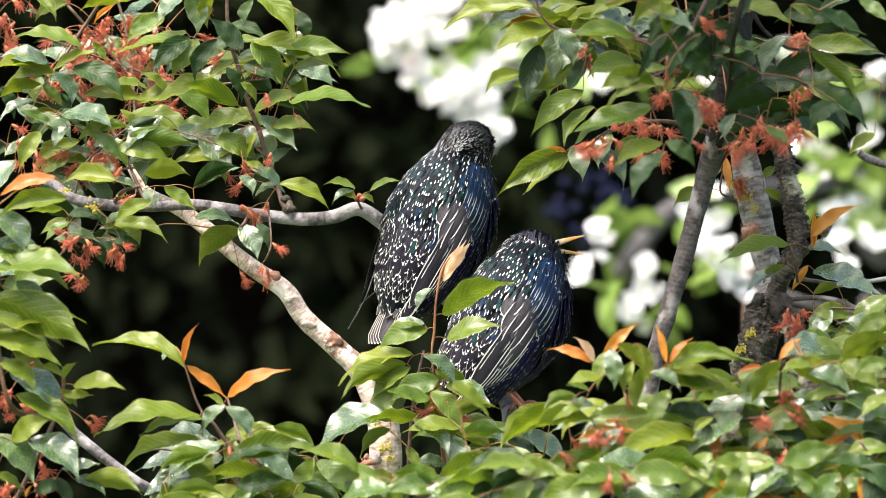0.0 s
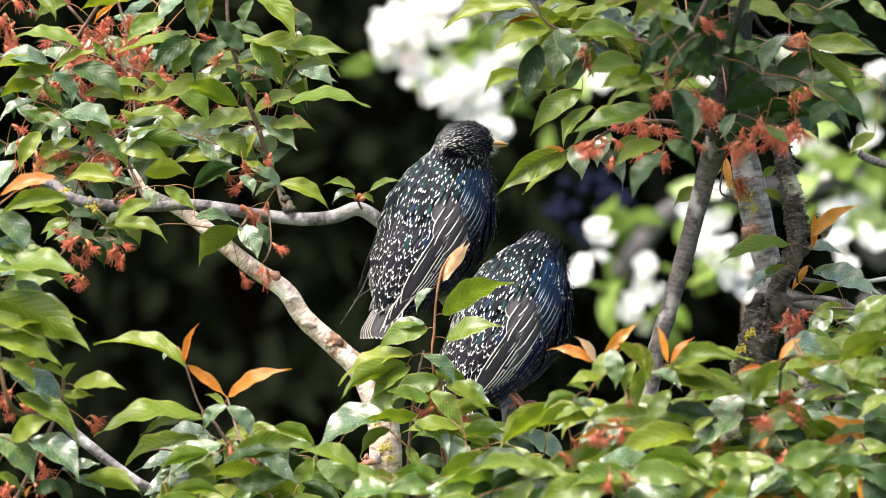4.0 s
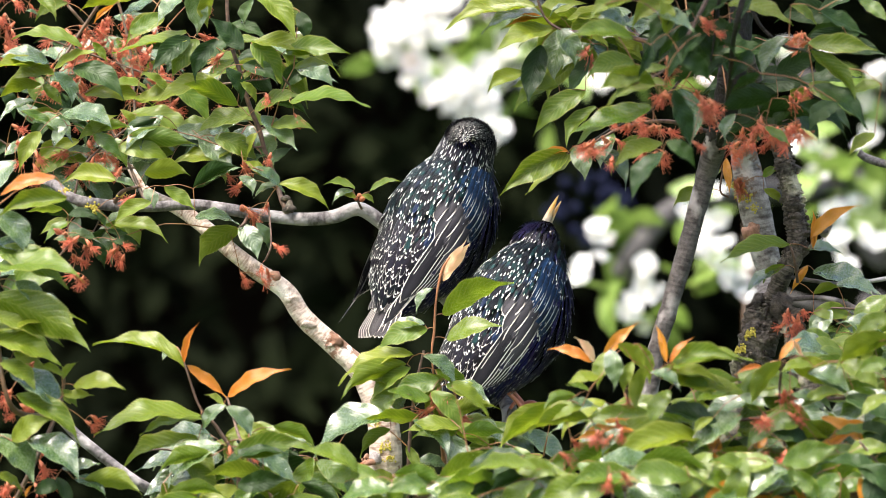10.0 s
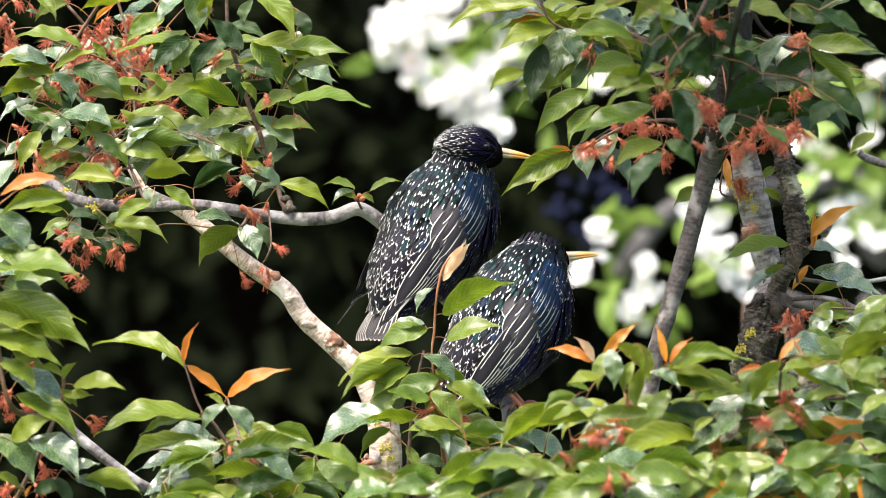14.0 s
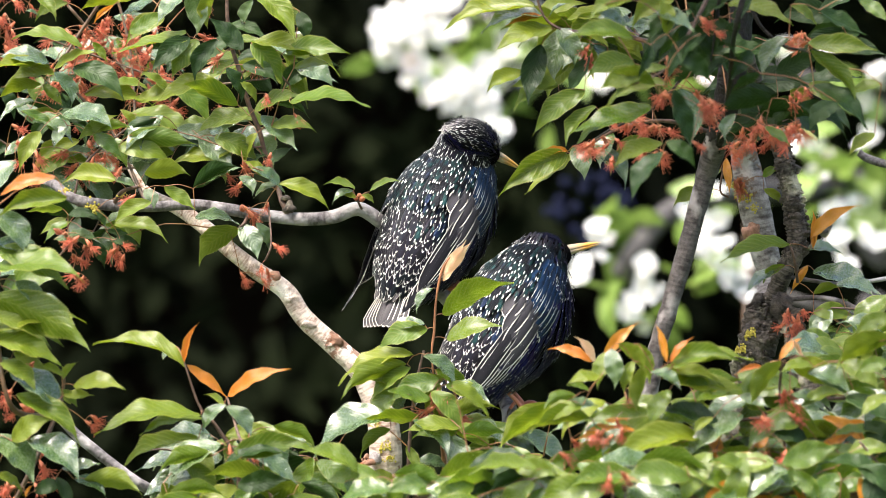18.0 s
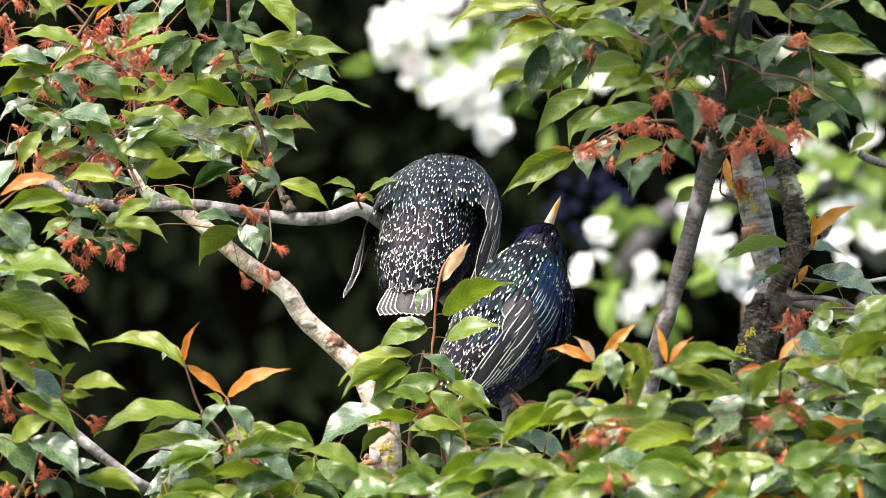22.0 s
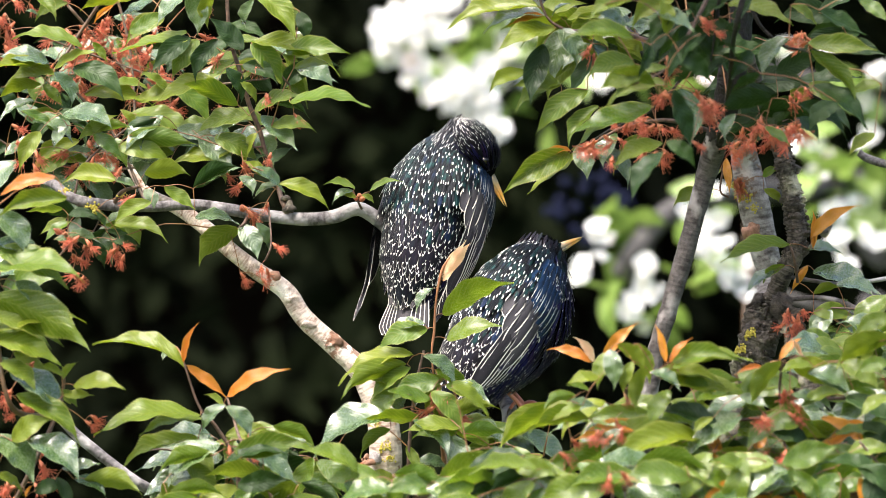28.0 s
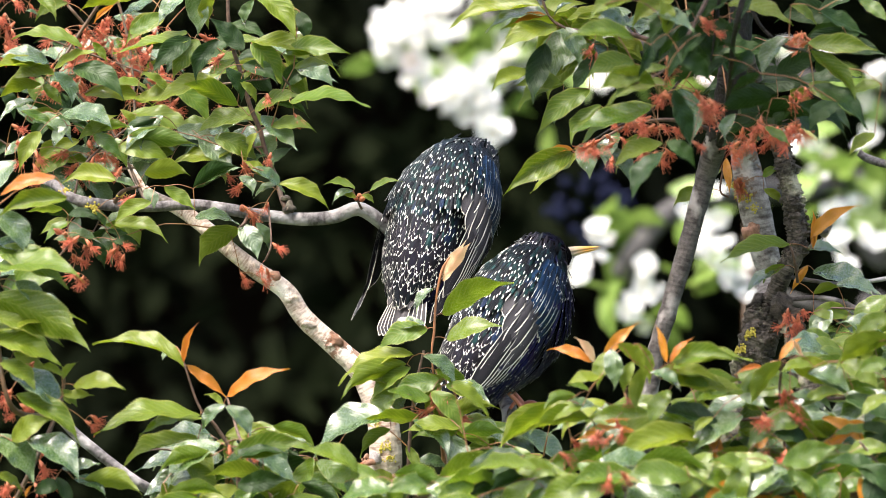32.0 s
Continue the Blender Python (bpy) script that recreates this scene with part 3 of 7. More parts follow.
    limb(T, B, "twig", "grey knotted twig among leaves", [(*(0.295, 4.94, 2.5121), 0.005), (*(0.2685, 4.94, 2.5033), 0.006), (*(0.2579, 4.94, 2.4874), 0.006), (*(0.2324, 4.96, 2.4586), 0.007), (*(0.2129, 5, 2.4075), 0.009)], BARK_OLD)
    for k, (n, line) in enumerate((
            (420, [(0.2193, 5.05, 2.5877, 0.0058), (0.2265, 5.05, 2.604, 0.0068), (0.2244, 5.05, 2.6256, 0.0069), (0.2193, 5.05, 2.6491, 0.0060), (0.2143, 5.05, 2.6707, 0.0052), (0.2016, 5.03, 2.701, 0.0040)]),
            (620, [(0.2109, 5.055, 2.5679, 0.0090), (0.2051, 5.055, 2.557, 0.0113), (0.2024, 5.05, 2.5426, 0.0111), (0.197, 5.05, 2.5246, 0.0107), (0.1865, 5.06, 2.4702, 0.0123)]),
            (260, [(0.22, 5.04, 2.5572, 0.0070), (0.2256, 5.03, 2.5429, 0.0068), (0.2303, 5.03, 2.5249, 0.0070), (0.2357, 5.03, 2.4854, 0.0080)]))):
        crust(T, B, line, n, 300 + k, 0.0015, BARK_OLD, "flaking scales of old grey bark")
    # buds, knots and lichen
    for k in range(14):
        a = k * 2.4
        knob(T, B, "bud_scale", "rough orange-brown bud scale", (-0.0487 + 0.0036 * math.sqrt(k / 14) * math.cos(a), 5.018, 2.4652 + 0.0030 * math.sqrt(k / 14) * math.sin(a)), 0.0014 + 0.0003 * (k % 3), BUDWOOD, 1.6)
    knob(T, B, "knot", "smooth grey swelling beside the bud", (-0.0425, 5.023, 2.4672), 0.0048, BARK_BAND, 0.3)
    for p, r in (((-0.0979, 5.018, 2.6262), 0.0040), ((-0.1004, 5.02, 2.6319), 0.0028)):
        knob(T, B, "spur", "dark knobbly leaf spur", p, r, BARK_OLD, 0.9)
    for p, r in (((-0.0529, 5.008, 2.634), 0.0018), ((-0.0512, 5.008, 2.6318), 0.0020), ((-0.0551, 5.008, 2.6322), 0.0018), ((-0.1267, 5.012, 2.6261), 0.0024)):
        knob(T, B, "bud", "reddish opened leaf bud", p, r, SEPAL, 0.6)
    knob(T, B, "bud", "dry brown bud on the limb", (-0.1065, 5.02, 2.5831), 0.0036, BUDWOOD)
    for p in ((-0.0962, 5.0262, 2.5663), (-0.0862, 5.0258, 2.5526), (-0.1192, 5.0266, 2.5867), (-0.0696, 5.0254, 2.5408)):
        knob(T, B, "bud_scar", "peeling reddish bud scar", p, 0.0046, BARK, 1.3)
    knob(T, B, "knot", "round reddish scar", (0.1985, 5.071, 2.6105), 0.0062, BUDWOOD, 0.7)
    knob(T, B, "knot", "brown bark knot", (0.2431, 5.05, 2.6119), 0.0050, BARK_OLD, 0.9)
    knob(T, B, "knot", "brown bark knot", (0.2164, 5.04, 2.5626), 0.0085, BARK_OLD, 0.7)
    for p, r in (((-0.2216, 5.012, 2.6261), 0.0045), ((-0.2388, 5.02, 2.6362), 0.003), ((-0.2037, 5.012, 2.6344), 0.0025), ((0.1921, 5.066, 2.6347), 0.0050), ((0.1994, 5.066, 2.6257), 0.003), ((0.195, 5.036, 2.5464), 0.0040), ((0.1885, 5.036, 2.5363), 0.004), ((0.2299, 5.022, 2.534), 0.004), ((0.2281, 5.022, 2.5304), 0.003), ((0.1869, 5.07, 2.6402), 0.003), ((-0.0375, 5.0195, 2.4750), 0.0040), ((-0.0335, 5.0205, 2.4670), 0.0036), ((-0.0405, 5.0205, 2.4870), 0.0030)):
        s = Soup()
        rr = random.Random(int(r * 1e6))
        for k in range(34):
            d = Vector((rr.gauss(0, 1), rr.gauss(0, 0.2), rr.gauss(0, 0.8))) * r * 0.55
            s.ball(Vector(p) - Vector(B) + d, (r * 0.2,) * 3, 5, 4, 0.5)
        part("lichen", s.mesh("lichen", LICHEN), None, T, "yellow crusty lichen")


def cherry_twigs():
    T, B = cherry, TREE_BASE
    made = {}
    made["upper"] = twig(T, B, "twig", "hanging leafy twig", [(*(-0.138, 5.03, 2.7728), 0.0016), (*(-0.1362, 5.03, 2.7369), 0.0018), (*(-0.129, 5.03, 2.7117), 0.0020), (*(-0.1236, 5.03, 2.692), 0.0021), (*(-0.1171, 5.03, 2.6758), 0.0022), (*(-0.1128, 5.03, 2.6596), 0.0022), (*(-0.1067, 5.03, 2.6453), 0.0023), (*(-0.1018, 5.02, 2.629), 0.0026), (*(-0.0939, 5.02, 2.6197), 0.003)],
        [(-0.161, 5.02, 2.7635, -0.1567, 2.7352, "w"), (-0.1477, 5.02, 2.7635, -0.1492, 2.7395, "g"), (-0.1216, 5.02, 2.7653, -0.0932, 2.7294, "y"), (-0.1269, 5.02, 2.7266, -0.1499, 2.7474, "d"), (-0.1646, 5.02, 2.761, -0.1814, 2.7416, "w"), (-0.1628, 5.02, 2.7373, -0.2105, 2.7244, "e"), (-0.161, 5.02, 2.7348, -0.185, 2.7108, "d"), (-0.1556, 5.02, 2.733, -0.1721, 2.7072, "g"), (-0.1425, 5, 2.7325, -0.1564, 2.7046, "d"), (-0.1205, 5.02, 2.7581, -0.1255, 2.7402, "w")],
        [(-0.1395, 5.02, 2.7241), (-0.1126, 5.02, 2.699), (-0.102, 5.03, 2.6812), (-0.1267, 5.01, 2.6433), (-0.1559, 5.03, 2.7369)], TWIGBARK)
    made["upper2"] = twig(T, B, "twig", "hanging leafy twig", [(*(-0.129, 5.03, 2.7117), 0.0012), (*(-0.1126, 5.02, 2.7187), 0.001), (*(-0.0975, 5.02, 2.7043), 0.0008)],
        [(-0.1216, 5.02, 2.7312, -0.1018, 2.7036, "y"), (-0.1216, 5.02, 2.7302, -0.0653, 2.7094, "y"), (-0.1, 5.02, 2.7259, -0.0588, 2.7233, "y"), (-0.1269, 5.02, 2.7169, -0.1047, 2.7036, "d"), (-0.1377, 5.02, 2.7151, -0.1287, 2.6911, "d"), (-0.1287, 5.02, 2.7061, -0.119, 2.6911, "y"), (-0.1431, 5.02, 2.7072, -0.1857, 2.69, "y"), (-0.1305, 5.02, 2.6914, -0.1664, 2.7043, "y"), (-0.0971, 5, 2.6932, -0.0457, 2.6889, "e"), (-0.1198, 5.02, 2.6882, -0.0857, 2.6965, "g"), (-0.1155, 5.02, 2.6846, -0.0922, 2.6624, "w"), (-0.1233, 5.02, 2.6846, -0.1578, 2.6728, "g")],
        [(-0.118, 5.02, 2.7205), (-0.0947, 5.02, 2.6864)], TWIGBARK)
    made["upper3"] = twig(T, B, "twig", "hanging leafy twig", [(*(-0.1146, 5.03, 2.665), 0.0012), (*(-0.1269, 5.02, 2.6642), 0.001), (*(-0.1377, 5.02, 2.6642), 0.0008)],
        [(-0.1233, 5.02, 2.681, -0.1434, 2.6696, "w"), (-0.1334, 5.02, 2.6635, -0.175, 2.6541, "y"), (-0.1994, 5.02, 2.6721, -0.1563, 2.6663, "y"), (-0.2065, 5.02, 2.6642, -0.1721, 2.6534, "y"), (-0.0947, 5.02, 2.7151, -0.0696, 2.7158, "y"), (-0.0911, 5.02, 2.751, -0.0875, 2.7302, "d"), (-0.1036, 5.02, 2.7545, -0.0857, 2.7366, "g"), (-0.1269, 5.02, 2.6506, -0.1097, 2.6592, "d"), (-0.1201, 4.995, 2.6514, -0.0997, 2.6343, "w"), (-0.1176, 4.995, 2.6164, -0.1104, 2.5986, "w"), (-0.1032, 5, 2.6414, -0.0721, 2.6246, "y"), (-0.1126, 5.02, 2.6541, -0.0947, 2.6649, "d"), (-0.109, 5.02, 2.6775, -0.0803, 2.6739, "g"), (-0.118, 5.02, 2.6739, -0.1251, 2.6506, "y")],
        [(-0.1267, 5.01, 2.6558), (-0.1088, 5.01, 2.6612)], TWIGBARK)
    made["left"] = twig(T, B, "twig", "leafy spur with red flower remains", [(*(-0.299, 5.08, 2.7274), 0.0012), (*(-0.27, 5.08, 2.7219), 0.0012), (*(-0.2495, 5.07, 2.7134), 0.0012), (*(-0.2296, 5.07, 2.6945), 0.0012), (*(-0.2093, 5.06, 2.6708), 0.0014), (*(-0.1937, 5.03, 2.6399), 0.0016), (*(-0.1879, 5.02, 2.6283), 0.002)],
        [(-0.231, 5.06, 2.7283, -0.2761, 2.7341, "e"), (-0.2516, 5.06, 2.7153, -0.2906, 2.7131, "e"), (-0.2516, 5.06, 2.7189, -0.287, 2.7214, "w"), (-0.2472, 5.06, 2.7117, -0.2816, 2.7034, "g"), (-0.249, 5.06, 2.7135, -0.219, 2.7247, "y"), (-0.2475, 5.03, 2.7125, -0.2371, 2.6887, "w"), (-0.2364, 5.06, 2.716, -0.2031, 2.6936, "d"), (-0.2291, 5.06, 2.6998, -0.1865, 2.6922, "y"), (-0.2118, 5.06, 2.7052, -0.1865, 2.6998, "y"), (-0.2436, 5.06, 2.69, -0.2284, 2.664, "d"), (-0.2472, 5.06, 2.6871, -0.2624, 2.6625, "d"), (-0.261, 5.06, 2.6943, -0.2848, 2.6806, "w"), (-0.2573, 5.06, 2.7059, -0.2855, 2.6958, "y"), (-0.2559, 5.06, 2.7052, -0.2429, 2.6914, "g")],
        [(-0.2725, 5.06, 2.669), (-0.2671, 5.06, 2.6611), (-0.2395, 5.05, 2.661), (-0.2233, 5.05, 2.6588), (-0.2161, 5.05, 2.6617)], GREENSTALK)
    made["left2"] = twig(T, B, "twig", "leafy spur with red flower remains", [(*(-0.2505, 5.09, 2.7138), 0.0015), (*(-0.2346, 5.1, 2.7388), 0.0015), (*(-0.2127, 5.1, 2.7716), 0.0015)],
        [(-0.2328, 5.06, 2.669, -0.2624, 2.6502, "y"), (-0.2255, 5.06, 2.6745, -0.2096, 2.6719, "d"), (-0.2147, 5.06, 2.6745, -0.2364, 2.6817, "d"), (-0.1978, 5.09, 2.764, -0.2341, 2.7531, "y"), (-0.2123, 5.09, 2.7567, -0.2251, 2.744, "o"), (-0.1793, 5.08, 2.7491, -0.2039, 2.7295, "g"), (-0.1869, 5.09, 2.7603, -0.2123, 2.7476, "w"), (-0.2692, 5.1, 2.7534, -0.2601, 2.749, "w"), (-0.2637, 5.1, 2.7643, -0.2492, 2.7461, "g"), (-0.2246, 5.08, 2.7328, -0.2155, 2.7194, "y"), (-0.2419, 5.1, 2.7588, -0.2637, 2.7461, "g"), (-0.2014, 5.09, 2.6876, -0.1578, 2.6694, "y"), (-0.1763, 5.1, 2.706, -0.1508, 2.6769, "y")],
        [(-0.2382, 5.1, 2.7381), (-0.2273, 5.1, 2.7315), (-0.22, 5.1, 2.726), (-0.2073, 5.1, 2.7388), (-0.2164, 5.1, 2.7497), (-0.2018, 5.1, 2.7133), (-0.1963, 5.1, 2.725), (-0.192, 5.08, 2.682)], GREENSTALK)
    made["left3"] = twig(T, B, "twig", "spur thick with red flower remains", [(*(-0.214, 5.13, 2.7726), 0.0015), (*(-0.2026, 5.12, 2.7284), 0.0012), (*(-0.1982, 5.1, 2.6805), 0.0012)], [(-0.2002, 5.06, 2.7377, -0.1749, 2.7522, "y"), (-0.193, 5.06, 2.7124, -0.1749, 2.6943, "g"), (-0.1966, 5.06, 2.6943, -0.1641, 2.7052, "y")],
        [(-0.2355, 5.12, 2.7448), (-0.2501, 5.12, 2.7393), (-0.2117, 5.12, 2.7211), (-0.2081, 5.12, 2.7101), (-0.2008, 5.12, 2.7064), (-0.1916, 5.12, 2.7101), (-0.2044, 5.12, 2.7339), (-0.1971, 5.12, 2.7375), (-0.188, 5.12, 2.732), (-0.1898, 5.12, 2.7211), (-0.216, 5.09, 2.6858), (-0.2105, 5.09, 2.6822), (-0.1945, 5.1, 2.686), (-0.1872, 5.1, 2.6823), (-0.2849, 5.12, 2.7503), (-0.2831, 5.12, 2.7412), (-0.2838, 5.12, 2.732), (-0.2319, 5.12, 2.7339), (-0.2245, 5.12, 2.743), (-0.2136, 5.12, 2.7302)], GREENSTALK)
    cloud = random.Random(19)
    made["left4"] = twig(T, B, "twig", "spur thick with red flower remains", [(*(-0.2443, 5.15, 2.7585), 0.0014), (*(-0.2185, 5.15, 2.7291), 0.0012), (*(-0.1924, 5.14, 2.6995), 0.0010)], [],
        [tuple(Vector((-0.2146, 5.145, 2.7216)) + Vector((cloud.gauss(0, 0.026), cloud.uniform(-0.02, 0.02), cloud.gauss(0, 0.024)))) for _ in range(100)] + [tuple(Vector((-0.2219, 5.06, 2.6564)) + Vector((cloud.gauss(0, 0.018), cloud.uniform(-0.02, 0.02), cloud.gauss(0, 0.008)))) for _ in range(16)] + [tuple(Vector((-0.2823, 5.12, 2.7393)) + Vector((cloud.gauss(0, 0.005), cloud.uniform(-0.02, 0.02), cloud.gauss(0, 0.014)))) for _ in range(12)], GREENSTALK)
    made["mid"] = twig(T, B, "twig", "short leafy spur on the grey bough", [(*(-0.2094, 5.02, 2.6276), 0.0022), (*(-0.2036, 5.01, 2.6361), 0.002), (*(-0.1925, 5, 2.6396), 0.0018)],
        [(-0.2068, 5, 2.6432, -0.2414, 2.6411, "y"), (-0.1889, 5, 2.6475, -0.1596, 2.6461, "y"), (-0.2093, 5, 2.6439, -0.1921, 2.6339, "w"), (-0.1879, 5, 2.6382, -0.1829, 2.6246, "w"), (-0.1764, 5, 2.6396, -0.1564, 2.6246, "y"), (-0.1839, 4.99, 2.6296, -0.2082, 2.6139, "y"), (-0.2086, 5, 2.6146, -0.1739, 2.6039, "y"), (-0.2193, 5, 2.6246, -0.2136, 2.6125, "d"), (-0.1568, 5, 2.62, -0.1286, 2.615, "w"), (-0.1579, 5, 2.6382, -0.1257, 2.6511, "d"), (-0.1521, 5, 2.6411, -0.1271, 2.6511, "w"), (-0.1282, 5, 2.6461, -0.1207, 2.6332, "w"), (-0.1043, 5, 2.6414, -0.12, 2.6318, "w"), (-0.1121, 5, 2.6461, -0.1271, 2.6557, "y")],
        [(-0.2032, 5, 2.6521), (-0.1943, 5, 2.6343), (-0.2032, 5, 2.6039), (-0.2068, 5, 2.6004), (-0.2014, 5, 2.5968)], TWIGBARK)
    made["mid2"] = twig(T, B, "twig", "short leafy spur on the pale limb", [(*(-0.1231, 5.01, 2.6225), 0.0018), (*(-0.1257, 5, 2.6164), 0.0014), (*(-0.1293, 5, 2.6132), 0.001)],
        [(-0.1293, 5, 2.6129, -0.1543, 2.5889, "g"), (-0.1275, 5, 2.6154, -0.1171, 2.5925, "w"), (-0.2371, 5, 2.6104, -0.2164, 2.6032, "w"), (-0.2229, 5, 2.6061, -0.2143, 2.5875, "d"), (-0.2086, 5, 2.6057, -0.1907, 2.6004, "d"), (-0.2461, 5, 2.6057, -0.2211, 2.5986, "w"), (-0.2371, 5, 2.6218, -0.2175, 2.62, "d"), (-0.2407, 5, 2.6254, -0.2639, 2.6236, "g")],
        [(-0.1428, 5.01, 2.6129), (-0.1264, 5, 2.6271), (-0.1236, 5, 2.6246), (-0.1104, 5, 2.6296), (-0.1152, 5.01, 2.5817), (-0.1285, 5.01, 2.5853)], TWIGBARK)
    made["hanging"] = twig(T, B, "twig", "stalk with hanging withered blossoms", [(*(-0.2479, 5, 2.5896), 0.0009), (*(-0.2331, 4.99, 2.6057), 0.0009), (*(-0.2295, 4.99, 2.6075), 0.0009)], [],
        [(-0.236, 4.99, 2.6075), (-0.2295, 4.99, 2.6082), (-0.2253, 4.99, 2.6061), (-0.2338, 4.99, 2.5968), (-0.231, 4.99, 2.595), (-0.2338, 4.99, 2.5854), (-0.2295, 4.99, 2.5847), (-0.2267, 4.99, 2.5832), (-0.2389, 5, 2.6111), (-0.2461, 5, 2.6129)], TWIGBARK)
    made["hanging2"] = twig(T, B, "twig", "stalk with hanging withered blossoms", [(*(-0.1104, 5, 2.6271), 0.0009), (*(-0.1084, 4.99, 2.6039), 0.0009), (*(-0.1119, 4.99, 2.5932), 0.0009)], [], [(-0.1112, 4.99, 2.5879), (-0.1148, 4.99, 2.5897), (-0.1076, 4.99, 2.6039)], TWIGBARK)
    made["tip"] = twig(T, B, "twig", "new shoot at the bend of the bough", [(*(-0.0516, 5.015, 2.6254), 0.0012), (*(-0.0551, 5.01, 2.6326), 0.001), (*(-0.0587, 5.01, 2.6379), 0.0006)],
        [(-0.0557, 5, 2.6379, -0.0757, 2.6407, "y"), (-0.0568, 5, 2.6368, -0.07, 2.6282, "w"), (-0.0461, 5, 2.6361, -0.0254, 2.6425, "y"), (-0.0514, 5, 2.6343, -0.0436, 2.6282, "g"), (-0.055, 5, 2.6325, -0.0657, 2.6343, "g")], [], TWIGBARK)
    made["left_fill"] = twig(T, B, "twig", "leafy spur behind the hanging twig", [(*(-0.2648, 5.12, 2.7393), 0.0009), (*(-0.2136, 5.12, 2.7211), 0.0009), (*(-0.1654, 5.1, 2.706), 0.0009), (*(-0.1139, 5.08, 2.7092), 0.0009)],
        around([(*(-0.2757, 5.16, 2.6955), 0), (*(-0.2218, 5.22, 2.7399), 0), (*(-0.177, 5.2, 2.7211), 0), (*(-0.1326, 5.12, 2.7315), 0), (*(-0.0958, 5.08, 2.7201), 0)], 46, 0.018, 41, "dgdddwydwg", (0.026, 0.04)), [(-0.1763, 5.1, 2.6914), (-0.2346, 5.1, 2.706)], GREENSTALK)
    made["left_fill2"] = twig(T, B, "twig", "leafy spur by the grey bough", [(*(-0.2954, 5.08, 2.6766), 0.0009), (*(-0.2627, 5.08, 2.6584), 0.0009), (*(-0.2183, 5.06, 2.651), 0.0009), (*(-0.1746, 5.05, 2.6545), 0.0009)],
        around([(*(-0.2845, 5.08, 2.662), 0), (*(-0.2477, 5.07, 2.6474), 0), (*(-0.2075, 5.06, 2.669), 0), (*(-0.1565, 5.05, 2.6617), 0), (*(-0.1133, 5.05, 2.6905), 0)], 34, 0.014, 43, "wgdwwwdg", (0.024, 0.036)), [(-0.2617, 5.06, 2.651), (-0.2761, 5.06, 2.6799), (-0.2282, 5.04, 2.6508), (-0.1377, 5.02, 2.6488)], GREENSTALK)
    made["left_fill3"] = twig(T, B, "twig", "wet leafy spur over the grey bough", [(*(-0.2345, 5.02, 2.6326), 0.0012), (*(-0.2273, 5.02, 2.6541), 0.0010), (*(-0.2026, 5.03, 2.6758), 0.0008)],
        around([(*(-0.2601, 5.03, 2.683), 0), (*(-0.2206, 5.03, 2.6722), 0), (*(-0.1847, 5.03, 2.6866), 0), (*(-0.1416, 5.03, 2.665), 0)], 22, 0.012, 45, "gwwdwym", (0.022, 0.036)), [(-0.213, 5.02, 2.6595), (-0.2058, 5.02, 2.6559)], TWIGBARK)
    made["left_fill4"] = twig(T, B, "twig", "wet leafy spur below the grey bough", [(*(-0.2166, 5.02, 2.6276), 0.0010), (*(-0.2184, 5.02, 2.6183), 0.0008), (*(-0.222, 5.02, 2.6111), 0.0006)],
        around([(*(-0.2381, 5.02, 2.6165), 0), (*(-0.2202, 5.02, 2.6147), 0), (*(-0.204, 5.02, 2.6165), 0)], 14, 0.010, 46, "gwmwd", (0.018, 0.030)), [(-0.2269, 5.01, 2.6039), (-0.209, 5.01, 2.6039)], TWIGBARK)
    made["near_left"] = twig(T, B, "twig", "near leafy shoot", [(*(-0.287, 4.76, 2.6071), 0.0018), (*(-0.27, 4.76, 2.5867), 0.0018), (*(-0.2683, 4.76, 2.5459), 0.002), (*(-0.2598, 4.76, 2.5051), 0.0022), (*(-0.2379, 4.8, 2.4975), 0.003)],
        [(-0.2332, 4.76, 2.6435, -0.2693, 2.6303, "o"), (-0.2264, 4.76, 2.6303, -0.2679, 2.6187, "y"), (-0.2713, 4.76, 2.6235, -0.2523, 2.5922, "w"), (-0.2686, 4.76, 2.6003, -0.2251, 2.5752, "g"), (-0.2706, 4.76, 2.6037, -0.2366, 2.5827, "w"), (-0.2713, 4.76, 2.5867, -0.2149, 2.5799, "y"), (-0.257, 4.76, 2.5806, -0.2407, 2.5629, "w"), (-0.2713, 4.76, 2.5714, -0.2115, 2.5385, "g"), (-0.2713, 4.76, 2.5595, -0.2285, 2.5408, "g"), (-0.2693, 4.76, 2.5493, -0.2149, 2.5555, "y"), (-0.2713, 4.76, 2.5459, -0.2285, 2.5283, "y"), (-0.2672, 4.76, 2.5323, -0.2448, 2.5113, "g"), (-0.2604, 4.76, 2.5272, -0.2278, 2.497, "w"), (-0.257, 4.76, 2.5119, -0.2183, 2.4807, "g")],
        [(-0.2609, 4.78, 2.515), (-0.2643, 4.78, 2.5082), (-0.2574, 4.78, 2.503), (-0.2472, 4.78, 2.5321)], GREENSTALK)
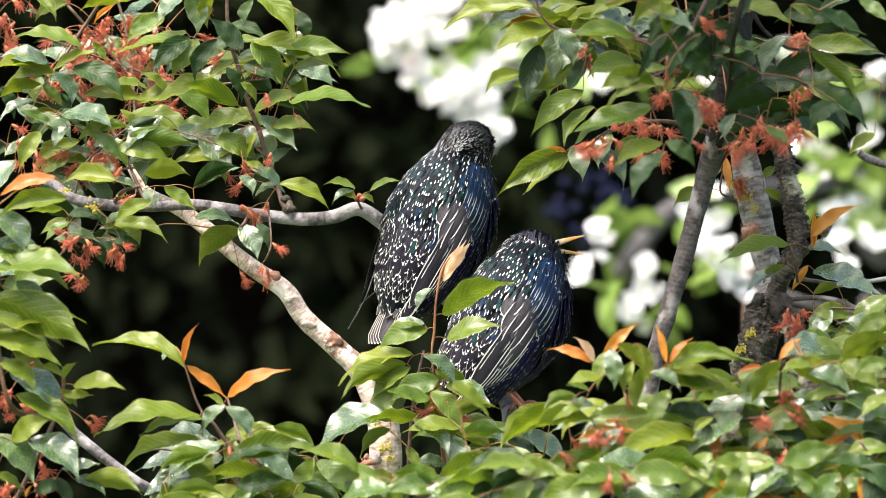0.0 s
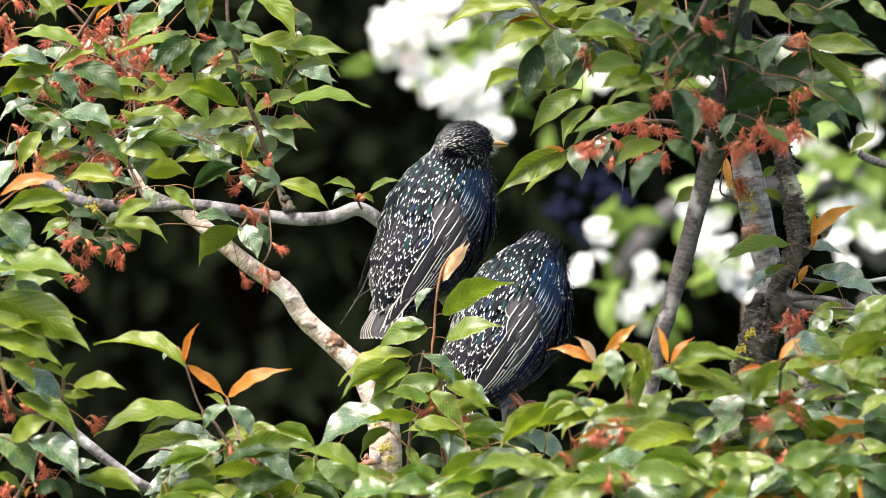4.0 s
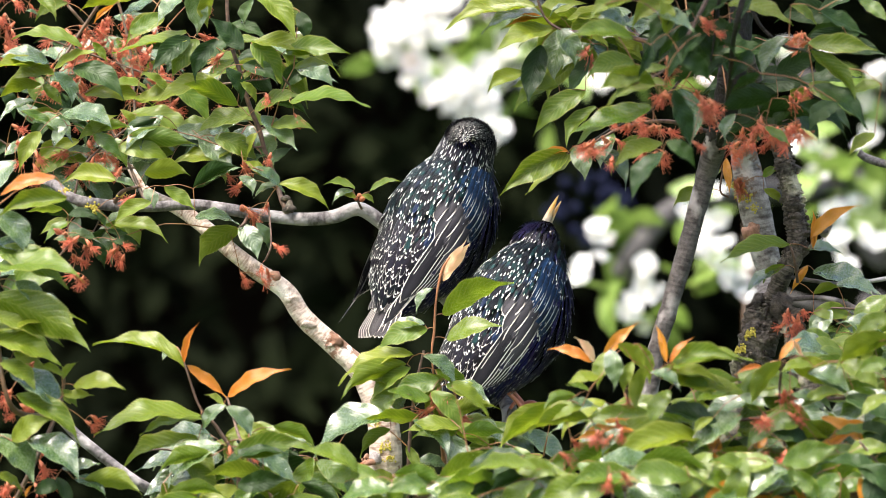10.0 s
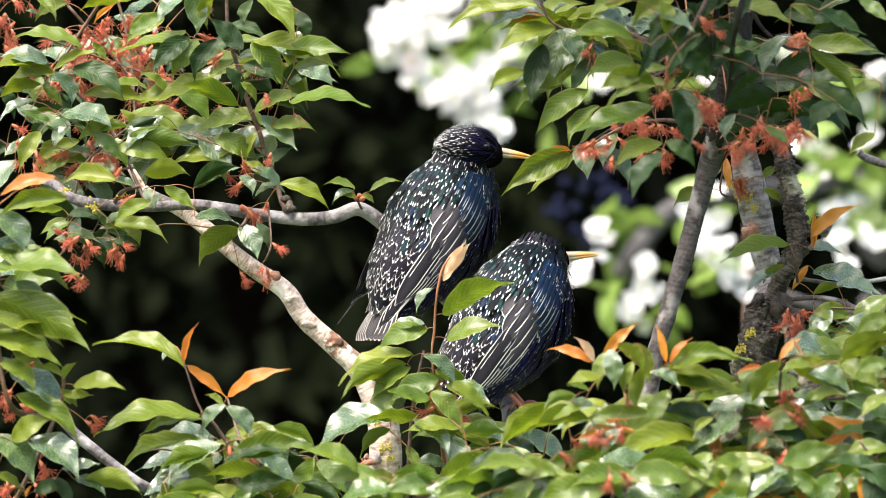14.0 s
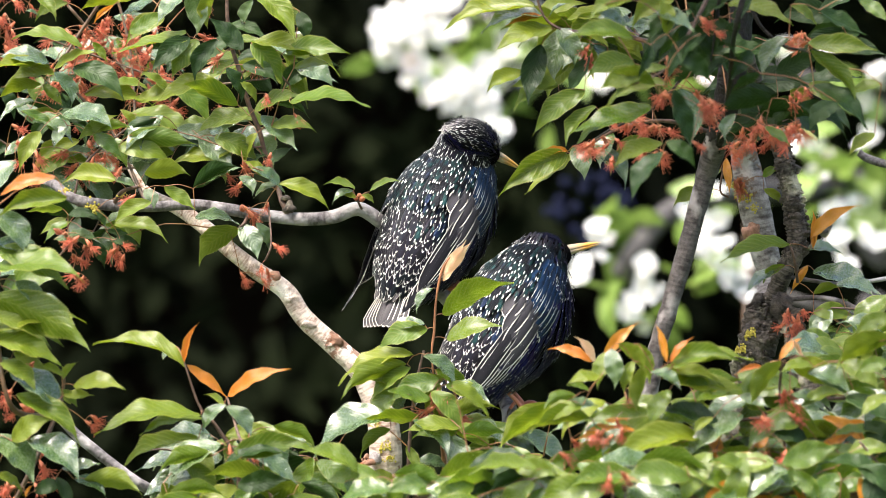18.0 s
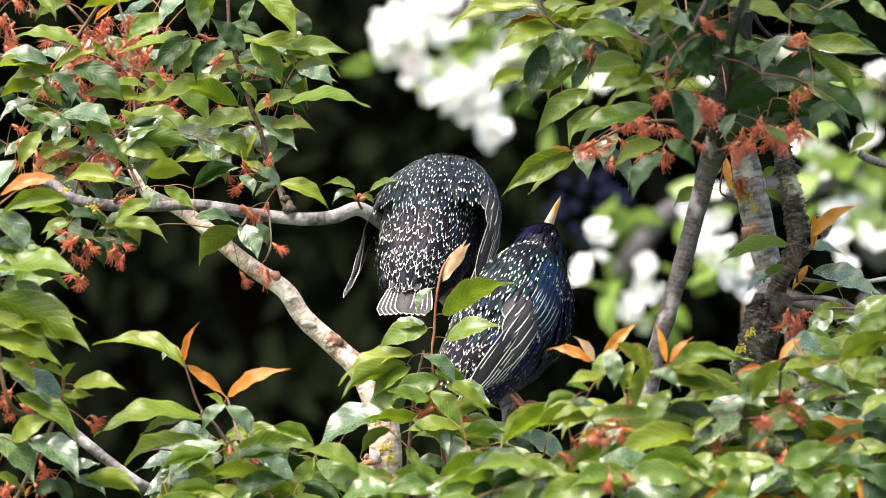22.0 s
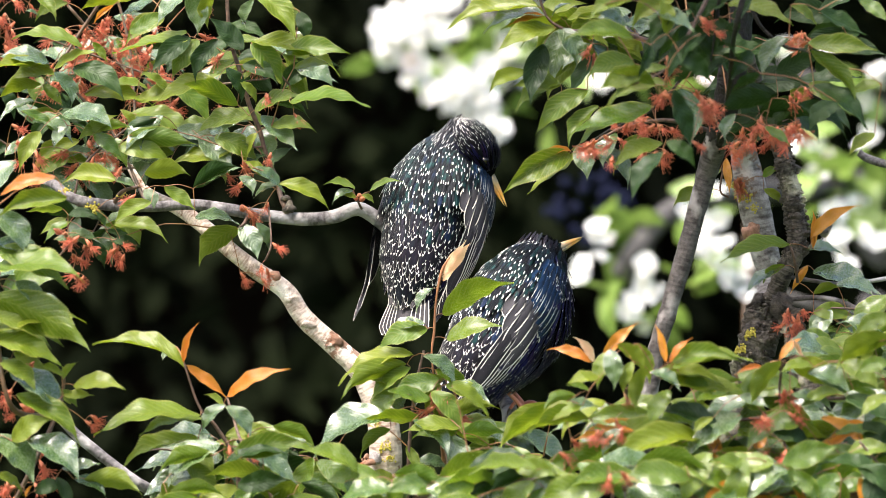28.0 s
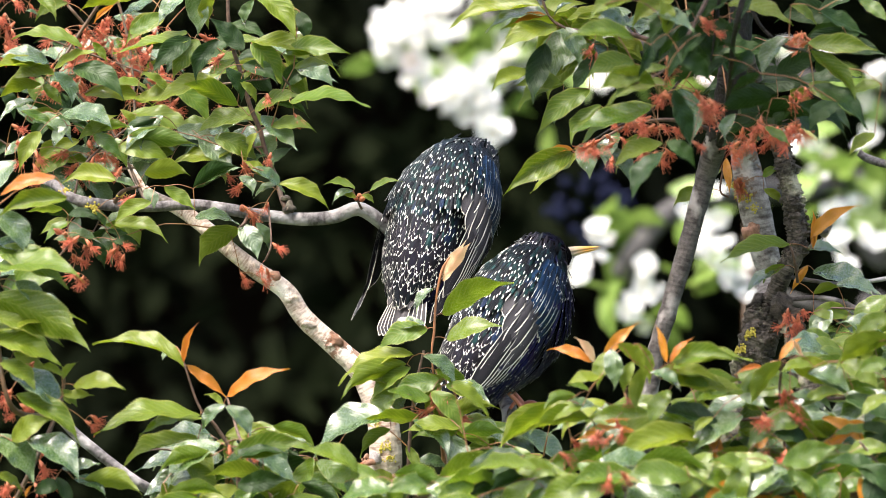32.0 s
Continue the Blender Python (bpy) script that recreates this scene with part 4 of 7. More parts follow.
    made["near_left2"] = twig(T, B, "twig", "near leafy shoot", [(*(-0.2609, 4.78, 2.4433), 0.002), (*(-0.2472, 4.78, 2.4706), 0.002), (*(-0.2328, 4.8, 2.5043), 0.0016), (*(-0.2294, 4.8, 2.5249), 0.001)],
        [(-0.2292, 4.76, 2.5215, -0.2196, 2.5317, "g"), (-0.2224, 4.76, 2.5181, -0.1904, 2.5153, "y"), (-0.2285, 4.76, 2.5119, -0.2101, 2.5119, "y"), (-0.2292, 4.76, 2.5153, -0.2203, 2.5045, "g"), (-0.2292, 4.76, 2.5238, -0.2445, 2.5289, "y"), (-0.2496, 4.76, 2.4854, -0.2183, 2.4589, "w"), (-0.27, 4.76, 2.4881, -0.2462, 2.4575, "w"), (-0.2292, 4.76, 2.4677, -0.206, 2.4711, "w"), (-0.2156, 4.76, 2.4616, -0.1809, 2.4524, "g"), (-0.2326, 4.76, 2.4626, -0.2251, 2.4405, "d"), (-0.2224, 4.76, 2.4616, -0.2026, 2.449, "w"), (-0.2513, 4.76, 2.4507, -0.2462, 2.4582, "o"), (-0.27, 4.76, 2.4643, -0.253, 2.4507, "g"), (-0.2462, 4.76, 2.4541, -0.2258, 2.4575, "d"), (-0.2598, 4.76, 2.4847, -0.2326, 2.4983, "g")],
        [(-0.2414, 4.8, 2.4769), (-0.2448, 4.8, 2.4718), (-0.2397, 4.8, 2.4649), (-0.2585, 4.8, 2.4563), (-0.2637, 4.8, 2.4598), (-0.2362, 4.8, 2.4615), (-0.2174, 4.8, 2.4958), (-0.2139, 4.8, 2.4992), (-0.2551, 4.8, 2.4803), (-0.2602, 4.8, 2.4495), (-0.2482, 4.8, 2.4581)], GREENSTALK)
    made["orange"] = twig(T, B, "twig", "upright shoot with orange young leaves", [(*(-0.1251, 4.81, 2.4217), 0.0022), (*(-0.1251, 4.81, 2.4664), 0.002), (*(-0.1371, 4.81, 2.4904), 0.0016), (*(-0.1484, 4.81, 2.5041), 0.0012), (*(-0.1574, 4.81, 2.5299), 0.0008)],
        [(-0.1574, 4.81, 2.5282, -0.2137, 2.5412, "e"), (-0.1574, 4.81, 2.5309, -0.1484, 2.555, "o"), (-0.156, 4.81, 2.5289, -0.1312, 2.509, "o"), (-0.1312, 4.81, 2.5103, -0.0921, 2.5268, "o"), (-0.1471, 4.8, 2.4992, -0.2112, 2.4865, "e"), (-0.145, 4.81, 2.4966, -0.1842, 2.4863, "e"), (-0.1491, 4.81, 2.4835, -0.1945, 2.467, "e"), (-0.1317, 4.8, 2.505, -0.1461, 2.4865, "w"), (-0.1317, 4.8, 2.5043, -0.1173, 2.4824, "w"), (-0.1038, 4.81, 2.4911, -0.0763, 2.476, "y"), (-0.1345, 4.78, 2.4815, -0.1659, 2.4552, "w"), (-0.1175, 4.78, 2.4843, -0.0956, 2.4583, "w"), (-0.156, 4.81, 2.4801, -0.1381, 2.4578, "g"), (-0.1336, 4.81, 2.5041, -0.1457, 2.511, "g"), (-0.1682, 4.865, 2.5378, -0.1724, 2.5308, "w")],
        [(-0.1299, 4.8, 2.4803), (-0.1214, 4.8, 2.4769), (-0.1179, 4.8, 2.4872)], TWIGBARK)
    made["orange2"] = twig(T, B, "twig", "leafy shoot along the lower edge", [(*(-0.0901, 4.78, 2.4228), 0.002), (*(-0.1072, 4.78, 2.4569), 0.0018), (*(-0.1209, 4.78, 2.4808), 0.0014), (*(-0.1312, 4.81, 2.5093), 0.0009)],
        around([(*(-0.155, 4.78, 2.4569), 0), (*(-0.1235, 4.75, 2.468), 0), (*(-0.0833, 4.78, 2.4535), 0)], 20, 0.016, 5, "mwmyddg", (0.030, 0.046)), [], TWIGBARK)
    made["left_low"] = twig(T, B, "twig", "wet leafy shoot along the lower edge", [(*(-0.1258, 4.84, 2.4206), 0.0016), (*(-0.1397, 4.84, 2.4551), 0.0014), (*(-0.1639, 4.84, 2.4759), 0.0010), (*(-0.1881, 4.84, 2.4759), 0.0008)],
        around([(*(-0.15, 4.84, 2.4586), 0), (*(-0.1431, 4.84, 2.4759), 0), (*(-0.1224, 4.84, 2.4793), 0), (*(-0.0774, 4.84, 2.4621), 0)], 40, 0.013, 15, "mwdmwwdg", (0.028, 0.044)), [(-0.1256, 4.83, 2.4761), (-0.1187, 4.83, 2.471), (-0.1342, 4.83, 2.4658)], TWIGBARK)
    made["left_near"] = twig(T, B, "twig", "near pale green leafy shoot", [(*(-0.2894, 4.8, 2.5112), 0.0016), (*(-0.2757, 4.8, 2.5455), 0.0012), (*(-0.2688, 4.8, 2.5866), 0.0008)],
        around([(*(-0.2722, 4.8, 2.5901), 0), (*(-0.2619, 4.8, 2.5592), 0), (*(-0.2654, 4.8, 2.5283), 0)], 18, 0.014, 16, "ymgwm", (0.034, 0.05)), [(-0.2619, 4.8, 2.5112), (-0.2568, 4.8, 2.5061)], GREENSTALK)
    made["front"] = twig(T, B, "twig", "front shoot with a pale orange tip", [(*(0.0021, 4.92, 2.4387), 0.0018), (*(-0.0007, 4.91, 2.4811), 0.0016), (*(-0.0067, 4.9, 2.5303), 0.0008), (*(-0.0056, 4.9, 2.5478), 0.0011), (*(-0.0042, 4.9, 2.5689), 0.0010), (*(-0.0007, 4.9, 2.5863), 0.0013), (*(0.0039, 4.9, 2.5950), 0.0008)],
        [(-0.0182, 4.9, 2.5339, -0.0651, 2.515, "e"), (-0.0098, 4.9, 2.5507, -0.0413, 2.5367, "y"), (-0.0112, 4.9, 2.5531, -0.0364, 2.5444, "w"), (-0.0203, 4.9, 2.5269, -0.0452, 2.5051, "y"), (-0.0224, 4.9, 2.5286, -0.063, 2.5072, "y"), (0.0004, 4.9, 2.580, 0.0144, 2.6056, "p"), (0.0010, 4.895, 2.584, 0.0175, 2.6040, "p"), (-0.0063, 4.9, 2.5758, -0.0161, 2.5598, "w"), (-0.0003, 4.9, 2.5598, 0.0441, 2.5787, "m"), (0.0021, 4.9, 2.5444, 0.0371, 2.552, "m"), (-0.0119, 4.89, 2.534, 0.0077, 2.5123, "w"), (0.0021, 4.89, 2.5165, 0.0272, 2.4998, "y"), (-0.0328, 4.88, 2.4965, -0.0795, 2.4707, "w"), (-0.0321, 4.88, 2.4888, -0.0509, 2.4707, "g"), (-0.0146, 4.88, 2.4958, -0.0502, 2.4951, "y"), (-0.0216, 4.88, 2.5104, -0.016, 2.5034, "w")],
        [(-0.0031, 4.89, 2.513), (0.0003, 4.89, 2.5095), (0.0038, 4.89, 2.5025), (0.0073, 4.89, 2.4984), (0.0108, 4.89, 2.4973), (0.0143, 4.89, 2.4973), (-0.0049, 4.89, 2.5053), (0.0021, 4.89, 2.4963)], PINKSTALK)
    made["front2"] = twig(T, B, "twig", "front leafy shoot", [(*(0.0056, 4.9, 2.4289), 0.0018), (*(0.0021, 4.9, 2.4744), 0.0016), (*(-0.0084, 4.9, 2.5024), 0.001)],
        [(-0.0188, 4.87, 2.4943, 0.0028, 2.4689, "w"), (-0.0224, 4.9, 2.4779, -0.0147, 2.4617, "y"), (-0.0172, 4.9, 2.4674, 0.0049, 2.4611, "w"), (0.0021, 4.9, 2.4918, 0.0413, 2.4779, "w"), (0.0699, 4.87, 2.5036, 0.0348, 2.4758, "y"), (-0.0714, 4.9, 2.4674, -0.035, 2.4422, "g"), (-0.1012, 4.9, 2.4813, -0.0777, 2.4702, "y"), (-0.1029, 4.9, 2.4674, -0.0627, 2.4376, "g"), (-0.0277, 4.9, 2.4499, -0.0511, 2.4596, "y"), (0.0343, 4.9, 2.472, -0.0018, 2.4547, "m"), (0.0423, 4.9, 2.4716, 0.0154, 2.4596, "w"), (0.0623, 4.9, 2.4716, 0.0329, 2.4457, "g"), (-0.0084, 4.9, 2.4569, -0.0224, 2.4464, "w"), (-0.0504, 4.9, 2.4954, -0.0224, 2.4971, "o"), (0.0091, 4.9, 2.4884, 0.0301, 2.4954, "g")],
        [(-0.0515, 5.01, 2.4644), (-0.048, 5.01, 2.4615), (-0.0544, 5.01, 2.4601)], TWIGBARK)
    made["front3"] = twig(T, B, "twig", "front leafy shoot over the pale limb", [(*(-0.0224, 4.9, 2.4394), 0.0018), (*(-0.0207, 4.9, 2.4813), 0.0016), (*(-0.0172, 4.9, 2.5129), 0.0013), (*(-0.0119, 4.9, 2.5373), 0.001)],
        around([(*(-0.0329, 4.9, 2.5269), 0), (*(-0.0224, 4.9, 2.5093), 0), (*(-0.0014, 4.9, 2.5234), 0), (*(0.0056, 4.88, 2.4888), 0), (*(0.0333, 4.86, 2.4788), 0)], 20, 0.011, 71, "ymwgmy", (0.026, 0.042)), [(-0.0084, 4.89, 2.5095), (-0.0049, 4.89, 2.5025)], TWIGBARK)
    made["front4"] = twig(T, B, "twig", "leafy shoot below the lower bird", [(*(0.0408, 4.93, 2.4384), 0.0014), (*(0.0426, 4.93, 2.463), 0.0012), (*(0.0444, 4.93, 2.4841), 0.0008)],
        around([(*(0.0338, 4.93, 2.4824), 0), (*(0.0461, 4.93, 2.4877), 0), (*(0.0585, 4.93, 2.4806), 0)], 13, 0.010, 73, "mmywm", (0.024, 0.036)), [], TWIGBARK)
    made["low"] = twig(T, B, "twig", "near leafy bough along the lower edge", [(*(-0.0752, 4.7, 2.4358), 0.002), (*(-0.008, 4.67, 2.4536), 0.002), (*(0.0583, 4.64, 2.4644), 0.0022), (*(0.1379, 4.64, 2.4545), 0.003)],
        around([(*(-0.0551, 4.7, 2.456), 0), (*(-0.0013, 4.67, 2.4602), 0), (*(0.065, 4.64, 2.4711), 0)], 50, 0.015, 9, "mmmwmmdd", (0.027, 0.042)), [(0.0453, 4.66, 2.4705), (0.0687, 4.67, 2.4802)], GREENSTALK)
    made["right_low"] = twig(T, B, "twig", "near leafy shoot with orange tips", [(*(0.0994, 4.7, 2.4459), 0.0016), (*(0.1061, 4.7, 2.4795), 0.0013), (*(0.1092, 4.69, 2.5132), 0.0011), (*(0.0954, 4.67, 2.5336), 0.001)],
        [(0.0889, 4.75, 2.5318, 0.0624, 2.5393, "o"), (0.0902, 4.75, 2.5325, 0.078, 2.5474, "p"), (0.0964, 4.75, 2.5352, 0.1181, 2.5562, "o"), (0.1321, 4.67, 2.533, 0.1248, 2.5556, "o"), (0.1338, 4.67, 2.533, 0.1481, 2.5476, "o"), (0.0987, 4.67, 2.541, 0.1007, 2.5163, "w"), (0.1037, 4.67, 2.5443, 0.1194, 2.5256, "g"), (0.0927, 4.67, 2.5243, 0.0727, 2.5196, "y"), (0.1194, 4.67, 2.5303, 0.1147, 2.5023, "g"), (0.1221, 4.67, 2.5269, 0.1401, 2.5156, "w"), (0.1354, 4.67, 2.5303, 0.1835, 2.5336, "e"), (0.1288, 4.67, 2.5229, 0.1835, 2.5163, "e"), (0.1121, 4.67, 2.5336, 0.1071, 2.5136, "g"), (0.0821, 4.67, 2.5069, 0.0587, 2.4936, "g"), (0.0754, 4.67, 2.5103, 0.0921, 2.5069, "w")],
        [(0.0956, 4.68, 2.4934), (0.1023, 4.68, 2.5), (0.1157, 4.68, 2.5134)], TWIGBARK)
    made["right_low2"] = twig(T, B, "twig", "near leafy shoot with orange tips", [(*(0.2068, 4.7, 2.4291), 0.0016), (*(0.2034, 4.7, 2.4795), 0.0013), (*(0.1997, 4.69, 2.5132), 0.0011), (*(0.2005, 4.67, 2.5336), 0.001)],
        [(0.1988, 4.67, 2.5343, 0.2135, 2.5476, "o"), (0.1995, 4.67, 2.5336, 0.1815, 2.5056, "g"), (0.2155, 4.67, 2.5269, 0.2408, 2.5123, "w"), (0.2055, 4.67, 2.5136, 0.2302, 2.5023, "w"), (0.2355, 4.67, 2.5336, 0.2575, 2.5156, "g"), (0.2655, 4.67, 2.547, 0.2315, 2.5289, "y"), (0.1594, 4.67, 2.5003, 0.1481, 2.4889, "g"), (0.1888, 4.67, 2.5303, 0.1721, 2.5253, "o"), (0.2122, 4.67, 2.537, 0.2055, 2.547, "p"), (0.1755, 4.67, 2.5136, 0.1921, 2.5069, "w"), (0.2188, 4.67, 2.5303, 0.1988, 2.5269, "y"), (0.2655, 4.67, 2.5603, 0.2422, 2.547, "g"), (0.2388, 4.67, 2.5136, 0.2655, 2.4936, "d"), (0.2122, 4.67, 2.5069, 0.2388, 2.5136, "g")],
        [(0.2026, 4.68, 2.5168), (0.2059, 4.68, 2.5101), (0.1892, 4.68, 2.5034), (0.2042, 4.68, 2.5034), (0.1725, 4.68, 2.48), (0.1758, 4.68, 2.476), (0.1925, 4.68, 2.48), (0.2633, 4.75, 2.5257)], TWIGBARK)
    made["right_band"] = twig(T, B, "twig", "near leafy bough along the lower edge", [(*(0.0593, 4.72, 2.4453), 0.002), (*(0.1234, 4.72, 2.4722), 0.002), (*(0.1908, 4.72, 2.479), 0.002), (*(0.2751, 4.72, 2.4756), 0.002)],
        around([(*(0.0725, 4.7, 2.4828), 0), (*(0.1397, 4.7, 2.4895), 0), (*(0.2068, 4.7, 2.4895), 0), (*(0.2672, 4.7, 2.4828), 0)], 72, 0.022, 21, "mmwmwmmdmyo", (0.032, 0.048)), [(0.1699, 4.7, 2.4795), (0.1766, 4.7, 2.4761), (0.1934, 4.7, 2.4795), (0.2303, 4.7, 2.4862)], TWIGBARK)
    made["right_front"] = twig(T, B, "twig", "near bough with long hanging leaves", [(*(0.0221, 4.71, 2.4465), 0.0016), (*(0.0722, 4.71, 2.4759), 0.0016), (*(0.1325, 4.71, 2.49), 0.0016), (*(0.1993, 4.71, 2.5), 0.0016), (*(0.2629, 4.71, 2.4933), 0.0016)],
        [(0.0639, 4.68, 2.5084, 0.0328, 2.4826, "y"), (0.0863, 4.68, 2.516, 0.0729, 2.5187, "y"), (0.0983, 4.68, 2.5395, 0.0916, 2.5167, "m"), (0.1017, 4.68, 2.5334, 0.1057, 2.5167, "w"), (0.1151, 4.68, 2.5441, 0.1224, 2.5194, "m"), (0.1258, 4.68, 2.5261, 0.1699, 2.5154, "y"), (0.1351, 4.68, 2.5334, 0.1766, 2.5328, "y"), (0.1341, 4.68, 2.5167, 0.1224, 2.4926, "m"), (0.1408, 4.68, 2.5241, 0.1599, 2.5134, "y"), (0.19, 4.68, 2.5294, 0.18, 2.506, "m"), (0.2054, 4.68, 2.5328, 0.2335, 2.5127, "y"), (0.2214, 4.68, 2.5301, 0.2368, 2.5127, "w"), (0.2355, 4.68, 2.5328, 0.2616, 2.5448, "y"), (0.2054, 4.68, 2.5134, 0.2268, 2.5007, "w"), (0.1532, 4.68, 2.4879, 0.095, 2.4692, "y"), (0.1599, 4.68, 2.4799, 0.1398, 2.4592, "m"), (0.1699, 4.68, 2.49, 0.1492, 2.4946, "m"),
        (0.192, 4.68, 2.492, 0.2201, 2.4826, "d"), (0.2234, 4.68, 2.4833, 0.206, 2.4572, "m"), (0.2321, 4.68, 2.4893, 0.2622, 2.4879, "e"), (0.0395, 4.68, 2.4799, 0.0221, 2.4525, "w"), (0.0147, 4.68, 2.4799, 0.0328, 2.4625, "m"), (0.0054, 4.68, 2.5194, 0.0274, 2.4993, "y"), (0.0863, 4.68, 2.4625, 0.0488, 2.4558, "m"), (0.0756, 4.68, 2.4799, 0.0589, 2.4632, "m"), (0.1057, 4.68, 2.4933, 0.095, 2.4759, "w"), (0.1826, 4.68, 2.4799, 0.1967, 2.4599, "m"), (0.0722, 4.68, 2.5, 0.089, 2.506, "w"), (0.2428, 4.68, 2.5167, 0.2596, 2.5067, "m"), (0.1325, 4.68, 2.4799, 0.1157, 2.4605, "m"), (0.2127, 4.68, 2.4966, 0.1826, 2.4926, "m"), (0.1826, 4.68, 2.4665, 0.1626, 2.4532, "m"), (0.0789, 4.68, 2.5134, 0.0589, 2.504, "m"), (0.2395, 4.68, 2.4699, 0.2228, 2.4532, "m")],
        [(0.1007, 4.67, 2.49), (0.1057, 4.67, 2.495), (0.0923, 4.67, 2.4933), (0.1626, 4.67, 2.4772), (0.1726, 4.67, 2.4759), (0.1826, 4.67, 2.4782), (0.2027, 4.67, 2.4816), (0.0756, 4.67, 2.4883), (0.1876, 4.67, 2.5017), (0.1927, 4.67, 2.5)], TWIGBARK)
    made["right_corner"] = twig(T, B, "twig", "near fresh shoot with hanging leaves", [(*(0.2706, 4.64, 2.4478), 0.0016), (*(0.2573, 4.64, 2.471), 0.0012), (*(0.2441, 4.64, 2.4876), 0.0008)],
        [(0.2315, 4.64, 2.4723, 0.2036, 2.4571, "y"), (0.262, 4.64, 2.4823, 0.2335, 2.4756, "y"), (0.2507, 4.64, 2.4624, 0.2268, 2.4531, "m"), (0.262, 4.64, 2.4657, 0.2374, 2.4703, "m"), (0.262, 4.64, 2.5141, 0.2441, 2.5002, "y"), (0.2109, 4.64, 2.4611, 0.191, 2.4531, "m"), (0.2613, 4.64, 2.534, 0.2414, 2.5247, "m")], [], TWIGBARK)
    made["right_fill"] = twig(T, B, "twig", "leafy bough with red stalks", [(*(0.0731, 4.74, 2.4717), 0.0016), (*(0.1341, 4.74, 2.4971), 0.0014), (*(0.1849, 4.74, 2.5072), 0.0014), (*(0.2774, 4.76, 2.5119), 0.0016)],
        around([(*(0.0829, 4.72, 2.4992), 0), (*(0.1301, 4.72, 2.5093), 0), (*(0.1841, 4.72, 2.5161), 0), (*(0.2429, 4.75, 2.5155), 0), (*(0.2735, 4.75, 2.5189), 0)], 40, 0.014, 51, "mmdmmwymm", (0.031, 0.046)), [(0.1169, 4.73, 2.5125), (0.1912, 4.73, 2.5007), (0.2081, 4.73, 2.5159), (0.2115, 4.73, 2.5125)], TWIGBARK)
    made["right_edge"] = twig(T, B, "twig", "leafy shoot beside the knotted limb", [(*(0.2834, 4.92, 2.5722), 0.0016), (*(0.2658, 4.92, 2.5634), 0.0012), (*(0.2412, 4.92, 2.5634), 0.0008)],
        [(0.2771, 4.92, 2.5715, 0.2539, 2.5441, "m"), (0.2792, 4.92, 2.5596, 0.2511, 2.5293, "y"), (0.2412, 4.92, 2.5624, 0.2307, 2.542, "w"), (0.2518, 4.92, 2.5582, 0.2644, 2.5399, "w"), (0.2307, 4.92, 2.561, 0.256, 2.5575, "y"), (0.2729, 4.92, 2.5441, 0.2518, 2.53, "m")], [], TWIGBARK)
    made["right_fill2"] = twig(T, B, "twig", "leafy bough on the knotted limb", [(*(0.2156, 4.9, 2.5303), 0.003), (*(0.2401, 4.9, 2.5409), 0.0025), (*(0.2856, 4.9, 2.5549), 0.0025)],
        around([(*(0.2426, 4.88, 2.5306), 0), (*(0.26, 4.88, 2.5411), 0), (*(0.2809, 4.88, 2.5515), 0)], 22, 0.012, 52, "mymwm", (0.026, 0.04)), [(0.267, 4.88, 2.5271)], TWIGBARK)
    made["right_band2"] = twig(T, B, "twig", "near leafy bough along the lower edge", [(*(0.0583, 4.64, 2.428), 0.003), (*(0.1213, 4.64, 2.4512), 0.003), (*(0.1876, 4.64, 2.4578), 0.003), (*(0.2704, 4.64, 2.4545), 0.003)],
        around([(*(0.0384, 4.64, 2.4578), 0), (*(0.1379, 4.64, 2.4644), 0), (*(0.2042, 4.64, 2.4644), 0), (*(0.2671, 4.64, 2.4644), 0)], 70, 0.021, 22, "mmdmmwwmom", (0.032, 0.048)), [(0.0956, 4.52, 2.4712), (0.102, 4.52, 2.4728)], TWIGBARK)
    made["top_mid"] = twig(T, B, "twig", "leafy side twig reaching behind the bird", [(*(0.1843, 5, 2.7361), 0.003), (*(0.1414, 5, 2.7289), 0.0025), (*(0.1093, 5, 2.7361), 0.002), (*(0.0807, 5, 2.7375), 0.0016), (*(0.0718, 5, 2.7396), 0.0014), (*(0.0629, 5, 2.7468), 0.0012), (*(0.0564, 5, 2.7646), 0.0012)],
        [(0.0575, 5, 2.7521, -0.0014, 2.7375, "e"), (0.0629, 5, 2.7468, 0.0229, 2.7354, "w"), (0.0611, 5, 2.7475, 0.0386, 2.7404, "o"), (0.0682, 5, 2.7396, 0.0307, 2.7232, "g"), (0.0693, 5, 2.7389, 0.0464, 2.7268, "g"), (0.0611, 5, 2.7289, 0.0529, 2.6904, "d"), (0.0718, 5, 2.7396, 0.0814, 2.7139, "w"), (0.0664, 5, 2.7468, 0.0779, 2.7546, "w"), (0.0507, 5, 2.7111, 0.0264, 2.6975, "y"), (0.0718, 5, 2.7039, 0.0407, 2.7014, "y"), (0.0718, 5, 2.7039, 0.0429, 2.6854, "y"), (0.0725, 5, 2.6986, 0.0664, 2.6775, "w"), (0.0886, 5, 2.7004, 0.0557, 2.6711, "y"), (0.0914, 5, 2.7218, 0.0771, 2.6939, "d")],
        [(0.0914, 5, 2.7289), (0.0896, 5, 2.7182), (0.0932, 5, 2.7236)], TWIGBARK)
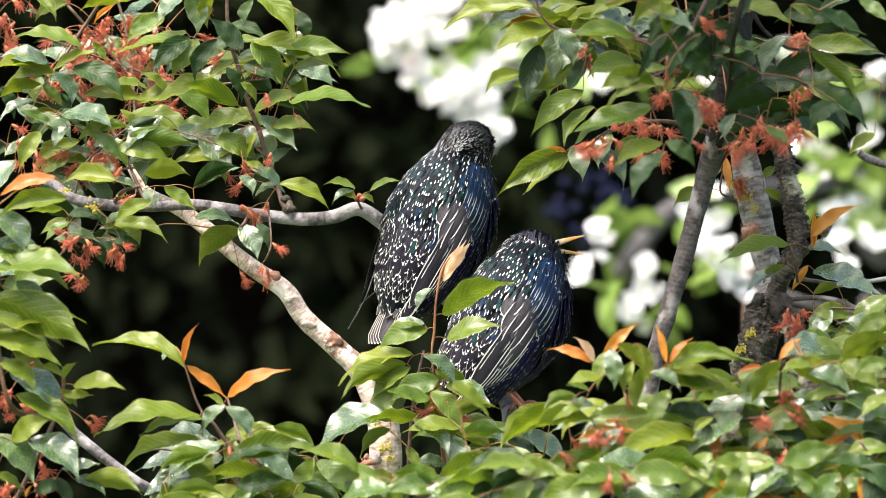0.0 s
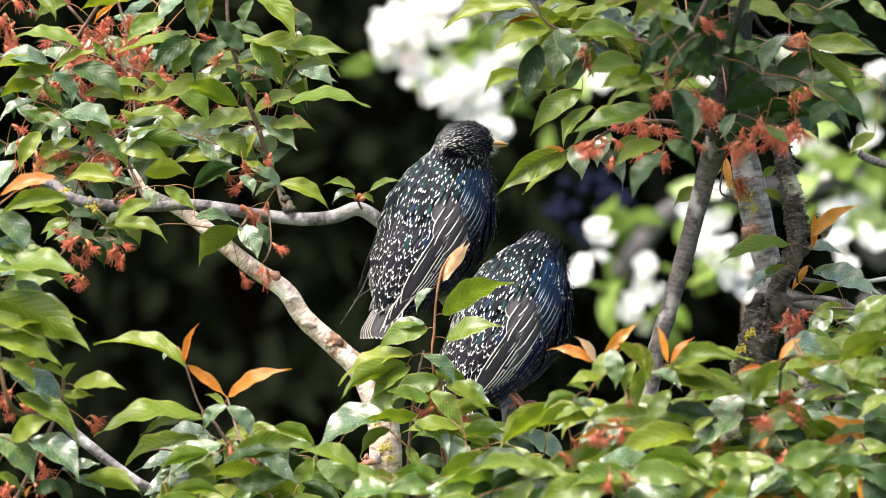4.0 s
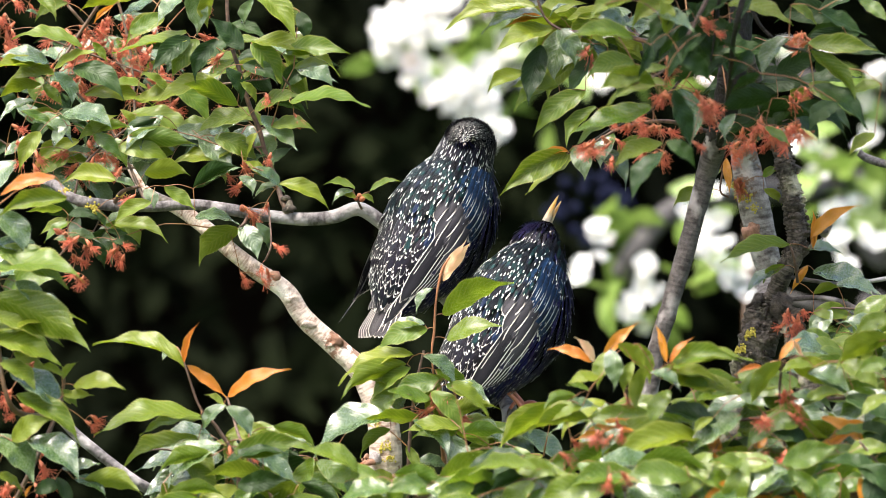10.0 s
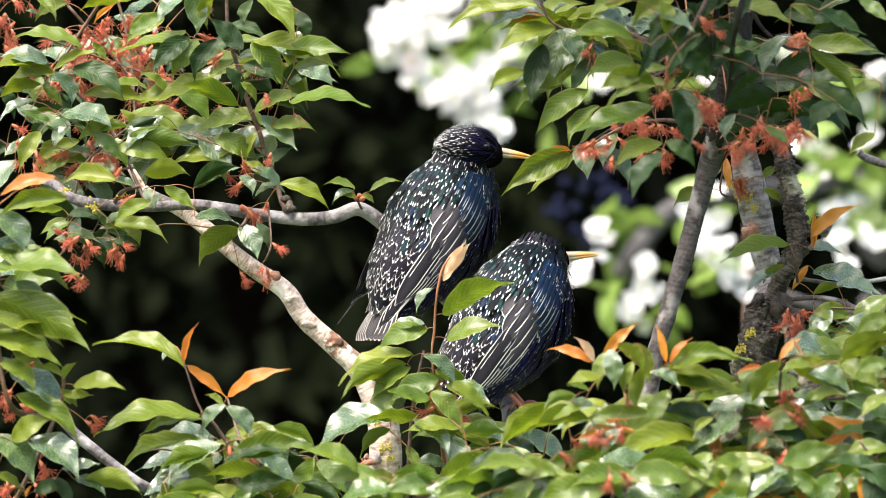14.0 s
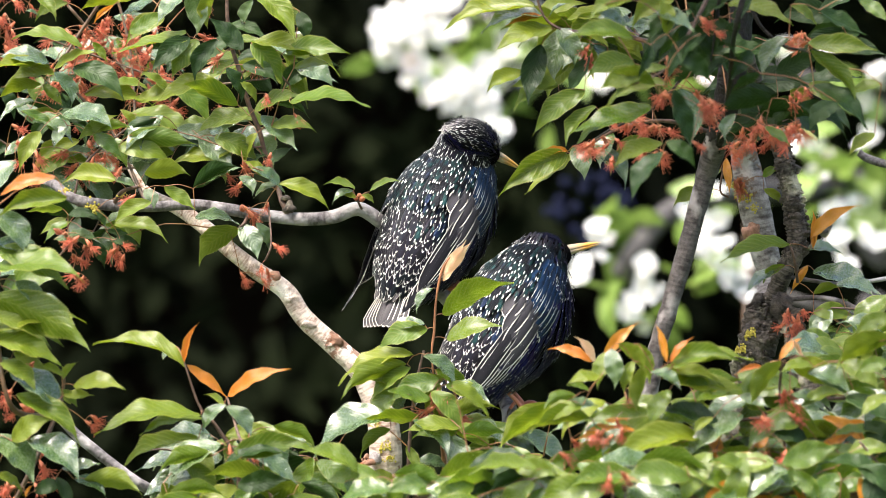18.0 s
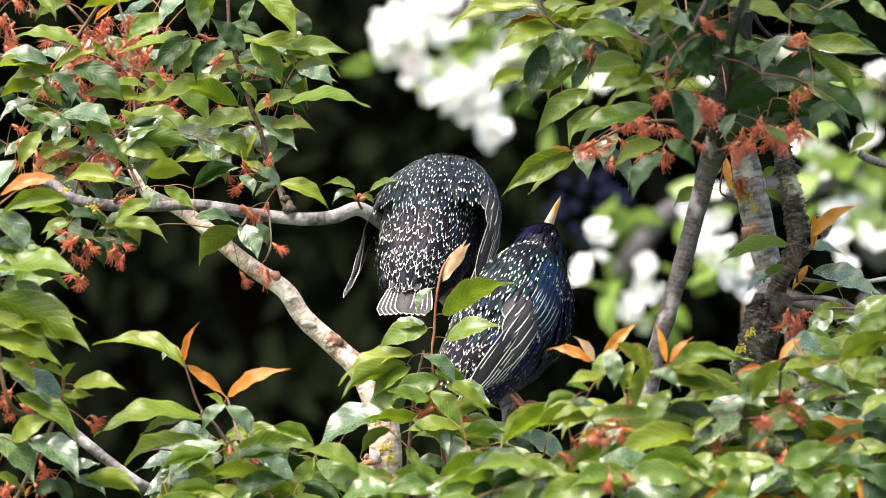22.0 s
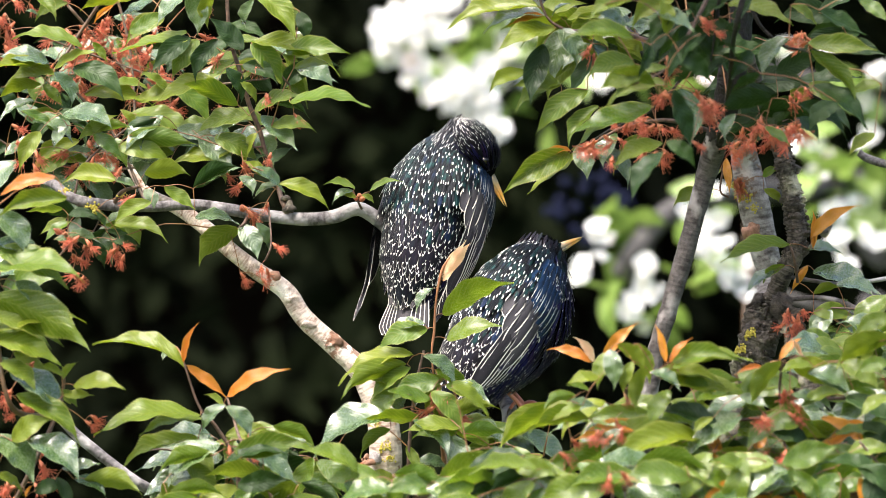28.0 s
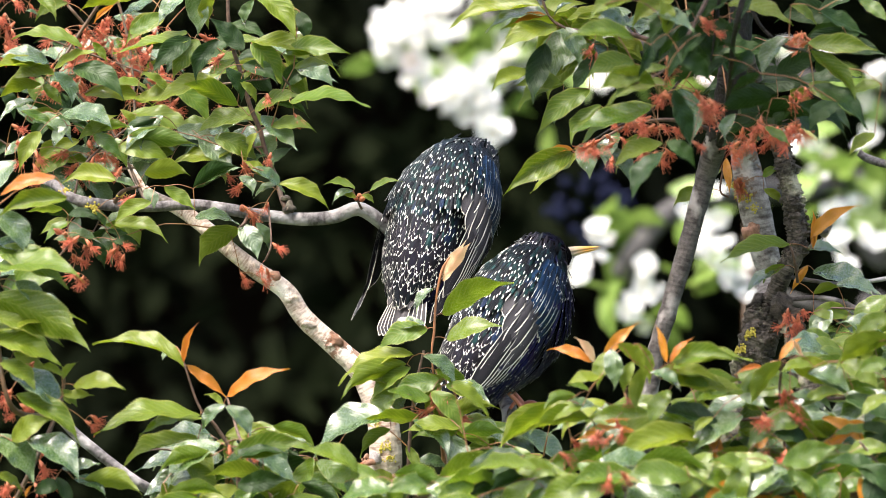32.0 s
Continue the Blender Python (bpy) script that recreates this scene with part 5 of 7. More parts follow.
    made["top_mid2"] = twig(T, B, "twig", "leafy side twig with withered blossoms", [(*(0.1736, 5, 2.6718), 0.0025), (*(0.1411, 4.99, 2.6806), 0.002), (*(0.1126, 4.99, 2.677), 0.0015), (*(0.0877, 4.99, 2.6638), 0.001)],
        [(0.1314, 5, 2.6896, 0.0793, 2.6618, "e"), (0.0957, 5, 2.6896, 0.0764, 2.6639, "y"), (0.0771, 5, 2.6604, 0.0336, 2.6325, "g"), (0.0779, 5, 2.6618, 0.055, 2.6546, "o"), (0.0825, 5, 2.6654, 0.0879, 2.6425, "w"), (0.0932, 5, 2.6629, 0.1136, 2.6368, "w"), (0.1171, 5, 2.6611, 0.105, 2.6461, "g"), (0.1243, 5, 2.6718, 0.1071, 2.6496, "g"), (0.0807, 5, 2.6593, 0.0504, 2.6343, "y"), (0.1057, 5, 2.6736, 0.0986, 2.6504, "w")],
        [(0.116, 4.98, 2.6839), (0.1213, 4.98, 2.6804), (0.1266, 4.98, 2.6829), (0.132, 4.98, 2.6779), (0.1409, 4.98, 2.6758), (0.0982, 4.98, 2.6715), (0.0946, 4.98, 2.6679), (0.1071, 4.98, 2.6697), (0.1035, 4.98, 2.6662), (0.0911, 4.98, 2.6651), (0.1231, 4.98, 2.6626), (0.1355, 4.98, 2.6626)], TWIGBARK)
    made["near_top"] = twig(T, B, "twig", "near leafy twig, shade put into its dark leaves", [(*(0.1665, 4.7, 2.7682), 0.002), (*(0.1491, 4.68, 2.734), 0.0016), (*(0.1324, 4.68, 2.7073), 0.0012), (*(0.1118, 4.66, 2.6969), 0.0009)],
        [(0.112, 4.64, 2.723, 0.0709, 2.7223, "g"), (0.0908, 4.64, 2.7412, 0.1061, 2.7249, "w"), (0.1319, 4.64, 2.7064, 0.0974, 2.6825, "g"), (0.1246, 4.64, 2.6964, 0.0968, 2.7037, "g"), (0.1346, 4.64, 2.6931, 0.1465, 2.6573, "d"), (0.122, 4.64, 2.7196, 0.114, 2.6984, "d"), (0.1385, 4.64, 2.7395, 0.1206, 2.7183, "d"), (0.1286, 4.64, 2.6573, 0.1107, 2.6275, "d"), (0.118, 4.64, 2.7031, 0.0915, 2.6931, "g"), (0.1114, 4.64, 2.7462, 0.0848, 2.7329, "g"), (0.1246, 4.64, 2.7395, 0.1478, 2.7263, "w"), (0.1511, 4.64, 2.7263, 0.1312, 2.6964, "d"), (0.1379, 4.64, 2.7163, 0.1578, 2.6964, "d"), (0.1312, 4.64, 2.7263, 0.1246, 2.7495, "g"), (0.1312, 4.64, 2.6633, 0.1478, 2.6467, "d")],
        [(0.1518, 4.66, 2.7368), (0.1568, 4.66, 2.7335), (0.1601, 4.66, 2.7285), (0.1518, 4.66, 2.6902), (0.1551, 4.66, 2.6835), (0.1501, 4.66, 2.6852), (0.1568, 4.66, 2.6885), (0.1318, 4.66, 2.7135), (0.1285, 4.66, 2.6919), (0.1468, 4.66, 2.6636)], TWIGBARK)
    made["near_top2"] = twig(T, B, "twig", "near leafy twig, shade put into its dark leaves", [(*(0.1823, 4.78, 2.7602), 0.002), (*(0.1909, 4.78, 2.7364), 0.0016), (*(0.2062, 4.78, 2.7228), 0.0013), (*(0.2198, 4.78, 2.7194), 0.001), (*(0.2436, 4.78, 2.7092), 0.0008)],
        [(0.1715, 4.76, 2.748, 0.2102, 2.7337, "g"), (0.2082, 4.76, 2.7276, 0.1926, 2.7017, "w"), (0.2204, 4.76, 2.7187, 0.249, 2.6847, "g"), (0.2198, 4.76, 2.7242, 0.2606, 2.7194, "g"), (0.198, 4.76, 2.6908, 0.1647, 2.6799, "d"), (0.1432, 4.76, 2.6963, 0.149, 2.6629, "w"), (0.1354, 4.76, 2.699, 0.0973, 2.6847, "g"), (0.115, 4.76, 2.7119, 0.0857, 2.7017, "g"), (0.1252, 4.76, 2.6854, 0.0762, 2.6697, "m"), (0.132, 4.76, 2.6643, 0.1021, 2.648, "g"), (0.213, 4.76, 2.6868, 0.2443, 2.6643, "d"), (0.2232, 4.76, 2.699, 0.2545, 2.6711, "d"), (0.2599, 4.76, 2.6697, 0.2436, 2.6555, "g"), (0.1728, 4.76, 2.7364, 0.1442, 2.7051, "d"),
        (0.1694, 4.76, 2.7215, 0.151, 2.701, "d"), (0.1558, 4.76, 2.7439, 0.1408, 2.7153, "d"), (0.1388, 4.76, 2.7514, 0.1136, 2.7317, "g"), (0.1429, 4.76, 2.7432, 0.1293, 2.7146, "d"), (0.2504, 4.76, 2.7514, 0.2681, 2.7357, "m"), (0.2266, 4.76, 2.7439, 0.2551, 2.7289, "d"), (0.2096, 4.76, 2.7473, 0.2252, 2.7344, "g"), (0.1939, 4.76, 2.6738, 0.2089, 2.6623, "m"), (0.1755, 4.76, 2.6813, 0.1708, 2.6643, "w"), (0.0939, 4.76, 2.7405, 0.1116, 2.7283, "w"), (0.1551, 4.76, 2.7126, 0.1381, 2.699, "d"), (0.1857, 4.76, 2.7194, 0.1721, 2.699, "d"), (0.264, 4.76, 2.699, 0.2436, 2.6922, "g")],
        [(0.1626, 4.817, 2.6914), (0.1612, 4.818, 2.688), (0.1607, 4.786, 2.6823), (0.1968, 4.789, 2.675), (0.2109, 4.792, 2.6739), (0.2035, 4.807, 2.6742), (0.1985, 4.808, 2.6643), (0.2114, 4.792, 2.6748), (0.1889, 4.786, 2.6713), (0.1995, 4.804, 2.6718), (0.2062, 4.794, 2.6729), (0.1863, 4.799, 2.6665), (0.1883, 4.808, 2.669), (0.2157, 4.781, 2.6694), (0.1924, 4.781, 2.6805), (0.1945, 4.803, 2.6766), (0.2139, 4.787, 2.6957), (0.2149, 4.81, 2.6962), (0.2193, 4.794, 2.6982), (0.2109, 4.811, 2.6934), (0.222, 4.812, 2.7265), (0.2193, 4.818, 2.7307), (0.2207, 4.804, 2.7284), (0.2208, 4.817, 2.7315), (0.2169, 4.793, 2.7308), (0.1604, 4.806, 2.7332), (0.1622, 4.802, 2.7412), (0.1626, 4.799, 2.736), (0.1646, 4.812, 2.7454), (0.2153, 4.814, 2.6779), (0.2171, 4.819, 2.6789), (0.2174, 4.801, 2.6762), (0.2168, 4.817, 2.6696), (0.2097, 4.809, 2.6744), (0.1775, 4.811, 2.6598), (0.1746, 4.797, 2.66), (0.1747, 4.805, 2.661)], BARK_SHADED)
    # leaves of the darkest colour, set here to stand for deep shade
    made["near_dark"] = twig(T, B, "twig", "near twig of leaves coloured dark for deep shade", [(*(0.1656, 4.72, 2.7572), 0.0018), (*(0.1633, 4.72, 2.7353), 0.0014), (*(0.1599, 4.72, 2.7117), 0.0008)],
        [(0.1741, 4.72, 2.7505, 0.1488, 2.7285, "d"), (0.1639, 4.72, 2.7386, 0.1741, 2.7133, "d"), (0.1511, 4.72, 2.7353, 0.1612, 2.7083, "d"), (0.1774, 4.72, 2.7353, 0.1612, 2.7167, "d"), (0.1707, 4.72, 2.7133, 0.1565, 2.6982, "d"), (0.1454, 4.72, 2.7471, 0.1612, 2.7252, "d"), (0.1842, 4.72, 2.7505, 0.1707, 2.7285, "d"), (0.1572, 4.72, 2.7285, 0.142, 2.709, "d"), (0.1892, 4.72, 2.7049, 0.1707, 2.6931, "d"), (0.2348, 4.72, 2.688, 0.2179, 2.6695, "d"), (0.1336, 4.72, 2.7285, 0.1201, 2.7083, "d")], [], BARK_SHADED)
    made["near_reds"] = twig(T, B, "twig", "near twig with withered blossoms", [(*(0.1647, 4.82, 2.7554), 0.0018), (*(0.1485, 4.82, 2.7106), 0.0014), (*(0.1295, 4.82, 2.6865), 0.0012), (*(0.102, 4.82, 2.6727), 0.001), (*(0.0847, 4.82, 2.6617), 0.0007)],
        [],
        [(0.1535, 4.812, 2.6938), (0.1532, 4.785, 2.6963), (0.155, 4.802, 2.6882), (0.157, 4.789, 2.6892), (0.1561, 4.811, 2.6794), (0.1562, 4.78, 2.6904), (0.1164, 4.786, 2.6763), (0.1074, 4.786, 2.6847), (0.1328, 4.801, 2.6751), (0.1115, 4.804, 2.6762), (0.1184, 4.797, 2.6795), (0.1283, 4.781, 2.6754), (0.1034, 4.785, 2.677), (0.1135, 4.805, 2.683), (0.116, 4.797, 2.6783), (0.1288, 4.792, 2.6557), (0.1035, 4.814, 2.6565), (0.1286, 4.8, 2.659), (0.122, 4.792, 2.6608), (0.1204, 4.795, 2.658), (0.1362, 4.805, 2.659), (0.0899, 4.784, 2.6641), (0.0934, 4.815, 2.6608), (0.0887, 4.811, 2.6616), (0.092, 4.81, 2.6668), (0.0893, 4.791, 2.6619), (0.0857, 4.808, 2.6639), (0.1598, 4.81, 2.737), (0.1357, 4.786, 2.6952), (0.1326, 4.789, 2.6945), (0.1345, 4.782, 2.6963)], BARK_SHADED)
    made["near_top3"] = twig(T, B, "twig", "near leafy twig, shade put into its dark leaves", [(*(0.1833, 4.7, 2.7682), 0.0026), (*(0.1732, 4.7, 2.7279), 0.0022), (*(0.1742, 4.82, 2.6967), 0.002), (*(0.1694, 4.88, 2.6666), 0.0016)],
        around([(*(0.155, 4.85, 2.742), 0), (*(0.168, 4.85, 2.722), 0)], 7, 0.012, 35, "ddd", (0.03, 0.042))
        # next two groups: unseen leaves above the view, added to block the sun
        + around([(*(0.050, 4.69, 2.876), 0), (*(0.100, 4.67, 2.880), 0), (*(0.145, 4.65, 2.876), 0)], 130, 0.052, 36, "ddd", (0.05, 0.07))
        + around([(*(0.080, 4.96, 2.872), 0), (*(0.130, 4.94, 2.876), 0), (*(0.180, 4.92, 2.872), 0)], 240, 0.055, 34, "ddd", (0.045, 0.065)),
        [(0.1821, 4.94, 2.6797), (0.1874, 4.94, 2.6762), (0.1962, 4.94, 2.6797), (0.2015, 4.94, 2.6752), (0.2068, 4.94, 2.6762), (0.2121, 4.94, 2.6727), (0.2174, 4.94, 2.6692), (0.2209, 4.94, 2.6762), (0.1927, 4.94, 2.6727), (0.1856, 4.94, 2.6674)], BARK_SHADED)
    # many leaves take the shade-dark colour to make the core dark
    made["top_core"] = twig(T, B, "twig", "inner leaves round the upright limb, shade put into the dark ones", [(*(0.1937, 5.06, 2.7738), 0.004), (*(0.1861, 5.05, 2.7158), 0.003), (*(0.1786, 5.04, 2.6724), 0.002)],
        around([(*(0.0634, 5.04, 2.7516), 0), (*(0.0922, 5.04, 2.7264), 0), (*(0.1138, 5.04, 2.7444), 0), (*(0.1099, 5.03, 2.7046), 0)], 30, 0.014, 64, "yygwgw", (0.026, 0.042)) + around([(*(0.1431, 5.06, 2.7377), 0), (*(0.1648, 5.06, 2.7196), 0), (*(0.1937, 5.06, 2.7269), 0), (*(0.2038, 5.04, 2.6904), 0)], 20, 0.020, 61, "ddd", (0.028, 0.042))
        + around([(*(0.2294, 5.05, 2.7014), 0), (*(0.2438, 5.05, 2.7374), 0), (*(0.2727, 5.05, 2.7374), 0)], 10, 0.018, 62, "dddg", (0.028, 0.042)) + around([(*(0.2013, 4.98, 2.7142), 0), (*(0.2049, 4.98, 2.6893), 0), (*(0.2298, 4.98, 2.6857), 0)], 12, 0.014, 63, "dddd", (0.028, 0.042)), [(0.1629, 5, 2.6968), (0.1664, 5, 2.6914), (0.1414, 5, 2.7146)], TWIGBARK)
    made["right_mid"] = twig(T, B, "twig", "spur with wet leaves and pink stamens", [(*(0.2256, 5.03, 2.5788), 0.0015), (*(0.2227, 5.02, 2.595), 0.0013), (*(0.2202, 5.02, 2.6022), 0.001)],
        [(0.222, 5.03, 2.6032, 0.1757, 2.5907, "e"), (0.2343, 5.03, 2.6075, 0.2655, 2.6277, "o"), (0.2357, 5.03, 2.6004, 0.2343, 2.6248, "o"), (0.2321, 5.03, 2.6004, 0.2544, 2.5968, "w"), (0.2357, 5.03, 2.5867, 0.2738, 2.5687, "w"), (0.2113, 5.03, 2.586, 0.1919, 2.5702, "w"), (0.2357, 5.03, 2.5601, 0.2587, 2.5529, "y"), (0.2321, 5.03, 2.5537, 0.2465, 2.5378, "w"), (0.2565, 5.03, 2.5501, 0.2659, 2.5378, "w"), (0.2716, 5.03, 2.5529, 0.2896, 2.5659, "g"), (0.2177, 5.03, 2.5896, 0.2034, 2.577, "y"), (0.2321, 5.03, 2.5896, 0.2213, 2.5716, "o"), (0.2357, 5.03, 2.5716, 0.2537, 2.5752, "y"), (0.2393, 5.03, 2.559, 0.2644, 2.5572, "w")],
        [(0.2191, 5.02, 2.5627), (0.2166, 5.02, 2.5591), (0.2216, 5.02, 2.5573), (0.218, 5.02, 2.553), (0.2252, 5.02, 2.5591), (0.2281, 5.02, 2.5616), (0.2227, 5.02, 2.552)], TWIGBARK)
    made["right_far"] = twig(T, B, "twig", "spur behind the upright limb", [(*(0.1832, 5.07, 2.633), 0.0012), (*(0.1778, 5.07, 2.6373), 0.001), (*(0.1796, 5.07, 2.6511), 0.001)],
        [(0.1673, 5.06, 2.6372, 0.1475, 2.6267, "y"), (0.2046, 5.06, 2.6466, 0.2161, 2.651, "y"), (0.2053, 5.06, 2.6383, 0.2169, 2.6271, "y"), (0.1811, 5.06, 2.6582, 0.1829, 2.6347, "o"), (0.1775, 5.06, 2.651, 0.1648, 2.6329, "y")], [(0.1865, 5.06, 2.6437), (0.1901, 5.06, 2.6455), (0.193, 5.06, 2.643)], TWIGBARK)
    made["right_far2"] = twig(T, B, "twig", "leafy spur on the grey side twig", [(*(0.2747, 5.02, 2.5555), 0.0015), (*(0.2664, 5, 2.5432), 0.001), (*(0.2689, 4.98, 2.5292), 0.001)],
        [(0.2332, 4.985, 2.5586, 0.2393, 2.5362, "w"), (0.2564, 4.98, 2.5568, 0.2357, 2.5593, "y"), (0.2553, 4.985, 2.5576, 0.2650, 2.5458, "w"), (0.2482, 4.985, 2.5779, 0.2767, 2.5700, "w"), (0.2673, 4.95, 2.5296, 0.2461, 2.512, "y"), (0.2772, 4.95, 2.5438, 0.2532, 2.5226, "g"), (0.2814, 4.95, 2.5226, 0.2673, 2.5084, "g"), (0.2532, 4.95, 2.5367, 0.2319, 2.5226, "g"), (0.2691, 4.95, 2.5367, 0.285, 2.5473, "y"), (0.2486, 5, 2.5468, 0.2343, 2.5289, "d")], [(0.2714, 4.96, 2.526), (0.2749, 4.96, 2.5206), (0.2696, 4.96, 2.5189)], TWIGBARK)
    return made


cherry_limbs()
TWIGS = cherry_twigs()


# ---- starlings ----
TORSO_X = (-0.062, -0.054, -0.044, -0.028, -0.010, 0.008, 0.022, 0.035, 0.045, 0.053, 0.058)
TORSO_R = (0.0110, 0.0168, 0.0222, 0.0268, 0.0290, 0.0294, 0.0280, 0.0242, 0.0194, 0.0134, 0.0060)
WING_X = (-0.102, -0.074, -0.047, -0.019, 0.010, 0.028, 0.042, 0.053)
WING_R = (0.0130, 0.0180, 0.0238, 0.0288, 0.0298, 0.0262, 0.0200, 0.0128)


def on_body(x, phi, lift=0.0, xs=TORSO_X, rs=TORSO_R):
    """A point of the body; phi: degrees from the spine towards the bird's left."""
    r = float(np.interp(x, xs, rs)) + lift
    a = radians(phi)
    deep = 0.96 if math.cos(a) > 0 or xs is not TORSO_X else 0.96 + 0.38 * max(0.0, 1 - ((x - 0.012) / 0.05) ** 2)
    return Vector((x, r * math.sin(a), r * deep * math.cos(a)))


def feather(s, base, back, out, length, width, mi=0, lift=0.12, bend=0.1):
    """A small body feather that lies over the next."""
    side = back.cross(out).normalized()
    rows = []
    for v, w in ((0, 0.45), (0.3, 0.9), (0.55, 1.0), (0.74, 0.80), (0.87, 0.50), (0.95, 0.24), (1.0, 0.03)):
        c = base + back * (length * v) + out * (length * (lift * v - bend * v * v))
        h = side * (width * 0.5 * w)
        dip = out * (-0.12 * width * w)
        rows.append((c - h + dip, c + out * (0.03 * width), c + h + dip, v))
    s.blade(rows, mi)


def long_feather(name, points, width, material, parent, label="", blunt=0.6):
    """A wing or tail feather along points, each with its outward normal; a slim shaft on a thin vane."""
    s = Soup()
    n = len(points)
    rows = []
    for i, (p, out) in enumerate(points):
        v = i / (n - 1)
        t = (points[min(i + 1, n - 1)][0] - points[max(i - 1, 0)][0]).normalized()
        side = t.cross(out).normalized()
        w = width * 0.5 * min(1.0, 0.45 + 1.6 * v) * (1 - max(0.0, (v - blunt) / (1 - blunt)) ** 2.4 * 0.93)
        rows.append((p - side * w - out * (w * 0.02), p + out * (w * 0.05), p + side * w - out * (w * 0.02), v))
    s.blade(rows)
    s.tube([(*(p + o * (width * 0.03)), width * 0.022 * (1.2 - i / n)) for i, (p, o) in enumerate(points)], 4, cap=False)
    return part(name, s.mesh(name, material), None, parent, label)


def stuff_part(name, me, material, parent, label=""):
    return tagged(part(name, me, material, parent, label), kind="stuff")


def torso_mesh():
    s = Soup()
    rings, segs = np.linspace(-0.062, 0.058, 26), 24
    for x in rings:
        for k in range(segs):
            s.v.append(tuple(on_body(x, 360 * k / segs)))
            s.uv.append((k / segs, (x + 0.06) * 8))
    for i in range(len(rings) - 1):
        for k in range(segs):
            a, b = i * segs + k, i * segs + (k + 1) % segs
            s.f.append((a, b, b + segs, a + segs))
            s.m.append(0)
    s.f += [tuple(reversed(range(segs))), tuple(range((len(rings) - 1) * segs, len(rings) * segs))]
    return s.mesh("torso", SKIN)


def plumage_mesh(name, seed, lo, hi, x0, x1, step, length, width, materials, pick, lift=0.12, xs=TORSO_X, rs=TORSO_R, rise=0.0008, gap=0.0025):
    rng = random.Random(seed)
    s = Soup()
    x, row = x0, 0
    while x > x1:
        r = float(np.interp(x, xs, rs))
        n = max(4, int(r * radians(hi - lo) / gap))
        for k in range(n):
            phi = lo + (hi - lo) * (k + 0.5 * (row % 2) + rng.uniform(-0.35, 0.35)) / n
            xx = x + rng.uniform(-0.003, 0.003)
            p = on_body(xx, phi, rise, xs, rs)
            q = on_body(xx - 0.006, phi, rise, xs, rs)
            out = Vector((0, math.sin(radians(phi)), math.cos(radians(phi))))
            back = (q - p).normalized()
            out = (out - back * out.dot(back)).normalized()
            back = (back + back.cross(out) * rng.uniform(-0.12, 0.12)).normalized()
            feather(s, p, back, out, length(xx) * rng.uniform(0.78, 1.2), width(xx) * rng.uniform(0.9, 1.1), pick(xx, phi, rng), lift)
        x -= step
        row += 1
    return s.mesh(name, *materials)


def head_mesh():
    s = Soup()
    s.ball((0, 0, 0), (0.0180, 0.0142, 0.0128), 18, 12)
    s.ball((0.009, 0, -0.0025), (0.0125, 0.0098, 0.0098), 14, 9)
    return s.mesh("head", SKIN)


def crown_mesh():
    """Fine short hackles from the bill backwards."""
    rng = random.Random(41)
    s = Soup()
    for i in range(22):
        th = 0.30 + 2.45 * i / 21
        n = int(6 + 44 * math.sin(th))
        for k in range(n):
            a = 2 * math.pi * (k + 0.5 * (i % 2) + rng.uniform(-0.25, 0.25)) / n
            d = Vector((math.cos(th), math.sin(th) * math.sin(a), math.sin(th) * math.cos(a)))
            p = Vector((d.x * 0.0182, d.y * 0.0144, d.z * 0.0130))
            out = Vector((d.x / 0.0182, d.y / 0.0144, d.z / 0.0130)).normalized()
            if p.x > 0.008 and abs(d.y) > 0.35 and rng.random() < 0.4:
                continue
            back = Vector((-1, 0, 0)) - out * Vector((-1, 0, 0)).dot(out)
            back = (back.normalized() + out.cross(back).normalized() * rng.uniform(-0.15, 0.15)).normalized()
            plain = th + rng.uniform(-0.3, 0.3) < 1.25 or d.z < -0.5
            feather(s, p, back, out, (0.0066 + 0.0045 * th / 2.7) * rng.uniform(0.85, 1.2), 0.0011 + 0.0006 * th / 2.7, 1 if plain else 0, 0.18, 0.10)
    return s.mesh("crown_plumage", F_HEAD, F_FACE)


def neck_mesh():
    """A sleeve of hackles; x runs from the body to the head."""
    xs, rs = (-0.030, -0.018, -0.006, 0.008, 0.024, 0.040), (0.0192, 0.0206, 0.0204, 0.0182, 0.0150, 0.0104)
    s = Soup()
    s.tube([(x, 0, 0, min(float(np.interp(x, xs, rs)), 0.004 + 0.9 * (x + 0.034))) for x in np.linspace(-0.032, 0.024, 14)], 18)
    me = s.mesh("neck", SKIN)
    pl = plumage_mesh("hackles", 43, 0, 360, 0.026, -0.019, 0.0032, lambda x: 0.0112, lambda x: 0.0023, (F_NECK,), lambda x, p, r: 0, 0.12, xs, rs, 0.0008, 0.0025)
    return me, pl


def bill_mesh(name, height, width, length, down):
    s = Soup()
    n = 12
    segs = 10
    for i in range(n + 1):
        v = i / n
        k = (1 - v) ** 0.75 + 0.03
        for j in range(segs):
            a = 2 * math.pi * j / segs
            z = math.sin(a)
            z = z * (height if (z > 0) == (down < 0) else height * 0.25) * k
            s.v.append((length * v, math.cos(a) * width * k, z - 0.0012 * v * v))
            s.uv.append((j / segs, v))
    for i in range(n):
        for j in range(segs):
            a, b = i * segs + j, i * segs + (j + 1) % segs
            s.f.append((a, b, b + segs, a + segs))
            s.m.append(0)
    s.f.append(tuple(n * segs + j for j in range(segs)))
    return s.mesh(name, BILL)


BIRD_MESH = {}


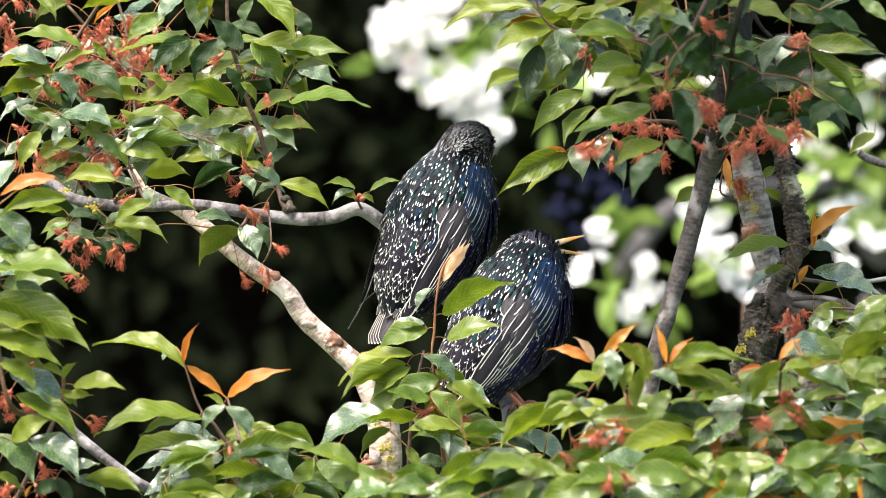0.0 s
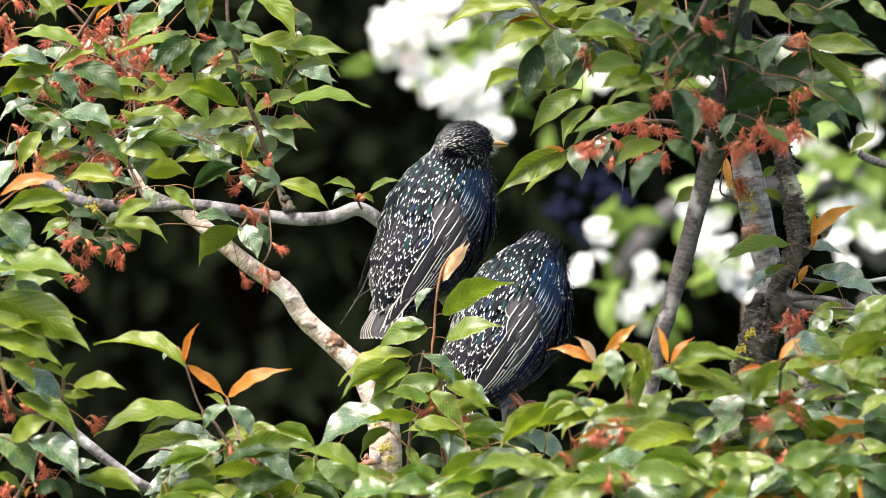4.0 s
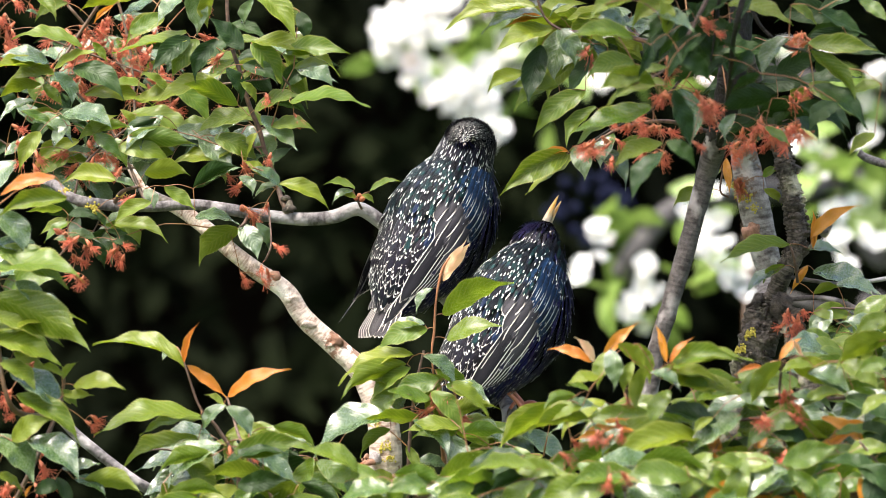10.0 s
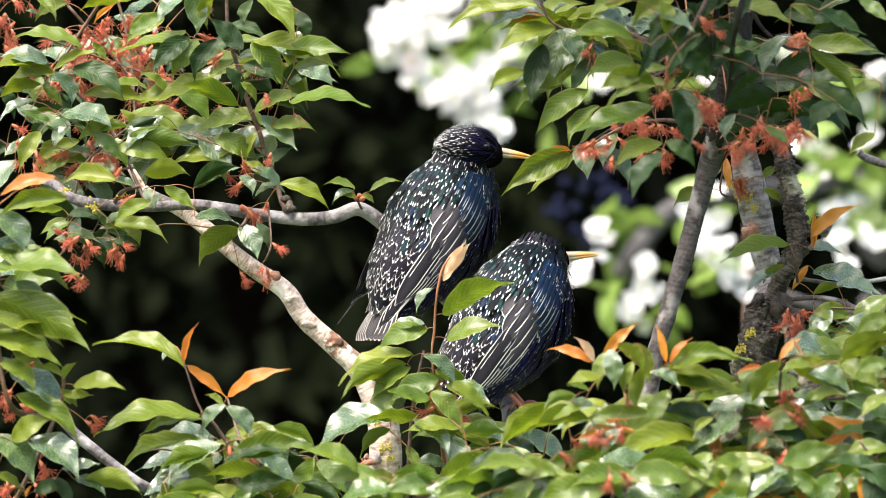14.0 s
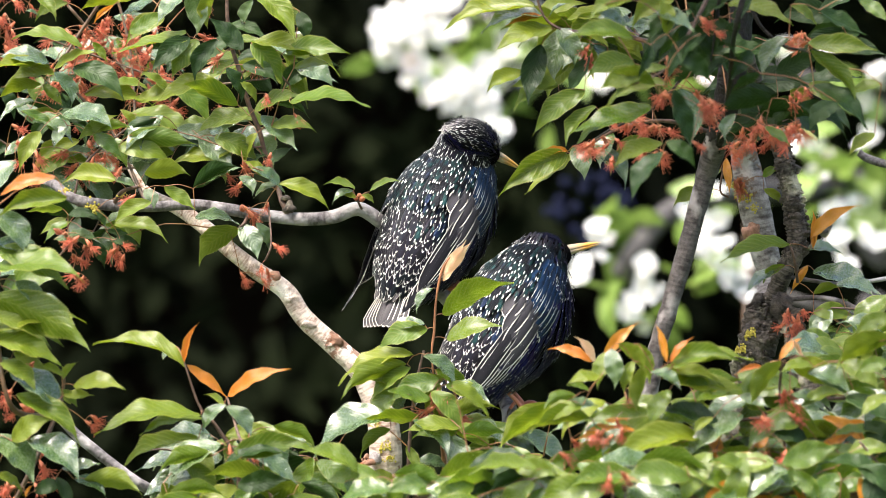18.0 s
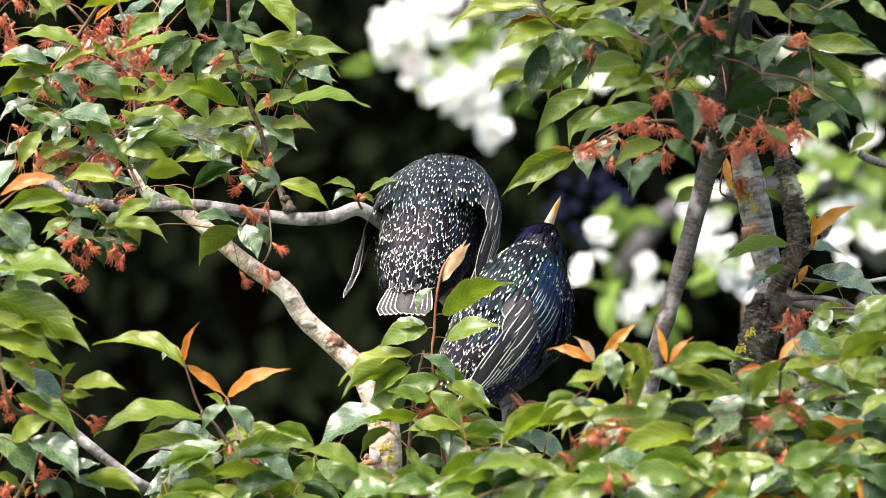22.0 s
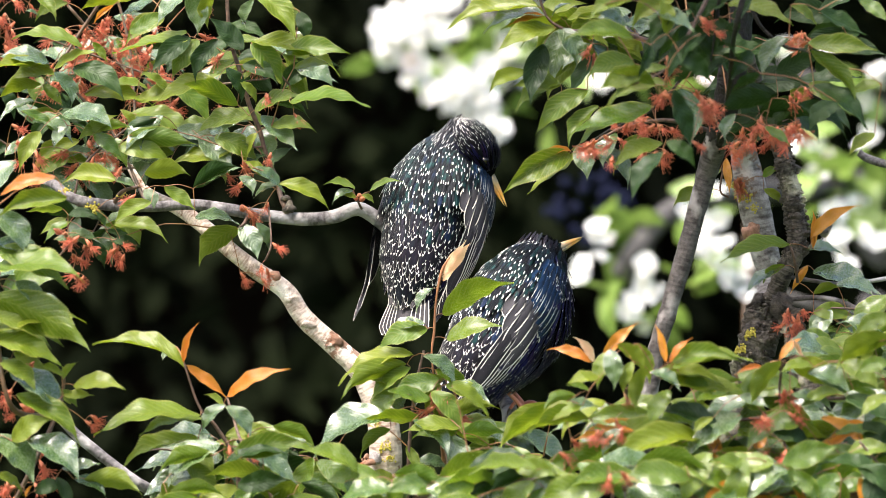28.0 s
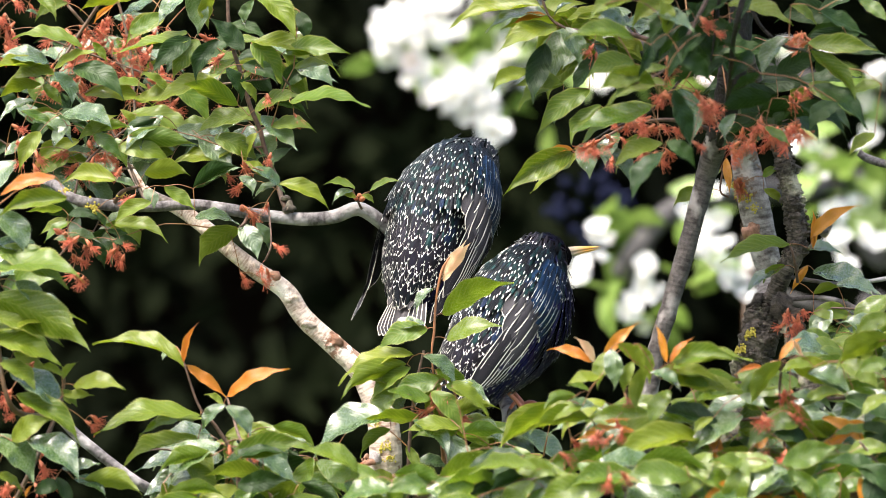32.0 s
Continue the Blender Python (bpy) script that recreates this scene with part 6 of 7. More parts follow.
def bird_meshes():
    b = BIRD_MESH
    b["torso"] = torso_mesh()

    def back_kind(x, phi, rng):
        return 1 if x < -0.012 + rng.uniform(-0.012, 0.012) else 0

    b["mantle"] = plumage_mesh("back_plumage", 51, -92, 92, 0.060, -0.056, 0.0036, lambda x: 0.0125 + 0.02 * max(0, -x), lambda x: 0.0030 + 0.018 * max(0, -x), (F_MANTLE, F_RUMP), back_kind, 0.13, gap=0.0027)
    b["belly"] = plumage_mesh("belly_plumage", 52, 78, 282, 0.058, -0.058, 0.0042, lambda x: 0.016, lambda x: 0.0036, (F_FLANK,), lambda x, p, r: 0, 0.20, gap=0.0036)
    b["head"], b["crown"] = head_mesh(), crown_mesh()
    b["neck"], b["hackles"] = neck_mesh()
    b["upper"] = bill_mesh("upper_bill", 0.0037, 0.0034, 0.0250, -1)
    b["lower"] = bill_mesh("lower_bill", 0.0030, 0.0031, 0.0238, 1)


def build_wing(name, side, root, label, flare=0.0):
    """The folded wing: flight feathers, tertials, coverts and the shoulder's scapulars."""
    wing = new(name)
    wing.parent = root

    def lay(kind, x0, phi0, x1, phi1, width, lift, material, blunt=0.6, n=9, twist=1.0):
        pts = []
        for i in range(n):
            v = i / (n - 1)
            x, phi = x0 + (x1 - x0) * v, phi0 + (phi1 - phi0) * v
            phi *= 0.86
            p = on_body(x, phi * side, (0.0014 + lift * 0.34 if side < 0 else 0.0002 + lift * 0.16) * (1 - 0.3 * v) + max(0.0, flare * (-x - 0.055)), WING_X, WING_R)
            a = radians(phi * side * (1 - (1 - twist) * v))
            pts.append((p, Vector((0.0, math.sin(a), math.cos(a)))))
        long_feather(kind, pts, width, material, wing, "", blunt)

    for i in range(7):
        lay("primary_feather", -0.004, 112 - 3 * i, -0.083 + 0.0055 * i, 66 + 3 * i, 0.0080, 0.0003 + 0.0004 * i, F_FLIGHT, 0.75, twist=0.4 if side > 0 else 1.0)
    for i in range(6):
        lay("secondary_feather", 0.008, 112 - 5 * i, -0.050 - 0.003 * i, 104 - 6 * i, 0.0100, 0.0028 + 0.0004 * i, F_FLIGHT, 0.7)
    for i in range(4):
        lay("tertial_feather", 0.012, 106 - 12 * i, -0.042 + 0.011 * i, 98 - 12 * i, 0.0122, 0.0050 + 0.0009 * i, F_TERTIAL, 0.6)
    for i in range(8):
        lay("greater_covert", 0.030, 132 - 8.5 * i, -0.008 + 0.0012 * i, 130 - 8.5 * i, 0.0100, 0.0068 + 0.0003 * i, F_COVERT, 0.72)
    for i in range(6):
        lay("median_covert", 0.042, 132 - 10 * i, 0.014 + 0.001 * i, 130 - 10 * i, 0.0085, 0.0088 + 0.0002 * i, F_COVERT, 0.7, 7)
    lo, hi = (16, 68) if side > 0 else (-68, -16)
    stuff_part("scapular_plumage", plumage_mesh("scapular_plumage", 71 + side, lo, hi, 0.049, 0.018, 0.0038, lambda x: 0.0125, lambda x: 0.0030, (F_MANTLE,), lambda x, p, r: 0, 0.10, WING_X, WING_R, 0.0040 if side < 0 else 0.0018), None, wing)
    lo, hi = (8, 44) if side > 0 else (-44, -8)
    stuff_part("scapular_plumage", plumage_mesh("scapular_plumage", 81 + side, lo, hi, 0.030, 0.000, 0.0040, lambda x: 0.0135, lambda x: 0.0032, (F_MANTLE,), lambda x, p, r: 0, 0.08, WING_X, WING_R, 0.0040 if side < 0 else 0.0018), None, wing)
    lo, hi = (58, 122) if side > 0 else (-122, -58)
    stuff_part("lesser_coverts", plumage_mesh("lesser_coverts", 91 + side, lo, hi, 0.057, 0.036, 0.0036, lambda x: 0.0115, lambda x: 0.0032, (F_MANTLE,), lambda x, p, r: 0, 0.10, WING_X, WING_R, 0.0040 if side < 0 else 0.0014), None, wing)
    return tagged(wing, label)


def build_tail(root):
    tail = new("tail")
    tail.parent = root
    for i in (-4, 4, -3, 3, -2, 2, -1, 1, 0):
        a = radians(3.5 * i)
        pts = []
        for k in range(9):
            v = k / 8
            pts.append((Vector((-v * 0.041 * math.cos(a), v * 0.041 * math.sin(a) + 0.0011 * i, 0.0030 - 0.0006 * abs(i) - 0.003 * v * v)), Vector((0, 0.03 * i, 1)).normalized()))
        long_feather("tail_feather", pts, 0.0118, F_TAIL, tail, "", 0.80)
    s = Soup()
    rng = random.Random(91)
    for k in range(26):
        y = rng.uniform(-0.010, 0.010)
        feather(s, Vector((0.012 - 0.02 * rng.random(), y, 0.0052)), Vector((-1, y * 6, 0)).normalized(), Vector((0, 0, 1)), 0.018, 0.0062, 0, 0.02, 0.05)
    stuff_part("tail_covert", s.mesh("tail_covert", F_TAIL), None, tail)
    return tagged(tail, "dark grey tail feathers with pale rims")


def build_leg(root, hip, foot, name="leg"):
    """A thigh tuft, a bent shank and a foot that grips the perch."""
    hip, foot = Vector(hip), Vector(foot)
    heel = (hip * 0.55 + foot * 0.45) + Vector((-0.006, -0.004, 0.003))
    s = Soup()
    s.tube(spline([(*hip, 0.0030), (*heel, 0.0019), (*(heel * 0.5 + foot * 0.5), 0.0015), (*foot, 0.0017)], 5), 8, 0.15)
    leg = part(name, s.mesh(name, LEGSKIN), None, root, "pinkish-red scaly leg")
    for ang, ln in ((20, 0.013), (55, 0.014), (-15, 0.012), (200, 0.011)):
        t = Soup()
        d = Vector((math.cos(radians(ang)), math.sin(radians(ang)), 0))
        p1 = foot + d * ln * 0.5 + Vector((0, 0, 0.0015))
        p2 = foot + d * ln * 0.85 + Vector((0, 0, -0.0025))
        p3 = foot + d * ln + Vector((0, 0, -0.0065))
        t.tube(spline([(*foot, 0.0014), (*p1, 0.0013), (*p2, 0.0011)], 4), 6, 0.1)
        part("toe", t.mesh("toe", LEGSKIN), None, leg)
        c = Soup()
        c.tube(spline([(*p2, 0.0009), (*(p2 * 0.5 + p3 * 0.5 + d * 0.0006), 0.0007), (*p3, 0.0002)], 4), 6)
        part("claw", c.mesh("claw", CLAW), None, leg, "dark curved claw")
    return leg


def starling(foot, label):
    b = BIRD_MESH
    root = tagged(new("starling"), label, "bird", "pair of starlings")
    root.location = foot
    torso = part("torso", b["torso"], None, root)
    stuff_part("back_plumage", b["mantle"], None, torso, "green-glossed black feathers with cream points")
    stuff_part("belly_plumage", b["belly"], None, torso, "blue-glossed black feathers with small pale spots")
    neck = part("neck", b["neck"], None, root)
    stuff_part("hackles", b["hackles"], None, neck, "pointed dark hackles with pale tips")
    head = part("head", b["head"], None, root)
    stuff_part("crown_plumage", b["crown"], None, head, "fine black feathers with tiny pale tips")
    part("upper_bill", b["upper"], None, head, "yellow upper bill with grey base", (0.0165, 0, -0.0012))
    lower = part("lower_bill", b["lower"], None, head, "yellow lower bill", (0.0165, 0, -0.0020))
    for y in (-1, 1):
        s = Soup()
        s.ball((0.0098, 0.0113 * y, 0.0020), (0.0027, 0.0020, 0.0027), 12, 8)
        part("eye", s.mesh("eye", EYEBALL), None, head, "dark shining eye")
    wings = [build_wing("wing", -1, root, "folded right wing with pale-rimmed feathers"), build_wing("wing", 1, root, "folded left wing with pale-rimmed feathers", 0.20)]
    tail = build_tail(root)
    return dict(root=root, torso=torso, neck=neck, head=head, lower=lower, wings=wings, tail=tail, foot=Vector(foot))


bird_meshes()
UPPER = starling((0.0014, 5.02, 2.5731), "glossy black starling with cream speckles perched on a stub")
LOWER = starling((0.0409, 4.98, 2.4979), "glossy black speckled starling perched on a lower fork")
build_leg(UPPER["root"], (-0.012, 0.004, 0.024), (0.001, 0.004, 0.001))
build_leg(UPPER["root"], (0.006, 0.012, 0.026), (0.009, 0.006, 0.003))
build_leg(LOWER["root"], (-0.002, -0.016, 0.022), (0.012, -0.014, -0.001))
build_leg(LOWER["root"], (0.000, 0.014, 0.024), (0.010, 0.004, 0.004))


# ---- behind: apple tree in blossom, conifer hedge, grass ----
def blossom_mesh(seed, petal):
    rng = random.Random(seed)
    s = Soup()
    for k in range(5):
        a = k * 2 * math.pi / 5 + rng.uniform(-0.15, 0.15)
        o, side = Vector((math.cos(a), math.sin(a), 0)), Vector((-math.sin(a), math.cos(a), 0))
        cup = rng.uniform(0.2, 0.7)
        rows = []
        for v, w in ((0, 0.15), (0.25, 0.6), (0.55, 1.0), (0.82, 0.85), (1.0, 0.35)):
            c = o * (0.003 + 0.019 * v) + Vector((0, 0, 0.014 * cup * v * v))
            h = side * (0.0095 * w)
            rows.append((c - h + Vector((0, 0, 0.003 * w)), c, c + h + Vector((0, 0, 0.003 * w)), v))
        s.blade(rows, 0)
    for k in range(9):
        a = rng.uniform(0, 6.283)
        p = Vector((math.cos(a) * 0.005, math.sin(a) * 0.005, 0.008))
        s.tube([(0, 0, 0, 0.0004), (*p, 0.0003)], 3, mi=1, cap=False)
        s.ball(p, (0.0009,) * 3, 4, 3, mi=1)
    return s.mesh("blossom", petal, ANTHER)


BLOSSOMS = [blossom_mesh(1, PETAL), blossom_mesh(2, PETAL), blossom_mesh(3, PETAL), blossom_mesh(4, PINKPETAL)]


def apple_leaf_mesh(seed):
    rng = random.Random(seed)
    s = Soup()
    rows = []
    for v, w in ((0, 0.1), (0.2, 0.75), (0.45, 1.0), (0.7, 0.8), (0.9, 0.35), (1.0, 0.03)):
        c = Vector((0.055 * v, 0, -0.012 * v * v))
        h = Vector((0, 0.016 * w, 0))
        rows.append((c - h + Vector((0, 0, 0.004 * w)), c, c + h + Vector((0, 0, 0.004 * w)), v))
    s.blade(rows)
    return s.mesh("apple_leaf", APPLELEAF)


APPLE_LEAVES = [apple_leaf_mesh(1), apple_leaf_mesh(2)]
APPLE_BASE = (1.15, 7.3, 0)
apple = tagged(new("apple_tree"), "apple tree in white blossom behind the cherry", "tree")
apple.location = APPLE_BASE


def apple_spray(path, radius, clusters, seed):
    """A bough with clusters: rows x, y, z, spread, blossoms, leaves."""
    rng = random.Random(seed)
    s = Soup()
    s.tube([(*(Vector(q[:3]) - Vector(APPLE_BASE)), q[3]) for q in spline([(*p, radius) for p in path], 6)], 8, 0.15)
    bough = part("bough", s.mesh("bough", APPLEBARK), None, apple, "grey-brown bough")
    for x, y, z, spread, nb, nl in clusters:
        for k in range(nb + nl):
            d = Vector((max(-1.4, min(1.4, rng.gauss(0, 1))), rng.gauss(0, 0.7), max(-1.4, min(1.4, rng.gauss(0, 1))))) * spread * 0.5
            ob = new("blossom" if k < nb else "apple_leaf", rng.choice(BLOSSOMS[:3] if rng.random() < 0.85 else BLOSSOMS) if k < nb else rng.choice(APPLE_LEAVES))
            ob.parent = bough
            k2 = rng.uniform(0.36, 0.54) if k < nb else rng.uniform(0.6, 0.95)
            tilt = pose(0, 0, 0, rng.uniform(20, 110), rng.uniform(-40, 40), rng.uniform(-50, 50)) if k < nb else pose(0, 0, 0, rng.uniform(-60, 60), rng.uniform(-40, 60), rng.uniform(0, 360))
            ob.matrix_basis = Matrix.Translation(Vector((x, y, z)) + d - Vector(APPLE_BASE)) @ tilt @ Matrix.Diagonal((k2, k2, k2, 1))


def apple_tree():
    s = Soup()
    s.tube([(*q[:3], q[3]) for q in spline([(0, 0, -0.05, 0.13), (0.02, 0.02, 0.9, 0.10), (0.05, 0.0, 1.6, 0.09), (0.03, 0.05, 2.1, 0.06)], 6)], 14, 0.15)
    part("trunk", s.mesh("trunk", APPLEBARK), None, apple, "grey-brown trunk rooted in the grass")
    apple_spray([(1.18, 7.35, 2.05), (0.6058, 7.6, 2.9208), (0.2801, 7.6, 2.872), (0.1157, 7.5, 2.8577), (0.0193, 7.5, 2.8202), (-0.045, 7.5, 2.8684)], 0.010,
                [(-0.0400, 7.4, 2.8146, 0.032, 14, 0), (-0.0180, 7.4, 2.8215, 0.036, 12, 0), (-0.0530, 7.4, 2.795, 0.018, 7, 0), (-0.0381, 7.4, 2.7908, 0.030, 9, 1), (-0.0328, 7.4, 2.7686, 0.014, 6, 0), (-0.0032, 7.4, 2.8252, 0.03, 8, 0), (-0.0048, 7.5, 2.7988, 0.034, 4, 5), (0.0100, 7.4, 2.7512, 0.022, 11, 0), (0.0300, 7.4, 2.7591, 0.020, 9, 0), (0.028, 7.4, 2.738, 0.020, 12, 0), (0.0062, 7.4, 2.740, 0.014, 7, 0)] + [(-0.014, 7.4, 2.7459, 0.010, 4, 0), (0.0420, 7.4, 2.7195, 0.018, 11, 0), (0.0444, 7.4, 2.7073, 0.016, 6, 0), (0.0354, 7.5, 2.7988, 0.04, 5, 5), (0.0595, 7.5, 2.7532, 0.03, 1, 5), (0.0782, 7.5, 2.7291, 0.03, 0, 4), (-0.0682, 7.4, 2.767, 0.016, 0, 3), (0.0541, 7.5, 2.8202, 0.05, 9, 3), (0.0568, 7.5, 2.7827, 0.03, 5, 2)], 3)
    apple_spray([(1.18, 7.35, 2.05), (0.4907, 7.5, 2.6755), (0.3836, 7.5, 2.7398), (0.2871, 7.5, 2.7827), (0.1157, 7.5, 2.8041)], 0.0085,
                [(0.0943, 7.5, 2.772, 0.05, 8, 3), (0.1264, 7.5, 2.7934, 0.05, 7, 4), (0.1639, 7.5, 2.7827, 0.03, 4, 3), (0.2523, 7.5, 2.7586, 0.02, 3, 2), (0.3461, 7.5, 2.772, 0.03, 3, 4), (0.405, 7.5, 2.7612, 0.03, 4, 4)], 5)
    apple_spray([(1.18, 7.35, 2.05), (0.5169, 7.9, 2.6119), (0.3344, 7.6, 2.6548), (0.2252, 7.4, 2.6402), (0.183, 7.3, 2.6057), (0.1648, 7.3, 2.5745)], 0.011,
                [(0.143, 7.2, 2.617, 0.014, 3, 0), (0.1327, 7.2, 2.5964, 0.014, 2, 0), (0.1255, 7.2, 2.5722, 0.010, 2, 0), (0.1754, 7.2, 2.5825, 0.017, 4, 0), (0.1805, 7.2, 2.5697, 0.015, 2, 0), (0.1522, 7.2, 2.5671, 0.019, 0, 5), (0.1674, 7.3, 2.6057, 0.021, 0, 5), (0.1831, 7.2, 2.5465, 0.017, 3, 1), (0.1646, 7.2, 2.5409, 0.010, 2, 0), (0.2013, 7.3, 2.5953, 0.025, 0, 5), (0.1596, 7.3, 2.6266, 0.017, 0, 3), (0.2013, 7.3, 2.5327, 0.017, 1, 3)], 7)
    apple_spray([(1.18, 7.35, 2.05), (0.4907, 7.5, 2.5148), (0.3733, 7.3, 2.5379), (0.2638, 7.3, 2.5797), (0.2482, 7.3, 2.6214)], 0.005,
                [(0.2268, 7.2, 2.6237, 0.017, 3, 0), (0.2422, 7.2, 2.6159, 0.017, 3, 0), (0.2577, 7.2, 2.5979, 0.019, 4, 0), (0.2422, 7.2, 2.5954, 0.019, 2, 1), (0.2705, 7.2, 2.5799, 0.017, 3, 0), (0.2679, 7.2, 2.5619, 0.014, 2, 0), (0.2534, 7.3, 2.6475, 0.025, 1, 4), (0.2378, 7.3, 2.5797, 0.021, 0, 3)], 9)
    apple_spray([(1.18, 7.35, 2.05), (0.4881, 7.3, 2.5588), (0.4046, 7.3, 2.5849), (0.3733, 7.3, 2.6318), (0.3577, 7.3, 2.684)], 0.006,
                [(0.3657, 7.2, 2.6237, 0.024, 4, 0), (0.3641, 7.2, 2.5979, 0.019, 3, 0), (0.3914, 7.2, 2.6057, 0.012, 3, 0), (0.3421, 7.3, 2.6866, 0.030, 4, 2), (0.3916, 7.3, 2.6902, 0.025, 2, 2), (0.3603, 7.3, 2.6631, 0.030, 1, 7), (0.389, 7.3, 2.6527, 0.034, 0, 7), (0.4046, 7.3, 2.6266, 0.025, 1, 5), (0.3733, 7.3, 2.5119, 0.025, 0, 4), (0.3629, 7.3, 2.5223, 0.017, 0, 3)], 11)


apple_tree()


def blue_flowers():
    base = Vector((0.28, 8.0, 0))
    root = tagged(new("blue_flower"), "tall blue-violet flower spike in the shade", "flower")
    root.location = base
    s = Soup()
    s.tube([(0, 0, -0.03, 0.008), (0.02, 0, 1.2, 0.006), (0.03, 0, 2.7, 0.003)], 6)
    part("stalk", s.mesh("stalk", GREENSTALK), None, root)
    rng = random.Random(4)
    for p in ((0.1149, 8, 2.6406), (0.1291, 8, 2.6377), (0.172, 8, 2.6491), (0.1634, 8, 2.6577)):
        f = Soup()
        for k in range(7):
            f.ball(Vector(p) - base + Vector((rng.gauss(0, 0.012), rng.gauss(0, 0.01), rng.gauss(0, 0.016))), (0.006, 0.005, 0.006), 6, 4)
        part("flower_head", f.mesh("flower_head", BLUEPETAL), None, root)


blue_flowers()


def hedge_and_ground():
    g = mesh_from("ground", [(-300, -300, 0), (300, -300, 0), (300, 300, 0), (-300, 300, 0)], [(0, 1, 2, 3)], smooth=False)
    tagged(part("ground", g, GRASS, None), "shaded green grass", "ground", kind="structure")
    rng = random.Random(15)
    hedge = tagged(new("conifer_hedge"), "tall dark green conifer hedge", "hedge")
    hedge.location = (0, 9.4, 0)
    core = Soup()
    n, m = 60, 30
    for i in range(m + 1):
        for k in range(n + 1):
            x, z = -7 + 14 * k / n, -0.05 + 5.8 * i / m
            core.v.append((x, 0.45 + 0.5 * noise.noise(Vector((x * 1.3, z * 0.9, 3))), z))
            core.uv.append((k / n, i / m))
    for i in range(m):
        for k in range(n):
            a = i * (n + 1) + k
            core.f.append((a, a + 1, a + n + 2, a + n + 1))
    nb = len(core.v)
    core.v += [(-7, 1.8, -0.05), (7, 1.8, -0.05), (7, 1.8, 5.75), (-7, 1.8, 5.75)]
    core.uv += [(0, 0)] * 4
    core.f.append((nb, nb + 3, nb + 2, nb + 1))
    core.f.append((m * (n + 1), m * (n + 1) + n, nb + 2, nb + 3))
    part("hedge_core", core.mesh("hedge_core", HEDGECORE), None, hedge, "inner wood, deep shade put into its colour")
    s = Soup()
    for k in range(9000):
        near = k < 6500
        x = rng.uniform(-1.1, 1.1) if near else rng.uniform(-7, 7)
        z = rng.uniform(1.6, 3.7) if near else rng.uniform(0, 5.6)
        y = 0.38 + 0.5 * noise.noise(Vector((x * 1.3, z * 0.9, 3))) - rng.uniform(0, 0.22)
        if not near and abs(x) < 1.4 and 1.3 < z < 4.0:
            continue
        ln, w = rng.uniform(0.05, 0.12), rng.uniform(0.008, 0.02)
        if not near:
            ln, w = ln * 3, w * 4
        d = Vector((rng.uniform(-0.7, 0.7), -rng.uniform(0.2, 0.8), rng.uniform(-1.0, 0.1))).normalized()
        side = d.cross(Vector((rng.uniform(-0.4, 0.4), 1, rng.uniform(-0.5, 0.5)))).normalized() * w
        p = Vector((x, y, z))
        s.blade([(p - side * 0.3, p, p + side * 0.3, 0), (p + d * ln * 0.5 - side, p + d * ln * 0.5, p + d * ln * 0.5 + side, 0.5), (p + d * ln - side * 0.1, p + d * ln, p + d * ln + side * 0.1, 1)])
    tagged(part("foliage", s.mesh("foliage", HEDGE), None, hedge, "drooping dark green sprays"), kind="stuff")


hedge_and_ground()


# ---- what moves ----
def bird_rows(bird, rows):
    """rows: time; body centre x, y, z; heading, rise, lean; head x, y, z; bill heading, rise; gape. Degrees: heading 0 is along +x, 90 is away; a fourteenth number lets the wings hang open."""
    tracks = collections.defaultdict(list)
    home = Matrix.Translation(-bird["foot"])
    for t, bx, by, bz, yaw, rise, lean, hx, hy, hz, az, el, gape, *more in rows:
        hang = more[0] if more else 0.0
        body = home @ Matrix.Translation((bx, by, bz)) @ pose(0, 0, 0, 0, 0, yaw) @ pose(0, 0, 0, 0, -rise, 0) @ pose(0, 0, 0, lean, 0, 0)
        head = home @ Matrix.Translation((hx, hy, hz)) @ pose(0, 0, 0, 0, 0, az) @ pose(0, 0, 0, 0, -el, 0)
        root = body @ Vector((0.040, 0, 0.0))
        skull = head @ Vector((-0.004, 0, -0.002))
        axis = body.to_3x3() @ Vector((1, 0, 0))
        along = (skull - root).normalized()
        middle = skull - along * min(0.010, (skull - root).length)
        along = (skull - root + axis * 0.022).normalized()
        middle -= along * 0.008
        up = body.to_3x3() @ Vector((0, 0, 1))
        up = (up - along * up.dot(along)).normalized()
        turn = Matrix((along, up.cross(along), up)).transposed().to_4x4()
        tracks["torso"].append((t, body))
        tracks["head"].append((t, head))
        tracks["neck"].append((t, Matrix.Translation(middle) @ turn))
        for name, side in (("near_wing", -1), ("far_wing", 1)):
            tracks[name].append((t, body @ pose(0.045, 0.0015 * side * hang, -0.001 * hang, 0, 0, -5.0 * side * hang if side < 0 else -2.0 * hang - 3.0) @ pose(-0.045, 0, 0)))
        tracks["tail"].append((t, body @ pose(-0.046, 0, 0.002, 0, 1, 0)))
        tracks["lower"].append((t, pose(0.0165, 0, -0.0020, 0, gape, 0)))
    walk(bird["torso"], tracks["torso"])
    walk(bird["head"], tracks["head"])
    walk(bird["neck"], tracks["neck"])
    walk(bird["lower"], tracks["lower"])
    walk(bird["tail"], tracks["tail"])
    for w, name in zip(bird["wings"], ("near_wing", "far_wing")):
        walk(w, tracks[name])


def sway(twig_ob, steps):
    """Small shifts of a twig in the wind: rows of time, x, z in millimetres."""
    p = twig_ob.location.copy()
    walk(twig_ob, [(t, pose(p.x + x / 1000, p.y, p.z + z / 1000)) for t, x, z in steps])


